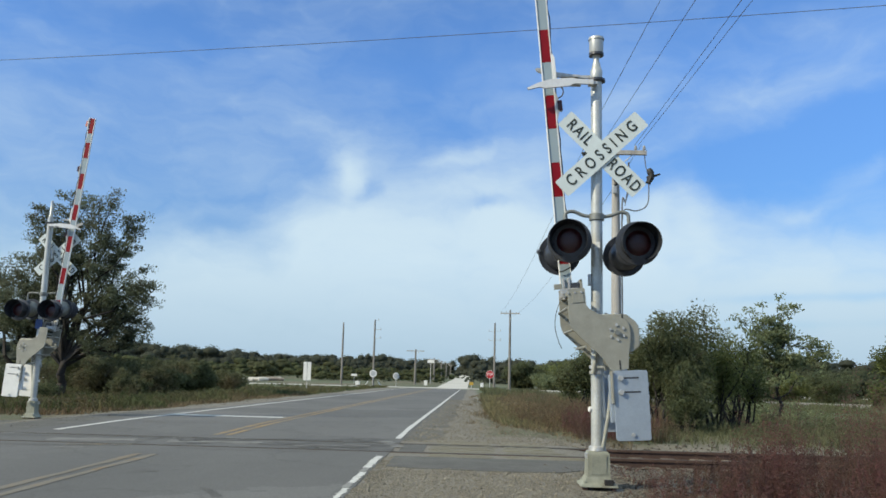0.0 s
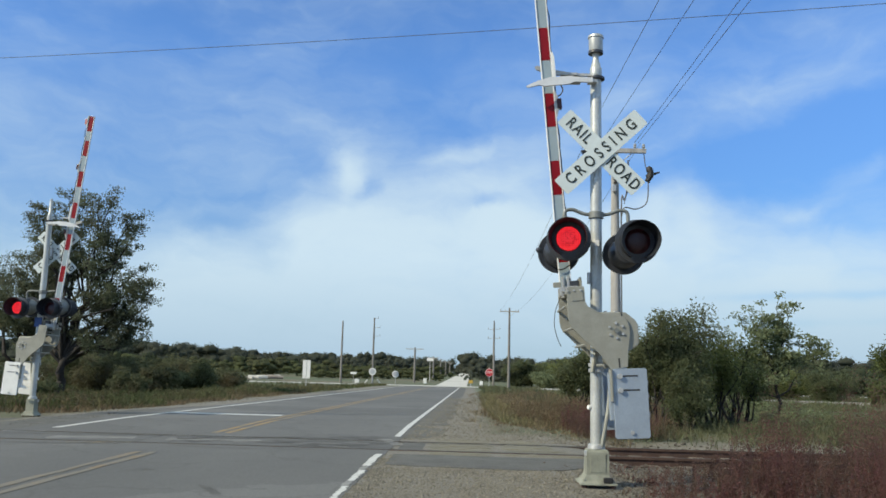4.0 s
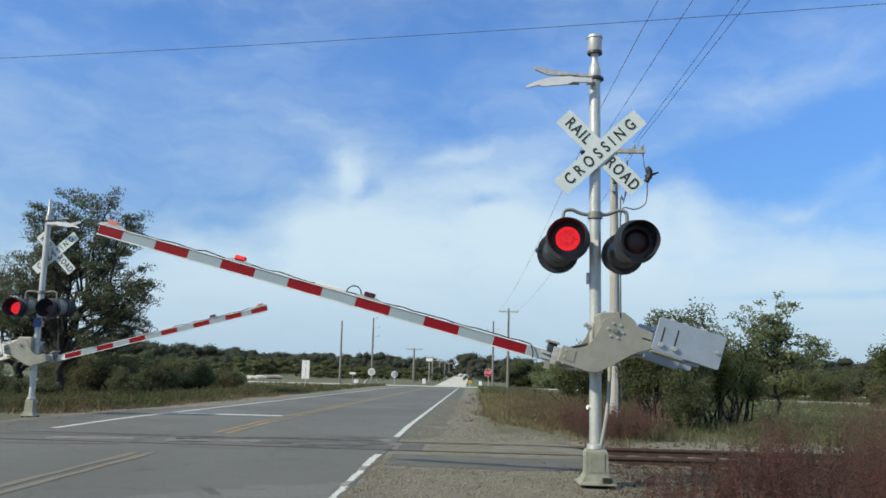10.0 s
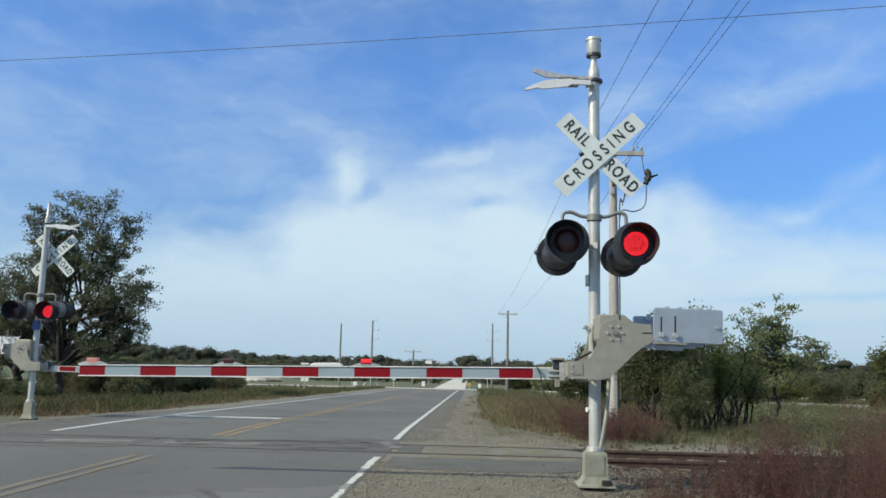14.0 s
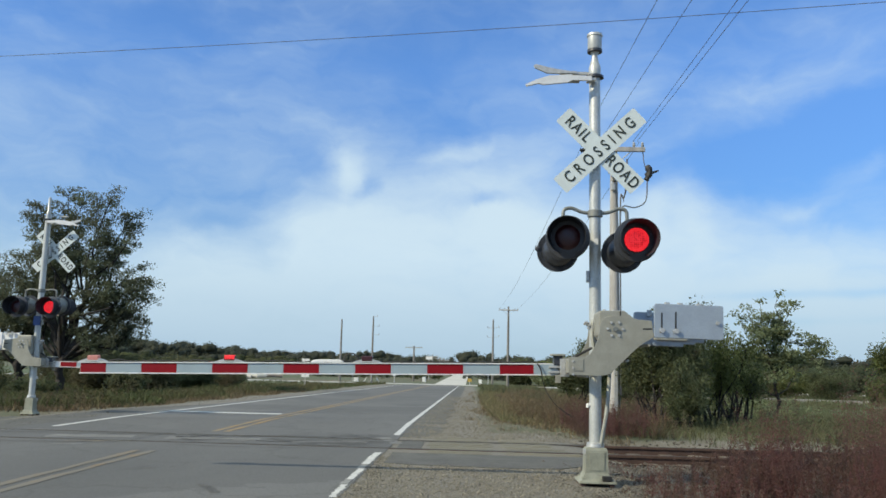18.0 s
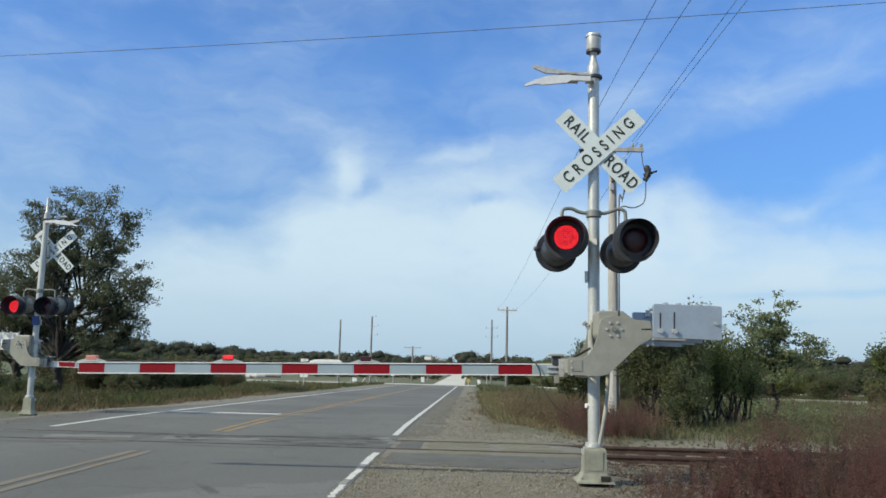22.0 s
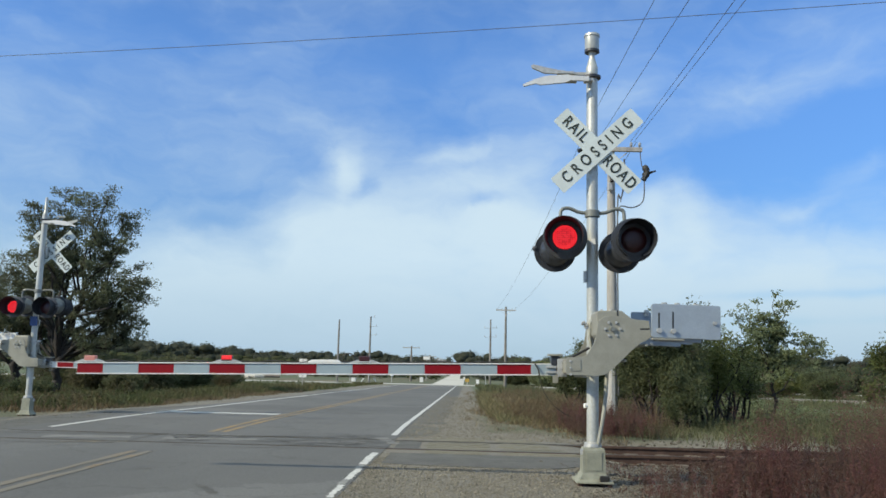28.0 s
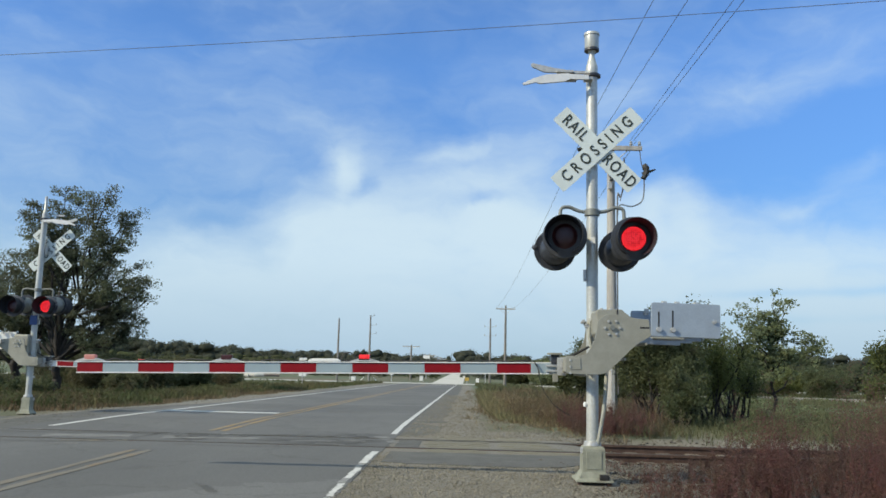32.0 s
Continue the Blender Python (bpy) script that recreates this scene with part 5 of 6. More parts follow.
for x, y, h, r in ((-13.21, 109.6, 1.62, 0.48), (-10.35, 112, 1.35, 0.45)):
    s = sign_post(x, y, h + 0.3, 0.05, "round sign with pale rim seen at the crossroads")
    d = part("disc", lathe([(0.05, -0.03), (r, -0.03), (r, 0.0), (0.05, 0.0)], "Y", 28), PLATE, s, "pale round plate")
    d.matrix_basis = pose(0, -0.06, h)
    d = part("disc_face", lathe([(0.05, -0.012), (r * 0.74, -0.012), (r * 0.74, 0.0), (0.05, 0.0)], "Y", 28), PLATE_BACK, s, "grey round face")
    d.matrix_basis = pose(0, -0.092, h)
for sx in (-1, 1):
    s = sign_post(-13.3 + sx * 1.1, 110.5, 0.75, 0.05, "leaning white guard post at the pole's foot", "guard_post", "post", PLATE)
    s.matrix_basis = s.matrix_basis @ Matrix.Rotation(radians(-sx * 38), 4, "Y")
s = sign_post(-7.05, 139, 3.6, 0.07, "white street sign on a tall post", mat=GREYWOOD)
part("panel", box(0, -0.09, 3.7, 1.1, 0.04, 0.5, 0.02), PLATE, s, "white panel")
for x, y, w, h in ((-15.57, 112, 0.6, 0.5), (-6.75, 120, 0.5, 0.7), (1.18, 100, 0.36, 0.75)):
    b = tagged(new("utility_box"), "small white utility box near the crossroads", "utility box", "utility boxes")
    b.matrix_basis = Matrix.Translation(at_ground(x, y, -0.02))
    part("cabinet", box(0, 0, h / 2, w, 0.4, h, 0.04), PLATE, b)
    part("cabinet_lid", box(0, 0, h + 0.02, w + 0.05, 0.45, 0.05, 0.015), PLATE, b)
s = sign_post(-16.08, 112, 1.3, 0.03, "small white plate on a thin post")
part("panel", box(0, -0.05, 1.35, 0.8, 0.02, 0.28, 0.01), PLATE, s)
# a panel on a post stands in for a small yellow bush
s = sign_post(-0.1, 103, 0.9, 0.04, "yellow stand-in for a bush at the gravel road's edge")
part("panel", box(0, -0.06, 0.7, 0.5, 0.02, 0.4, 0.01), AMBER, s, "yellow panel standing in for the bush")

s = sign_post(29.9, 60, 1.8, 0.07, "plain white post beside the field track", "marker_post", "post", PLATE, square=True)
part("post_cap", box(0, 0, 1.82, 0.18, 0.18, 0.05, 0.01), PLATE, s)

# pale logs and planks lying beyond the verge
rnd = random.Random(5)
for k in range(16):
    x, y = -34.0 + 8.0 * k / 15 + rnd.uniform(-0.4, 0.4), 108 + rnd.uniform(-2, 2)
    L = rnd.uniform(1.2, 3.0)
    g = at_ground(x, y, 0.22 + 0.02 * k)
    bm = pipe([(-L / 2, 0, 0), (0, 0, 0.05), (L / 2, 0, rnd.uniform(-0.05, 0.15))], [0.24, 0.26, 0.2], 8)
    ob = tagged(part("felled_log", bm, GRAVELROAD if k % 3 else WOOD), "pale felled log lying beyond the grass", "log", "felled logs")
    ob.matrix_basis = Matrix.Translation(g) @ Matrix.Rotation(rnd.uniform(-0.5, 0.5), 4, "Z")


# ---- plants ----
def leaf_faces(rng, centres, size, flat=0.0, out=None):
    """Small four-sided leaves, each turned its own way, or facing roughly outwards where out gives the directions."""
    n = len(centres)
    a = rng.normal(size=(n, 3))
    if out is not None:
        o = out / (np.linalg.norm(out, axis=1)[:, None] + 1e-9) + rng.normal(size=(n, 3)) * 0.22
        o /= np.linalg.norm(o, axis=1)[:, None]
        a -= o * (a * o).sum(1)[:, None]
    a /= np.linalg.norm(a, axis=1)[:, None]
    b = np.cross(o, a) if out is not None else rng.normal(size=(n, 3))
    b[:, 2] *= 1 - flat
    b -= a * (a * b).sum(1)[:, None]
    b /= np.linalg.norm(b, axis=1)[:, None] + 1e-9
    s = (size * rng.uniform(0.6, 1.4, n))[:, None]
    wide = 0.45 if out is None else 0.8
    v = np.stack([centres - a * s, centres + b * s * wide, centres + a * s, centres - b * s * wide], 1).reshape(-1, 3)
    f = np.arange(4 * n).reshape(n, 4)
    return v, f


def branch_line(rng, a, b, wobble, k=5):
    a, b = np.array(a, float), np.array(b, float)
    pts = []
    for i in range(k + 1):
        u = i / k
        p = a + (b - a) * u
        if 0 < i < k:
            p = p + rng.normal(size=3) * wobble * np.linalg.norm(b - a)
        pts.append(p)
    return pts


def tree(x, y, limbs, trunk_top, r, seed, leaf, mat, label, name="tree", category="tree", per=60, spread=0.55, twigs=7, group="", bark=BARK, twig_len=1.3, sway_parts=1, inner=0.35):
    """Limbs run from the trunk to the given ends; twigs leave each limb and end in loose sprays of leaves."""
    rng = np.random.default_rng(seed)
    t = tagged(new(name), label, category, group)
    t.matrix_basis = Matrix.Translation(at_ground(x, y, -0.05))
    bm = pipe(branch_line(rng, (0, 0, 0), trunk_top, 0.04), [r * 1.35, r * 1.1, r, r * 0.9, r * 0.8, r * 0.7], 10)
    part("trunk", bm, bark, t, smooth=True)
    sprays = [[] for _ in range(sway_parts)]
    for li, end in enumerate(limbs):
        u = rng.uniform(0.45, 0.98)
        start = np.array(trunk_top) * u
        line = branch_line(rng, start, end, 0.05)
        bm = pipe(line, [r * 0.5, r * 0.42, r * 0.33, r * 0.25, r * 0.16, r * 0.06], 7)
        for k in range(twigs):
            v = rng.uniform(inner, 1.0)
            i = min(int(v * 5), 4)
            p = line[i] + (line[i + 1] - line[i]) * (v * 5 - i)
            d = rng.normal(size=3)
            d[2] = abs(d[2]) * 0.6 + 0.1
            d /= np.linalg.norm(d)
            q = p + d * twig_len * rng.uniform(0.5, 1.2)
            mid = (p + q) / 2 + rng.normal(size=3) * 0.08
            pipe([p, mid, q], [r * 0.11, r * 0.07, r * 0.03], 4, bm)
            sprays[li % sway_parts].append(q)
            sprays[li % sway_parts].append(mid)
        sprays[li % sway_parts].append(line[-1])
        part("limb", bm, bark, t, smooth=True)
    crowns = []
    for group_of in sprays:
        c = np.array(group_of)
        centres = np.repeat(c, per, 0)
        jit = np.clip(rng.normal(size=centres.shape), -1.5, 1.5) * np.array([1, 1, 0.62]) * spread * np.repeat(rng.uniform(0.5, 1.25, len(c)), per)[:, None]
        v, f = leaf_faces(rng, centres + jit, leaf)
        ob = soup("crown", v, f, mat)
        ob.parent = t
        crowns.append(ob)
    return t, crowns


def shrub(x, y, h, w, seed, leaf, mat, label, per=26, stems=9, density=1.0, name="shrub", group="shrubs", bare=0.25):
    """Many thin stems from one root, with leaf sprays from low to high."""
    rng = np.random.default_rng(seed)
    t = tagged(new(name), label, "shrub" if name == "shrub" else "tree", group)
    t.matrix_basis = Matrix.Translation(at_ground(x, y, -0.05))
    cs = []
    for k in range(stems):
        bm = bmesh.new()
        a = rng.uniform(0, 2 * math.pi)
        rad = w * math.sqrt(rng.uniform(0.02, 1)) * 0.5
        hh = h * (1 - 0.45 * (2 * rad / w) ** 2) * rng.uniform(0.8, 1.05)
        end = (rad * math.cos(a), rad * math.sin(a), hh)
        start = (rad * 0.25 * math.cos(a), rad * 0.25 * math.sin(a), 0)
        line = branch_line(rng, start, end, 0.05, 6)
        r = 0.011 * h + 0.006
        pipe(line, [r, r * 0.9, r * 0.75, r * 0.6, r * 0.45, r * 0.3, r * 0.12], 5, bm)
        n = int(13 * density)
        for i in range(n):
            u = bare + (1 - bare) * (i + rng.uniform(0, 1)) / n
            j = min(int(u * 6), 5)
            p = line[j] + (line[j + 1] - line[j]) * (u * 6 - j)
            d = rng.normal(size=3)
            d[2] = d[2] * 0.4 + 0.25
            d /= np.linalg.norm(d)
            q = p + d * w * 0.22 * rng.uniform(0.3, 1.15) * (1.15 - 0.5 * u)
            pipe([p, (p + q) / 2 + rng.normal(size=3) * 0.03, q], [r * 0.3, r * 0.22, r * 0.1], 3, bm)
            cs += [q, (p + 2 * q) / 3]
        part("stem", bm, BARK, t, smooth=True)
    c = np.array(cs)
    centres = np.repeat(c, per, 0)
    jit = np.clip(rng.normal(size=centres.shape), -1.5, 1.5) * np.array([1, 1, 0.7]) * (0.036 * h + 0.034 * w)
    v, f = leaf_faces(rng, centres + jit, leaf)
    ob = soup("crown", v, f, mat)
    ob.parent = t
    return t, ob


OAK_TOP = [(-0.5, 0.3, 11.0), (-1.6, -0.5, 10.0), (0.6, 0.4, 10.9), (2.2, -0.3, 10.7), (1.0, 0.9, 10.4), (2.9, 0.6, 9.2), (-1.8, 0.5, 9.9), (-2.3, -0.2, 9.4), (3.2, 0.3, 9.7), (3.5, -0.4, 8.5), (1.6, 0.8, 9.4), (0.0, -0.9, 9.5), (2.4, 0.6, 8.1), (-2.0, 0.7, 7.9), (-1.1, 0.2, 10.4), (1.5, -0.5, 10.6), (-1.0, -1.1, 8.6), (-0.4, 1.3, 7.5)]
OAK_SIDES = [(3.7, 0.2, 6.8), (4.2, -0.5, 6.1), (3.6, 0.5, 5.6), (4.8, 0.0, 6.0), (4.6, 0.3, 5.2), (4.0, -0.3, 4.6), (3.1, 0.4, 4.9), (3.7, 0.2, 3.7), (4.1, 0.3, 2.9), (2.8, -0.3, 2.8), (2.2, 0.2, 5.9), (1.5, -0.5, 5.2), (2.5, 0.4, 3.9), (-2.3, 0.2, 7.5), (-2.7, -0.4, 6.7), (-2.8, 0.6, 5.0), (-1.8, -1.0, 5.6)]
_, big_crowns = tree(-21.8, 43, OAK_TOP + OAK_SIDES, (0.1, 0.1, 3.3), 0.22, 11, 0.064, LEAF_OAK, "large leafy roadside tree with open dusty green crown", per=74, spread=0.25, twigs=11, sway_parts=6, twig_len=1.0, inner=0.52)
_, side_crowns = tree(-25.8, 46, [(0.5, 0.2, 7.2), (-1.5, 0.4, 7.6), (1.8, -0.5, 6.4), (-2.6, 0, 6.0), (-0.5, -1, 5.8), (-3.0, 0.6, 4.6), (1.6, 0.8, 4.8), (2.0, 0.5, 3.8), (0.8, 0.6, 3.2), (1.9, 0.2, 5.7), (1.1, -0.6, 5.2), (0.9, 0.3, 6.6), (0.4, -0.2, 4.2)], (0.1, 0.2, 2.6), 0.25, 12, 0.07, LEAF_OAK, "smaller dark green tree beside the large one", per=165, spread=0.38, twigs=8, twig_len=1.3, sway_parts=2)
_, pale_crowns = tree(10.85, 30, [(0.35, 0.2, 4.75), (-0.35, 0.1, 4.45), (-0.9, 0.0, 4.2), (-1.15, -0.2, 3.7), (0.7, -0.2, 4.3), (0.4, 0.5, 3.6), (-0.5, -0.5, 3.2), (1.65, 0.2, 3.05), (1.85, 0.1, 2.6), (-0.9, 0.3, 2.5), (0.6, -0.4, 2.5), (-0.1, 0.3, 2.2), (-1.0, -0.1, 1.8), (-0.5, -0.4, 1.4)], (0.1, 0, 2.3), 0.07, 21, 0.06, LEAF_PALE, "slender grey-green young tree with open crown", per=34, spread=0.14, twigs=10, twig_len=0.48, sway_parts=3)
tree(23.5, 46, [(0, 0, 4.1), (-0.9, 0.2, 3.5), (0.9, 0, 3.8), (-0.6, 0, 2.9), (1.2, 0, 2.6), (0.2, 0.6, 2.9), (-0.9, 0.4, 1.2)], (0, 0, 1.6), 0.12, 22, 0.09, LEAF_LIME, "yellow-green tree at the field's edge", per=70, spread=0.42, twigs=7, twig_len=0.7)


def bush(x, y, h, w, s, leaf, mat, label, density, bare=0.15):
    shrub(x, y, h, w, s, leaf * 0.62, mat, label, density=density, per=40, stems=11, bare=bare)


bush(4.3, 19.4, 2.85, 1.4, 31, 0.05, LEAF_BUSH, "dense dark green shrub beyond the tracks", 1.8, bare=0.5)
bush(5.0, 20.2, 3.4, 2.0, 32, 0.055, LEAF_BUSH, "dense dark green shrub beyond the tracks", 1.7, bare=0.5)
bush(6.2, 21.5, 2.75, 1.6, 33, 0.055, LEAF_YEL, "yellow-green leafy shrub beyond the tracks", 1.1, bare=0.5)
bush(7.1, 22.8, 3.0, 1.6, 34, 0.055, LEAF_LIME, "loose yellow-green shrub beyond the tracks", 0.6, bare=0.5)
bush(31.9, 65.0, 2.3, 2.6, 49, 0.11, LEAF_BUSH, "dark shrub beyond the field track", 1.6)
bush(11.6, 116.0, 3.9, 8.0, 46, 0.2, LEAF_YEL, "broad lime-green bush beyond the crossroads", 1.6)
bush(10.8, 110.0, 2.0, 6.5, 47, 0.17, LEAF_PALE, "low pale grey-green bush beyond the crossroads", 1.5)
bush(6.6, 114.0, 3.8, 5.5, 48, 0.2, LEAF_BUSH, "dark green bush beyond the crossroads", 1.7)
bush(4.75, 18.6, 1.7, 1.1, 35, 0.045, LEAF_BUSH, "low dull green shrub beside the tracks", 0.8, bare=0.35)
bush(3.95, 29.0, 2.75, 1.7, 36, 0.07, LEAF_BUSH, "dark shrub behind the utility pole", 1.6, bare=0.5)
bush(5.4, 32.0, 2.4, 2.2, 37, 0.07, LEAF_BUSH, "dark shrub in the rough grass", 1.4, bare=0.5)
bush(33.0, 77.0, 3.4, 5.5, 38, 0.10, LEAF_BUSH, "dark rounded shrub in the field", 1.7)
bush(19.8, 77.0, 2.9, 7.0, 39, 0.11, LEAF_BUSH, "broad dark shrub at the field's edge", 1.7)
bush(25.5, 79.0, 4.3, 6.5, 40, 0.12, LEAF_BUSH, "broad dark shrub at the field's edge", 1.7)
bush(10.0, 28.5, 1.1, 2.8, 62, 0.06, LEAF_PALE, "low mixed scrub round the young tree", 0.4, bare=0.2)
bush(9.3, 30.0, 2.2, 1.6, 41, 0.06, LEAF_PALE, "loose grey-green shrub beside the young tree", 0.4, bare=0.5)
bush(9.3, 48.0, 2.7, 4.0, 42, 0.11, LEAF_SCRUB, "pale green scrub in the open field", 1.5)
bush(29.5, 80.0, 3.0, 5.5, 43, 0.12, LEAF_YEL, "yellow-green scrub at the field's edge", 1.5)
bush(-26.0, 41.0, 2.2, 4.0, 51, 0.09, LEAF_BUSH, "dark green undergrowth below the large tree", 1.6)
bush(-23.0, 38.0, 1.9, 3.0, 52, 0.09, LEAF_SCRUB, "dull green undergrowth below the large tree", 1.5)
bush(-20.2, 46.0, 2.2, 4.2, 53, 0.10, LEAF_SCRUB, "mixed green undergrowth beside the large tree", 1.6)
bush(-17.6, 44.0, 2.1, 3.6, 54, 0.10, LEAF_SCRUB, "dull green undergrowth beyond the verge", 1.6)
bush(-20.8, 56.0, 2.4, 4.5, 55, 0.11, LEAF_SCRUB, "mixed green undergrowth beyond the verge", 1.6)
bush(-17.0, 40.0, 1.35, 2.2, 56, 0.08, LEAF_SCRUB, "low green bush in the verge", 1.4)
bush(-19.8, 37.0, 0.9, 2.4, 57, 0.08, LEAF_BUSH, "low green bush in the verge", 1.4)
bush(-26.5, 56.0, 2.9, 5.0, 58, 0.12, LEAF_SCRUB, "dull green thicket behind the large tree", 1.6)
bush(-16.2, 48.0, 2.35, 2.0, 59, 0.09, LEAF_BUSH, "dark upright bush beyond the verge", 1.8)
bush(-21.0, 70.0, 1.6, 4.5, 60, 0.11, LEAF_SCRUB, "low scrub beyond the verge", 1.4)
bush(-31.0, 62.0, 3.0, 6.0, 61, 0.13, LEAF_SCRUB, "dull green thicket behind the large tree", 1.5)


def blades(name, label, mat, spots, heights, width, seed, lean=0.35, kind="stuff", category="grass"):
    """Grass: bent blades, one quad and a tip each."""
    rng = np.random.default_rng(seed)
    n = len(spots)
    x, y = spots[:, 0], spots[:, 1]
    z = ground_z(x, y) + lumps(x, y) - 0.02
    h = heights * rng.uniform(0.55, 1.25, n)
    a = rng.uniform(0, 2 * math.pi, n)
    w = width * rng.uniform(0.6, 1.4, n)
    px, py = np.cos(a) * w, np.sin(a) * w
    b = rng.uniform(0, 2 * math.pi, n)
    l = h * lean * rng.uniform(0.2, 1.3, n)
    lx, ly = np.cos(b) * l, np.sin(b) * l
    v = np.stack([np.stack([x - px, y - py, z], 1), np.stack([x + px, y + py, z], 1), np.stack([x + px * 0.7 + lx * 0.4, y + py * 0.7 + ly * 0.4, z + h * 0.6], 1), np.stack([x - px * 0.7 + lx * 0.4, y - py * 0.7 + ly * 0.4, z + h * 0.6], 1), np.stack([x + lx, y + ly, z + h], 1)], 1).reshape(-1, 3)
    i = np.arange(n)[:, None] * 5
    faces = np.concatenate([i + np.array([0, 1, 2, 3])], 1).tolist() + (i + np.array([3, 2, 4])).tolist()
    return tagged(soup(name, v, faces, mat), label, category, kind=kind)


def scatter(rng, n, x0, x1, y0, y1, keep, clump=0.0, power=1.0):
    """Random places in a box where keep(x, y) holds, gathered into tufts."""
    y = y0 + (y1 - y0) * rng.uniform(0, 1, n) ** power
    x = rng.uniform(x0, x1, n)
    if clump:
        k = max(1, n // 26)
        pick = rng.integers(0, k, n)
        x, y = x[pick] + rng.normal(size=n) * clump, y[pick] + rng.normal(size=n) * clump
    ok = keep(x, y)
    return np.stack([x[ok], y[ok]], 1)


def right_edge(y):
    """Where the right-hand grass begins."""
    return np.interp(y, [14.0, 15.0, 15.8, 16.9, 19.8, 24, 28.6, 60, 97], [6.0, 3.4, 2.3, 1.65, 0.7, 0.4, 0.38, 0.5, 0.6])


rng = np.random.default_rng(77)
p = scatter(rng, 60000, -34, -9.3, 20.0, 60, lambda x, y: (x < -10.2 - 0.4 * np.sin(y * 0.7) - 0.3 * np.sin(y * 2.1)) & (x < -10.0 - 0.55 * (24 - y)), 0.25, 1.3)
blades("verge_grass", "rough green and tawny grass along the verge", GRASS, p, 0.30 + 0.12 * np.sin(p[:, 0] * 0.9), 0.018, 1, lean=0.7)
p = scatter(rng, 26000, -60, -9.6, 55, 97, lambda x, y: x < -9.8, 0.5)
blades("verge_grass", "rough green grass along the far verge", GRASS, p, 0.26 + 0 * p[:, 0], 0.04, 2, lean=0.8)
p = scatter(rng, 16000, -14.5, -9.2, 19.5, 48, lambda x, y: (x < -9.7 - 0.3 * np.sin(y * 0.9)) & (x < -9.7 - 0.5 * (22 - y)), 0.2, 1.2)
blades("dry_grass", "short dry tawny grass at the road's edge", DRY, p, 0.16 + 0 * p[:, 0], 0.012, 3, lean=0.8)
p = scatter(rng, 60000, 0.0, 9, 15.5, 48, lambda x, y: (x > right_edge(y)) & (x < right_edge(y) + 2.2) & (x < 2.1 + 0.5 * (y - 15.5)), 0.16, 1.5)
blades("dry_grass", "dry tawny grass between gravel and shrubs", DRY, p, 0.25 * np.clip((p[:, 0] - right_edge(p[:, 1])) / 1.4, 0.3, 1), 0.010, 4, lean=0.8)
p = scatter(rng, 22000, 0.0, 5, 19, 60, lambda x, y: (x > right_edge(y) + 0.1) & (x < right_edge(y) + 1.5 + 0.3 * np.sin(y)), 0.2, 1.3)
blades("verge_grass", "olive green grass behind the gravel shoulder", OLIVE, p, 0.22 + 0.07 * np.sin(p[:, 0] * 3), 0.008, 12, lean=1.1)
p = scatter(rng, 9000, 4.6, 14, 15.3, 19, lambda x, y: x > 4.6 + 0.4 * np.sin(y * 3), 0.2, 1.2)
blades("dry_grass", "pale dry grass beyond the rails", FIELD, p, 0.17 + 0.06 * np.sin(p[:, 0] * 2.1), 0.006, 10, lean=1.0)
p = scatter(rng, 7000, -0.6, 6, 15.0, 60, lambda x, y: (x > right_edge(y) - 0.8 + 0.5 * np.sin(y * 3.1) * np.sin(x * 7)) & (x < right_edge(y) + 0.4), 0.12, 1.6)
blades("dry_grass", "sparse short dry grass at the gravel's edge", DRY, p, 0.12 + 0.06 * np.sin(p[:, 0] * 5), 0.007, 9, lean=0.9)
p = scatter(rng, 26000, 0.3, 16, 16.5, 60, lambda x, y: (x > right_edge(y) + 0.9) & (x < 0.235 * y + 0.2 * np.sin(y)), 0.3, 1.5)
blades("weeds", "tangled reddish-brown weeds beyond the tracks", RUSTY, p, (0.42 + 0.12 * np.sin(p[:, 0] * 1.3 + p[:, 1] * 0.4)) * np.clip((p[:, 0] - right_edge(p[:, 1])) / 2.6, 0.35, 1), 0.010, 5, lean=0.7, category="weeds")
p = scatter(rng, 80000, 3.0, 26, 15.2, 60, lambda x, y: x > right_edge(y) + 1.0, 0.3, 1.2)
blades("field_grass", "pale green and tawny field grass", FIELD, p, 0.24 + 0.06 * np.sin(p[:, 0] * 1.3 + p[:, 1]), 0.007, 6, lean=1.0)
p = scatter(rng, 20000, 0.5, 60, 55, 97, lambda x, y: (x > 0.8) & ((y < 64) | (y > 74) | (x < 14)), 0.6)
blades("field_grass", "green field grass towards the crossroads", FIELD, p, 0.4 + 0 * p[:, 0], 0.04, 7)
p = scatter(rng, 7000, -0.9, 4.6, 5.5, 11.4, lambda x, y: (x > 1.7 - 0.2 * np.sin(y * 3)) & (np.hypot(x - 1.41, y - 9.4) > 0.45), 0.14)
blades("dry_grass", "sparse dry weeds in the gravel", MAROON, p, 0.07 + 0 * p[:, 0], 0.007, 8, lean=1.2)


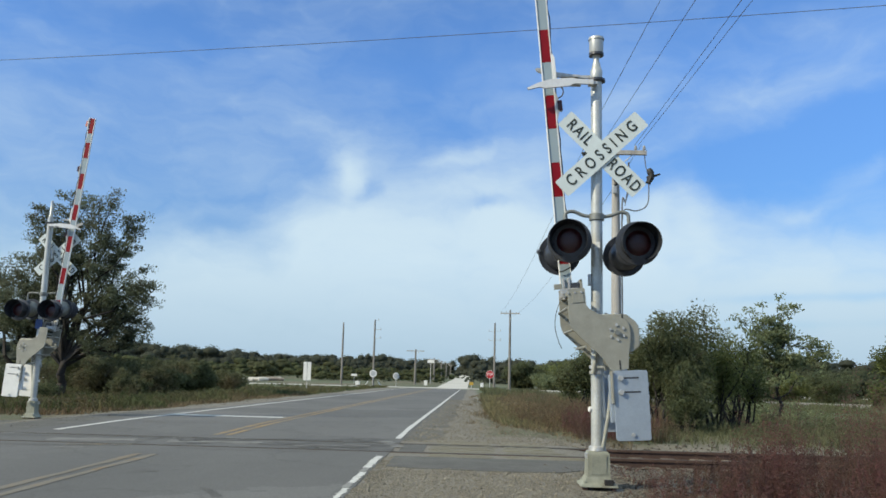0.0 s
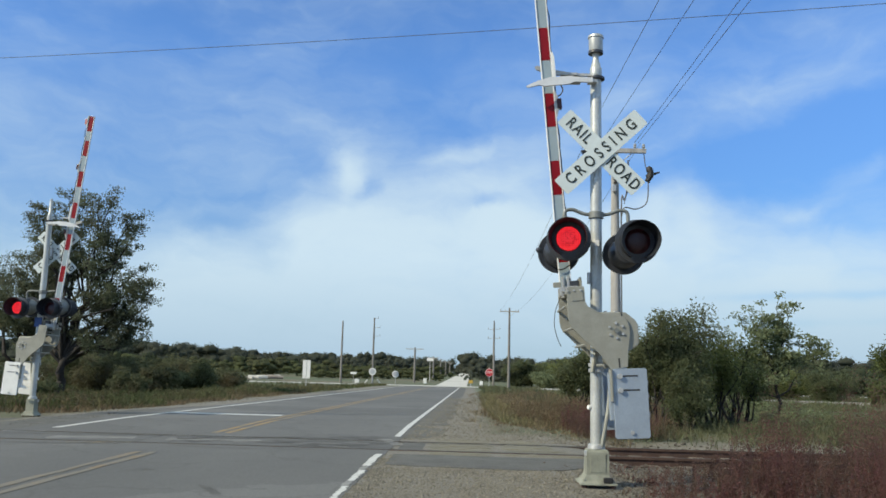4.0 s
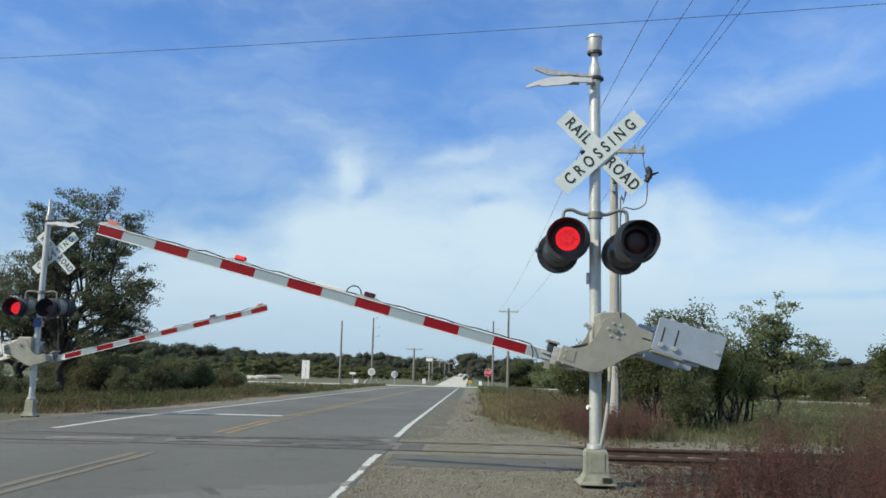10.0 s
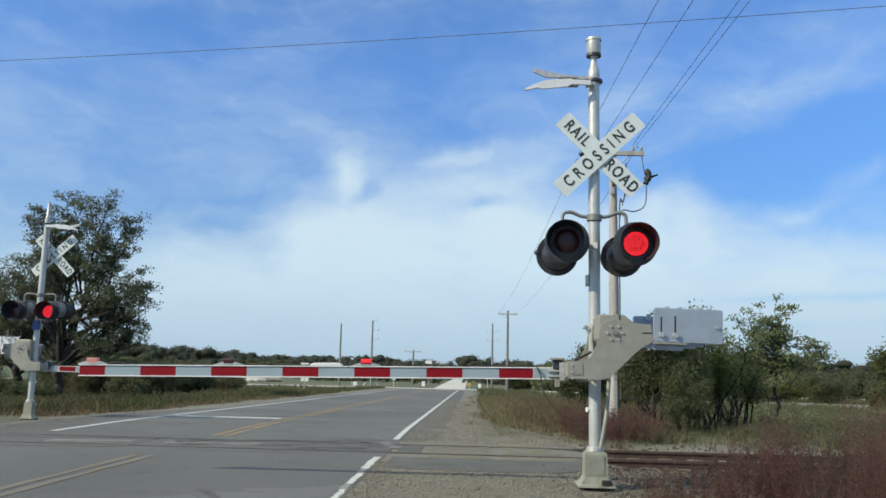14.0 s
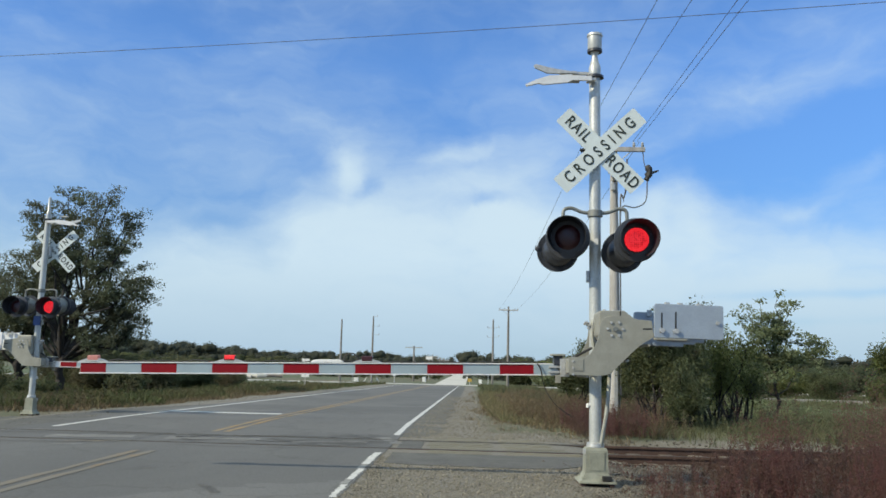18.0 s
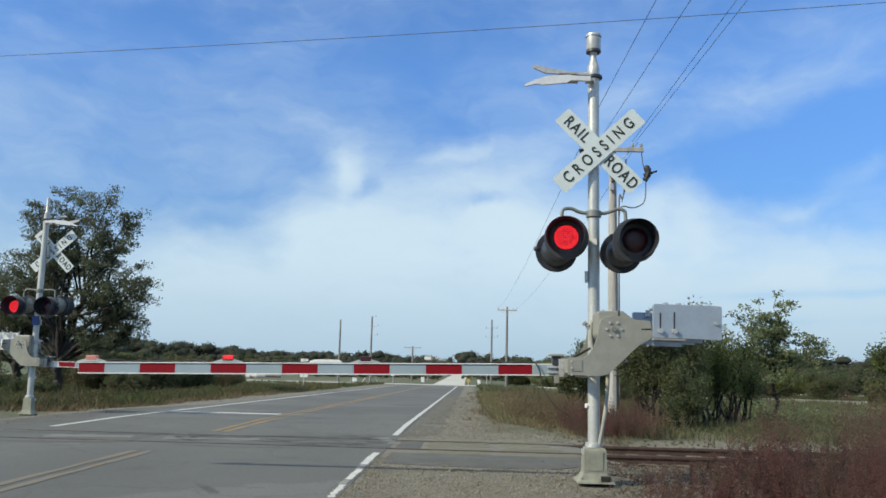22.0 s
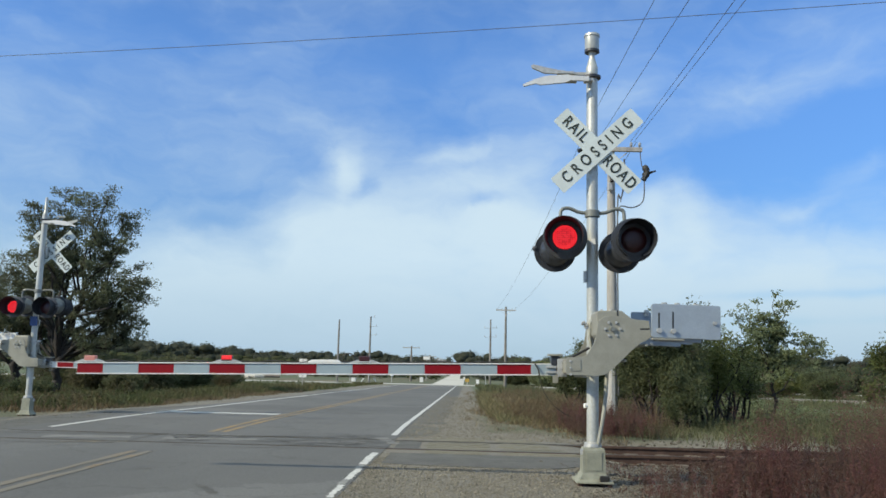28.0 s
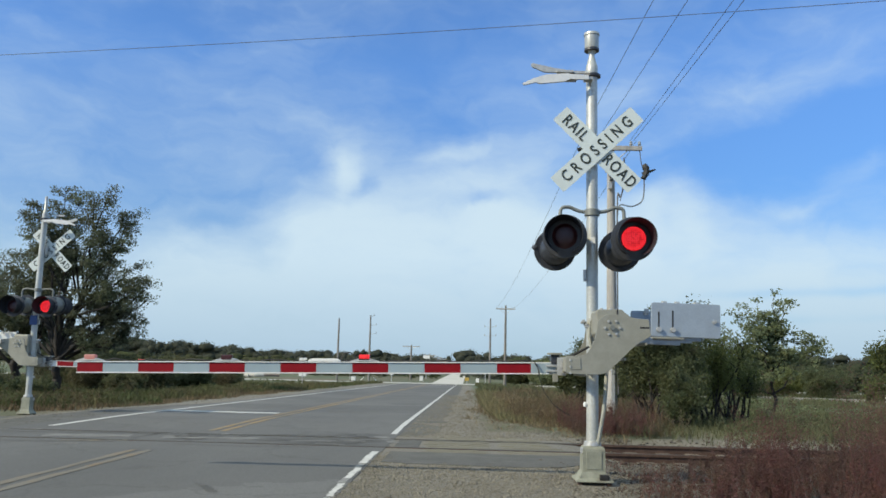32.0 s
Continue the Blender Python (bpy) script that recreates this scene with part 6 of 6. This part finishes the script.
def weed_bed(name, label, n, x0, x1, y0, y1, h, seed, mat, border=None, leaf=0.012, per=90):
    """Upright weeds: a thin stem each, with small leaves from low to high."""
    rng = np.random.default_rng(seed)
    vs, fs, cs, sizes = [], [], [], []
    for k in range(n):
        x, y = rng.uniform(x0, x1), rng.uniform(y0, y1)
        edge = float(border(y)) if border else 2.0 + 0.3 * math.sin(y * 2.3) + 0.2 * (y - 8)
        fade = min(1.0, max(0.0, (x - edge) / 1.9))
        if fade <= rng.uniform(0, 0.45) or (11.5 < y < 12.3):
            continue
        tuft = 0.5 + 0.5 * math.sin(x * 4.1 + 1.3 * math.sin(y * 2.7)) * math.sin(y * 3.3 + 1.7 * math.sin(x * 1.9))
        hh = h * rng.uniform(0.6, 1.1) * (0.45 + 0.55 * fade) * (0.45 + 0.85 * tuft)
        z = float(ground_z(x, y))
        lx, ly = rng.normal() * 0.13 * hh, rng.normal() * 0.13 * hh
        i = len(vs)
        a = rng.uniform(0, math.pi)
        dx, dy = math.cos(a) * 0.004, math.sin(a) * 0.004
        vs += [(x - dx, y - dy, z), (x + dx, y + dy, z), (x + lx, y + ly, z + hh)]
        fs.append((i, i + 1, i + 2))
        for j in range(per):
            u = rng.uniform(0.18, 1.0)
            sp = 0.085 * hh * (1.25 - u)
            cs.append((x + lx * u + rng.normal() * sp, y + ly * u + rng.normal() * sp, z + hh * u))
    v, f = leaf_faces(rng, np.array(cs), leaf)
    base = len(vs)
    return tagged(soup(name, np.concatenate([np.array(vs), v]), fs + (f + base).tolist(), mat), label, "weeds", kind="stuff")


weed_bed("maroon_weeds", "thick maroon autumn weeds before the tracks", 1600, 2.2, 9.5, 6.2, 11.2, 0.52, 91, MAROON, lambda y: 2.1 + 0.25 * math.sin(y * 2.3) + 0.3 * (y - 8), leaf=0.0085, per=170)
for x0, x1, y0, y1, n, h, k in ((2.7, 3.15, 7.6, 8.5, 80, 1.15, 101), (2.95, 3.1, 8.0, 8.2, 14, 1.35, 102), (3.62, 4.7, 7.2, 9.0, 200, 1.2, 103), (2.3, 2.6, 7.7, 8.4, 34, 0.6, 104), (4.6, 6.5, 8.8, 10.8, 160, 1.15, 105), (1.75, 2.35, 6.6, 8.6, 60, 0.34, 106)):
    weed_bed("maroon_weeds", "ragged tuft of maroon autumn weeds", n, x0, x1, y0, y1, h, k, MAROON, lambda y: -5, 0.0085, 150)
weed_bed("maroon_weeds", "thick brown autumn weeds beside the rails", 260, 4.8, 14, 9.5, 12.0, 0.6, 92, RUSTY)
weed_bed("brown_weeds", "soft brown weeds beyond the rails", 1250, 0.6, 4.2, 15.6, 27, 0.5, 93, RUSTY, lambda y: right_edge(y) + 0.4, 0.012, 100)
weed_bed("field_weeds", "dull green weeds in the field beyond the rails", 1500, 5.0, 14, 15.6, 30, 0.4, 96, FIELD, lambda y: 4.6, 0.016, 70)
weed_bed("brown_weeds", "dull brown weeds beside the far signal", 200, -15, -10.6, 19.6, 27, 0.36, 97, RUSTY, lambda y: -30, 0.02, 60)
weed_bed("red_stalks", "tall reddish stalks behind the signal", 400, 2.0, 3.55, 15.5, 18.6, 0.7, 94, MAROON, lambda y: 1.9 - 0.3 * (y - 15.5), 0.011, 120)
weed_bed("green_weeds", "soft green weeds along the verge", 1100, -22, -10.2, 21, 40, 0.5, 95, GRASS, lambda y: -40, 0.03, 45)


# a coarse ball of 12 by 7 patches, made uneven for each mass of foliage
BALL = np.array([[math.cos(a) * math.cos(e), math.sin(a) * math.cos(e), math.sin(e)] for e in np.linspace(-1.5, 1.5, 8) for a in np.arange(12) * math.pi / 6])
BALL_F = np.array([[j * 12 + i, j * 12 + (i + 1) % 12, (j + 1) * 12 + (i + 1) % 12, (j + 1) * 12 + i] for j in range(7) for i in range(12)])


def woods(name, label, mat, a0, a1, n, near, far, h0, h1, seed, quads=200, wide=0.75, lift=0.0, leaf=0.075, fall=None):
    """A distant belt of trees: crowns of loose leaf clumps between two bearings (x over y)."""
    rng = np.random.default_rng(seed)
    cs, ss, outs, solid, solid_f, base = [], [], [], [], [], 0
    for k in range(n):
        d = rng.uniform(near, far)
        x = d * rng.uniform(a0, a1)
        h = rng.uniform(h0, h1) * d / ((near + far) / 2)
        if fall:
            h *= np.interp(x / d, fall[0], fall[1])
        z = float(ground_z(x, d)) + lift
        h *= rng.uniform(0.72, 1.12)
        lobes = rng.integers(6, 9)
        for j in range(lobes):
            c = np.array([x + rng.normal() * h * wide * 0.4, d + rng.normal() * h * 0.25, z + h * rng.uniform(0.2, 0.82)])
            mass = BALL * rng.uniform(0.82, 1.0, (len(BALL), 1)) * np.array([h * wide * 0.27, h * 0.25, h * 0.17]) * rng.uniform(0.6, 1.2, 3)
            solid.append(c + mass)
            solid_f.append(BALL_F + base)
            base += len(BALL)
            q = rng.normal(size=(quads // lobes, 3))
            q /= np.linalg.norm(q, axis=1)[:, None]
            q *= rng.uniform(0.85, 1.25, (len(q), 1)) * np.array([h * wide * 0.29, h * 0.27, h * 0.19])
            cs.append(c + q)
            outs.append(q)
            ss.append(np.full(len(q), h * leaf))
        low = np.stack([x + rng.normal(size=14) * h * 0.35, d + rng.normal(size=14) * h * 0.2, z + h * rng.uniform(0, 0.4, 14)], 1)
        cs.append(low)
        outs.append(np.tile([0.0, -1.0, 0.6], (14, 1)))
        ss.append(np.full(14, h * 0.09))
    c, s = np.concatenate(cs), np.concatenate(ss)
    v, f = leaf_faces(rng, c, s, out=np.concatenate(outs))
    ob = soup(name, np.concatenate(solid + [v]), np.concatenate(solid_f + [f + base]), mat)
    ob.data.polygons.foreach_set("use_smooth", [True] * len(ob.data.polygons))
    return tagged(ob, label, "woods", kind="stuff")


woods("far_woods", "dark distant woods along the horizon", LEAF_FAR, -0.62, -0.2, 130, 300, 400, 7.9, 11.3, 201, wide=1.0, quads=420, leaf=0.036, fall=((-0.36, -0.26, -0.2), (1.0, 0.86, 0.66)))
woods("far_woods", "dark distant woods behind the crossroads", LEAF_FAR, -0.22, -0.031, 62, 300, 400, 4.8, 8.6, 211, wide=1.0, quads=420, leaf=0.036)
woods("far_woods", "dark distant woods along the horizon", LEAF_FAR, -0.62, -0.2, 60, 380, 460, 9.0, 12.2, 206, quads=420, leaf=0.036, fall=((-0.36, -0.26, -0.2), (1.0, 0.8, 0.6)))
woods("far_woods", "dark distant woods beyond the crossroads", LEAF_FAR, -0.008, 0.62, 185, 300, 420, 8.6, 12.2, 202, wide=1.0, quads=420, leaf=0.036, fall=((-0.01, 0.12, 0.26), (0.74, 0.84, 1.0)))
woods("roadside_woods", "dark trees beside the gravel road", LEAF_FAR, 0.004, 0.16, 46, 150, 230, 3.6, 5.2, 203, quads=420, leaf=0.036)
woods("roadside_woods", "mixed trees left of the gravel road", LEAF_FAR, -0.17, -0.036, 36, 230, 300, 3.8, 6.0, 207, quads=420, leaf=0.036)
woods("field_scrub", "green and brown scrub before the far woods", SCRUB_LIT, -0.55, -0.17, 95, 150, 230, 2.6, 4.0, 204, wide=1.2, leaf=0.05)
woods("field_scrub", "low scrub beyond the crossroads", SCRUB_LIT, -0.2, -0.035, 60, 140, 200, 1.6, 2.6, 208, wide=1.3)
woods("field_scrub", "dark green scrub across the field", HEDGE, 0.13, 0.6, 150, 90, 190, 2.8, 4.6, 205, wide=1.1, quads=300, leaf=0.05)

# ---- gravel: loose stones on the shoulder and round the crossing ----
rng = np.random.default_rng(303)
OCT = np.array([[1, 0, 0], [-1, 0, 0], [0, 1, 0], [0, -1, 0], [0, 0, 1], [0, 0, -1]], float)
OCT_F = np.array([[0, 2, 4], [2, 1, 4], [1, 3, 4], [3, 0, 4], [2, 0, 5], [1, 2, 5], [3, 1, 5], [0, 3, 5]])


def stones(name, label, spots, r, seed, mat=STONE):
    rng = np.random.default_rng(seed)
    n = len(spots)
    z = ground_z(spots[:, 0], spots[:, 1])
    size = r * rng.lognormal(0, 0.4, n)
    v = OCT[None] * rng.uniform(0.6, 1.2, (n, 6, 1)) * size[:, None, None]
    v[:, :, 2] *= 0.7
    a = rng.uniform(0, 6.28, n)
    c, s = np.cos(a)[:, None], np.sin(a)[:, None]
    x, y = v[:, :, 0] * c - v[:, :, 1] * s, v[:, :, 0] * s + v[:, :, 1] * c
    pts = np.stack([x + spots[:, 0, None], y + spots[:, 1, None], v[:, :, 2] + z[:, None] + size[:, None] * 0.2], 2).reshape(-1, 3)
    f = (np.arange(n)[:, None, None] * 6 + OCT_F[None]).reshape(-1, 3)
    return tagged(soup(name, pts, f, mat), label, "gravel", kind="stuff")


def off_apron(x, y):
    return ((y > 12) | (x < 1.75 + 0.6 * np.sin(y * 5) * np.sin(y * 31 + x * 40))) & (x > -1.2 + 0.12 * np.sin(y * 7) * np.sin(y * 2.3)) & ~((y > 10.5) & (y < 14.6) & (x < 2.0)) & (np.hypot(x - 1.41, y - 9.4) > 0.3)


p = scatter(rng, 30000, -1.2, 4.2, 7.2, 11.6, off_apron)
stones("gravel", "loose grey gravel round the signal's base", p, 0.009, 1)
p = scatter(rng, 2600, -1.30, -1.02, 6.0, 12.0, lambda x, y: x > -1.25 + 0.04 * np.sin(y * 9) * np.sin(y * 3.7), 0.05)
stones("gravel", "gravel strewn over the road's broken edge", p, 0.009, 6)
p = scatter(rng, 2400, -1.1, 1.9, 10.45, 11.1, lambda x, y: y < 10.72 + 0.2 * np.sin(x * 3.1) * np.sin(x * 7.3), 0.06)
stones("gravel", "gravel strewn over the apron's front edge", p, 0.009, 7)
p = scatter(rng, 26000, -1.2, 3.0, 14.5, 44, lambda x, y: off_apron(x, y) & (x < right_edge(y) + 0.2), 0, 1.5)
stones("gravel", "loose grey gravel along the shoulder", p, 0.011, 2)
p = scatter(rng, 5000, 0.9, 4.5, 6.8, 11.6, lambda x, y: (x > 1.2 + 0.4 * np.sin(y * 4) * np.sin(x * 23)) & (np.hypot(x - 1.41, y - 9.4) > 0.35))
stones("gravel", "dark brown stones in the soil by the signal", p, 0.010, 5, BALLAST)
p = scatter(rng, 6000, 2.0, 16, 11.3, 15.5, lambda x, y: x > 2.0)
stones("gravel", "brown-grey ballast along the rails", p, 0.022, 3, BALLAST)
p = scatter(rng, 1600, -10.4, -8.1, 15.0, 40, lambda x, y: x < -8.15, 0, 1.6)
stones("gravel", "loose gravel on the opposite shoulder", p, 0.010, 4, BALLAST)


# ---- what moves ----
GATE = [(0, 84.8), (4.6, 84.8), (5.0, 82.6), (5.5, 76.3), (5.8, 71.4), (6.2, 64.8), (6.6, 58.4), (7.0, 51.9), (7.4, 45.8), (7.8, 40.6), (8.2, 36.0), (8.6, 31.0), (9.0, 25.8), (9.4, 21.2), (9.8, 16.6), (10.2, 12.3), (10.6, 8.2), (11.0, 4.6), (11.2, 4.0), (11.4, 3.7), (11.6, 3.2), (11.8, 2.3), (12.0, 1.0), (12.2, -0.4), (12.4, -1.9), (12.6, -1.6), (12.8, -0.2), (13.0, 0.1), (13.2, -0.2), (13.4, -0.8), (13.6, -1.5), (13.8, -1.2), (14.0, -1.0), (14.4, -1.2), (32.0, -1.2)]
FAR_GATE = [(0, 84.5), (4.4, 84.5), (5.0, 80.6), (5.5, 74.0), (5.8, 69.0), (6.2, 62.9), (6.6, 56.7), (7.0, 50.7), (7.4, 44.8), (7.8, 39.9), (8.2, 35.0), (8.6, 30.0), (9.0, 25.5), (9.4, 21.1), (9.8, 16.8), (10.2, 12.8), (10.6, 9.2), (11.0, 6.3), (11.2, 5.5), (11.4, 4.9), (11.6, 4.1), (11.8, 2.8), (12.0, 1.7), (12.2, 1.0), (12.4, 1.4), (12.6, 1.3), (12.8, 0.4), (13.0, -0.1), (13.2, -0.1), (13.4, 0.6), (13.6, 1.4), (13.8, 0.5), (14.0, -0.4), (14.2, 0.1), (14.5, 0.3), (16.5, -0.2), (32.0, -0.2)]
START, BEAT, HALF = 0.76, 1.70, 0.605


def flash_spans():
    """Seconds in which the one and the other lamp of each pair burn."""
    spans = {"L": [(START, BEAT - 0.03)], "R": []}
    k = 0
    while BEAT + k * HALF < 32.0:
        a, b = BEAT + k * HALF, BEAT + (k + 1) * HALF
        spans["R" if k % 2 == 0 else "L"].append((a + 0.008, b - 0.03))
        k += 1
    return spans


def flash_rows(spans, off, on):
    rows = [(0.0, off)]
    last = frame(0.0)
    for a, b in spans:
        for t, m in ((a - 1 / FPS, off), (a, on), (b, on), (b + 1 / FPS, off)):
            if frame(t) > last and t <= 32.0:
                rows.append((t, m))
                last = frame(t)
    if last < frame(32.0):
        rows.append((32.0, rows[-1][1]))
    return rows


def motions():
    for gate, m, turns in ((near_gate, NEAR @ pose(*NEAR_HUB), GATE), (far_gate, FAR @ pose(*FAR_HUB), FAR_GATE)):
        walk(gate, [(t, m @ pose(0, 0, 0, 0, a, 0)) for t, a in turns])
    rows = []
    for t, a in GATE:
        u = min(1.0, max(0.0, a / 84.8))
        rows.append((t, pose(TAIL_DOWN[0] + (TAIL_UP[0] - TAIL_DOWN[0]) * u, -0.05, TAIL_DOWN[1] + (TAIL_UP[1] - TAIL_DOWN[1]) * u, 0, -56 * u - 8 * (1 - u), 0)))
    walk(tail_cable, rows)
    spans = flash_spans()
    for leds in (near_leds, far_leds):
        for sx, key in ((-1, "L"), (1, "R")):
            walk(leds[sx], flash_rows(spans[key], pose(0, 0.05, 0), pose(0, -0.03, 0)))
    for arrays in (near_arrays, far_arrays):
        for arr, key in arrays:
            lit = [(a - 0.045, b - 0.045) for a, b in spans[key]]
            walk(arr, flash_rows(lit, pose(0, 0.012, 0.035), pose(0, 0.003, 0.047)))
    # leaves stir in the wind: each spray group of a crown rocks a little
    for i, crown in enumerate(big_crowns + side_crowns + pale_crowns):
        rows = []
        for k in range(65):
            t = k * 0.5
            a = 0.30 * math.sin(1.9 * t + i * 1.3) + 0.22 * math.sin(0.83 * t + i * 2.1)
            b = 0.25 * math.sin(1.5 * t + i * 0.7)
            rows.append((t, pose(0, 0, 0, b, a, 0)))
        walk(crown, rows)


motions()
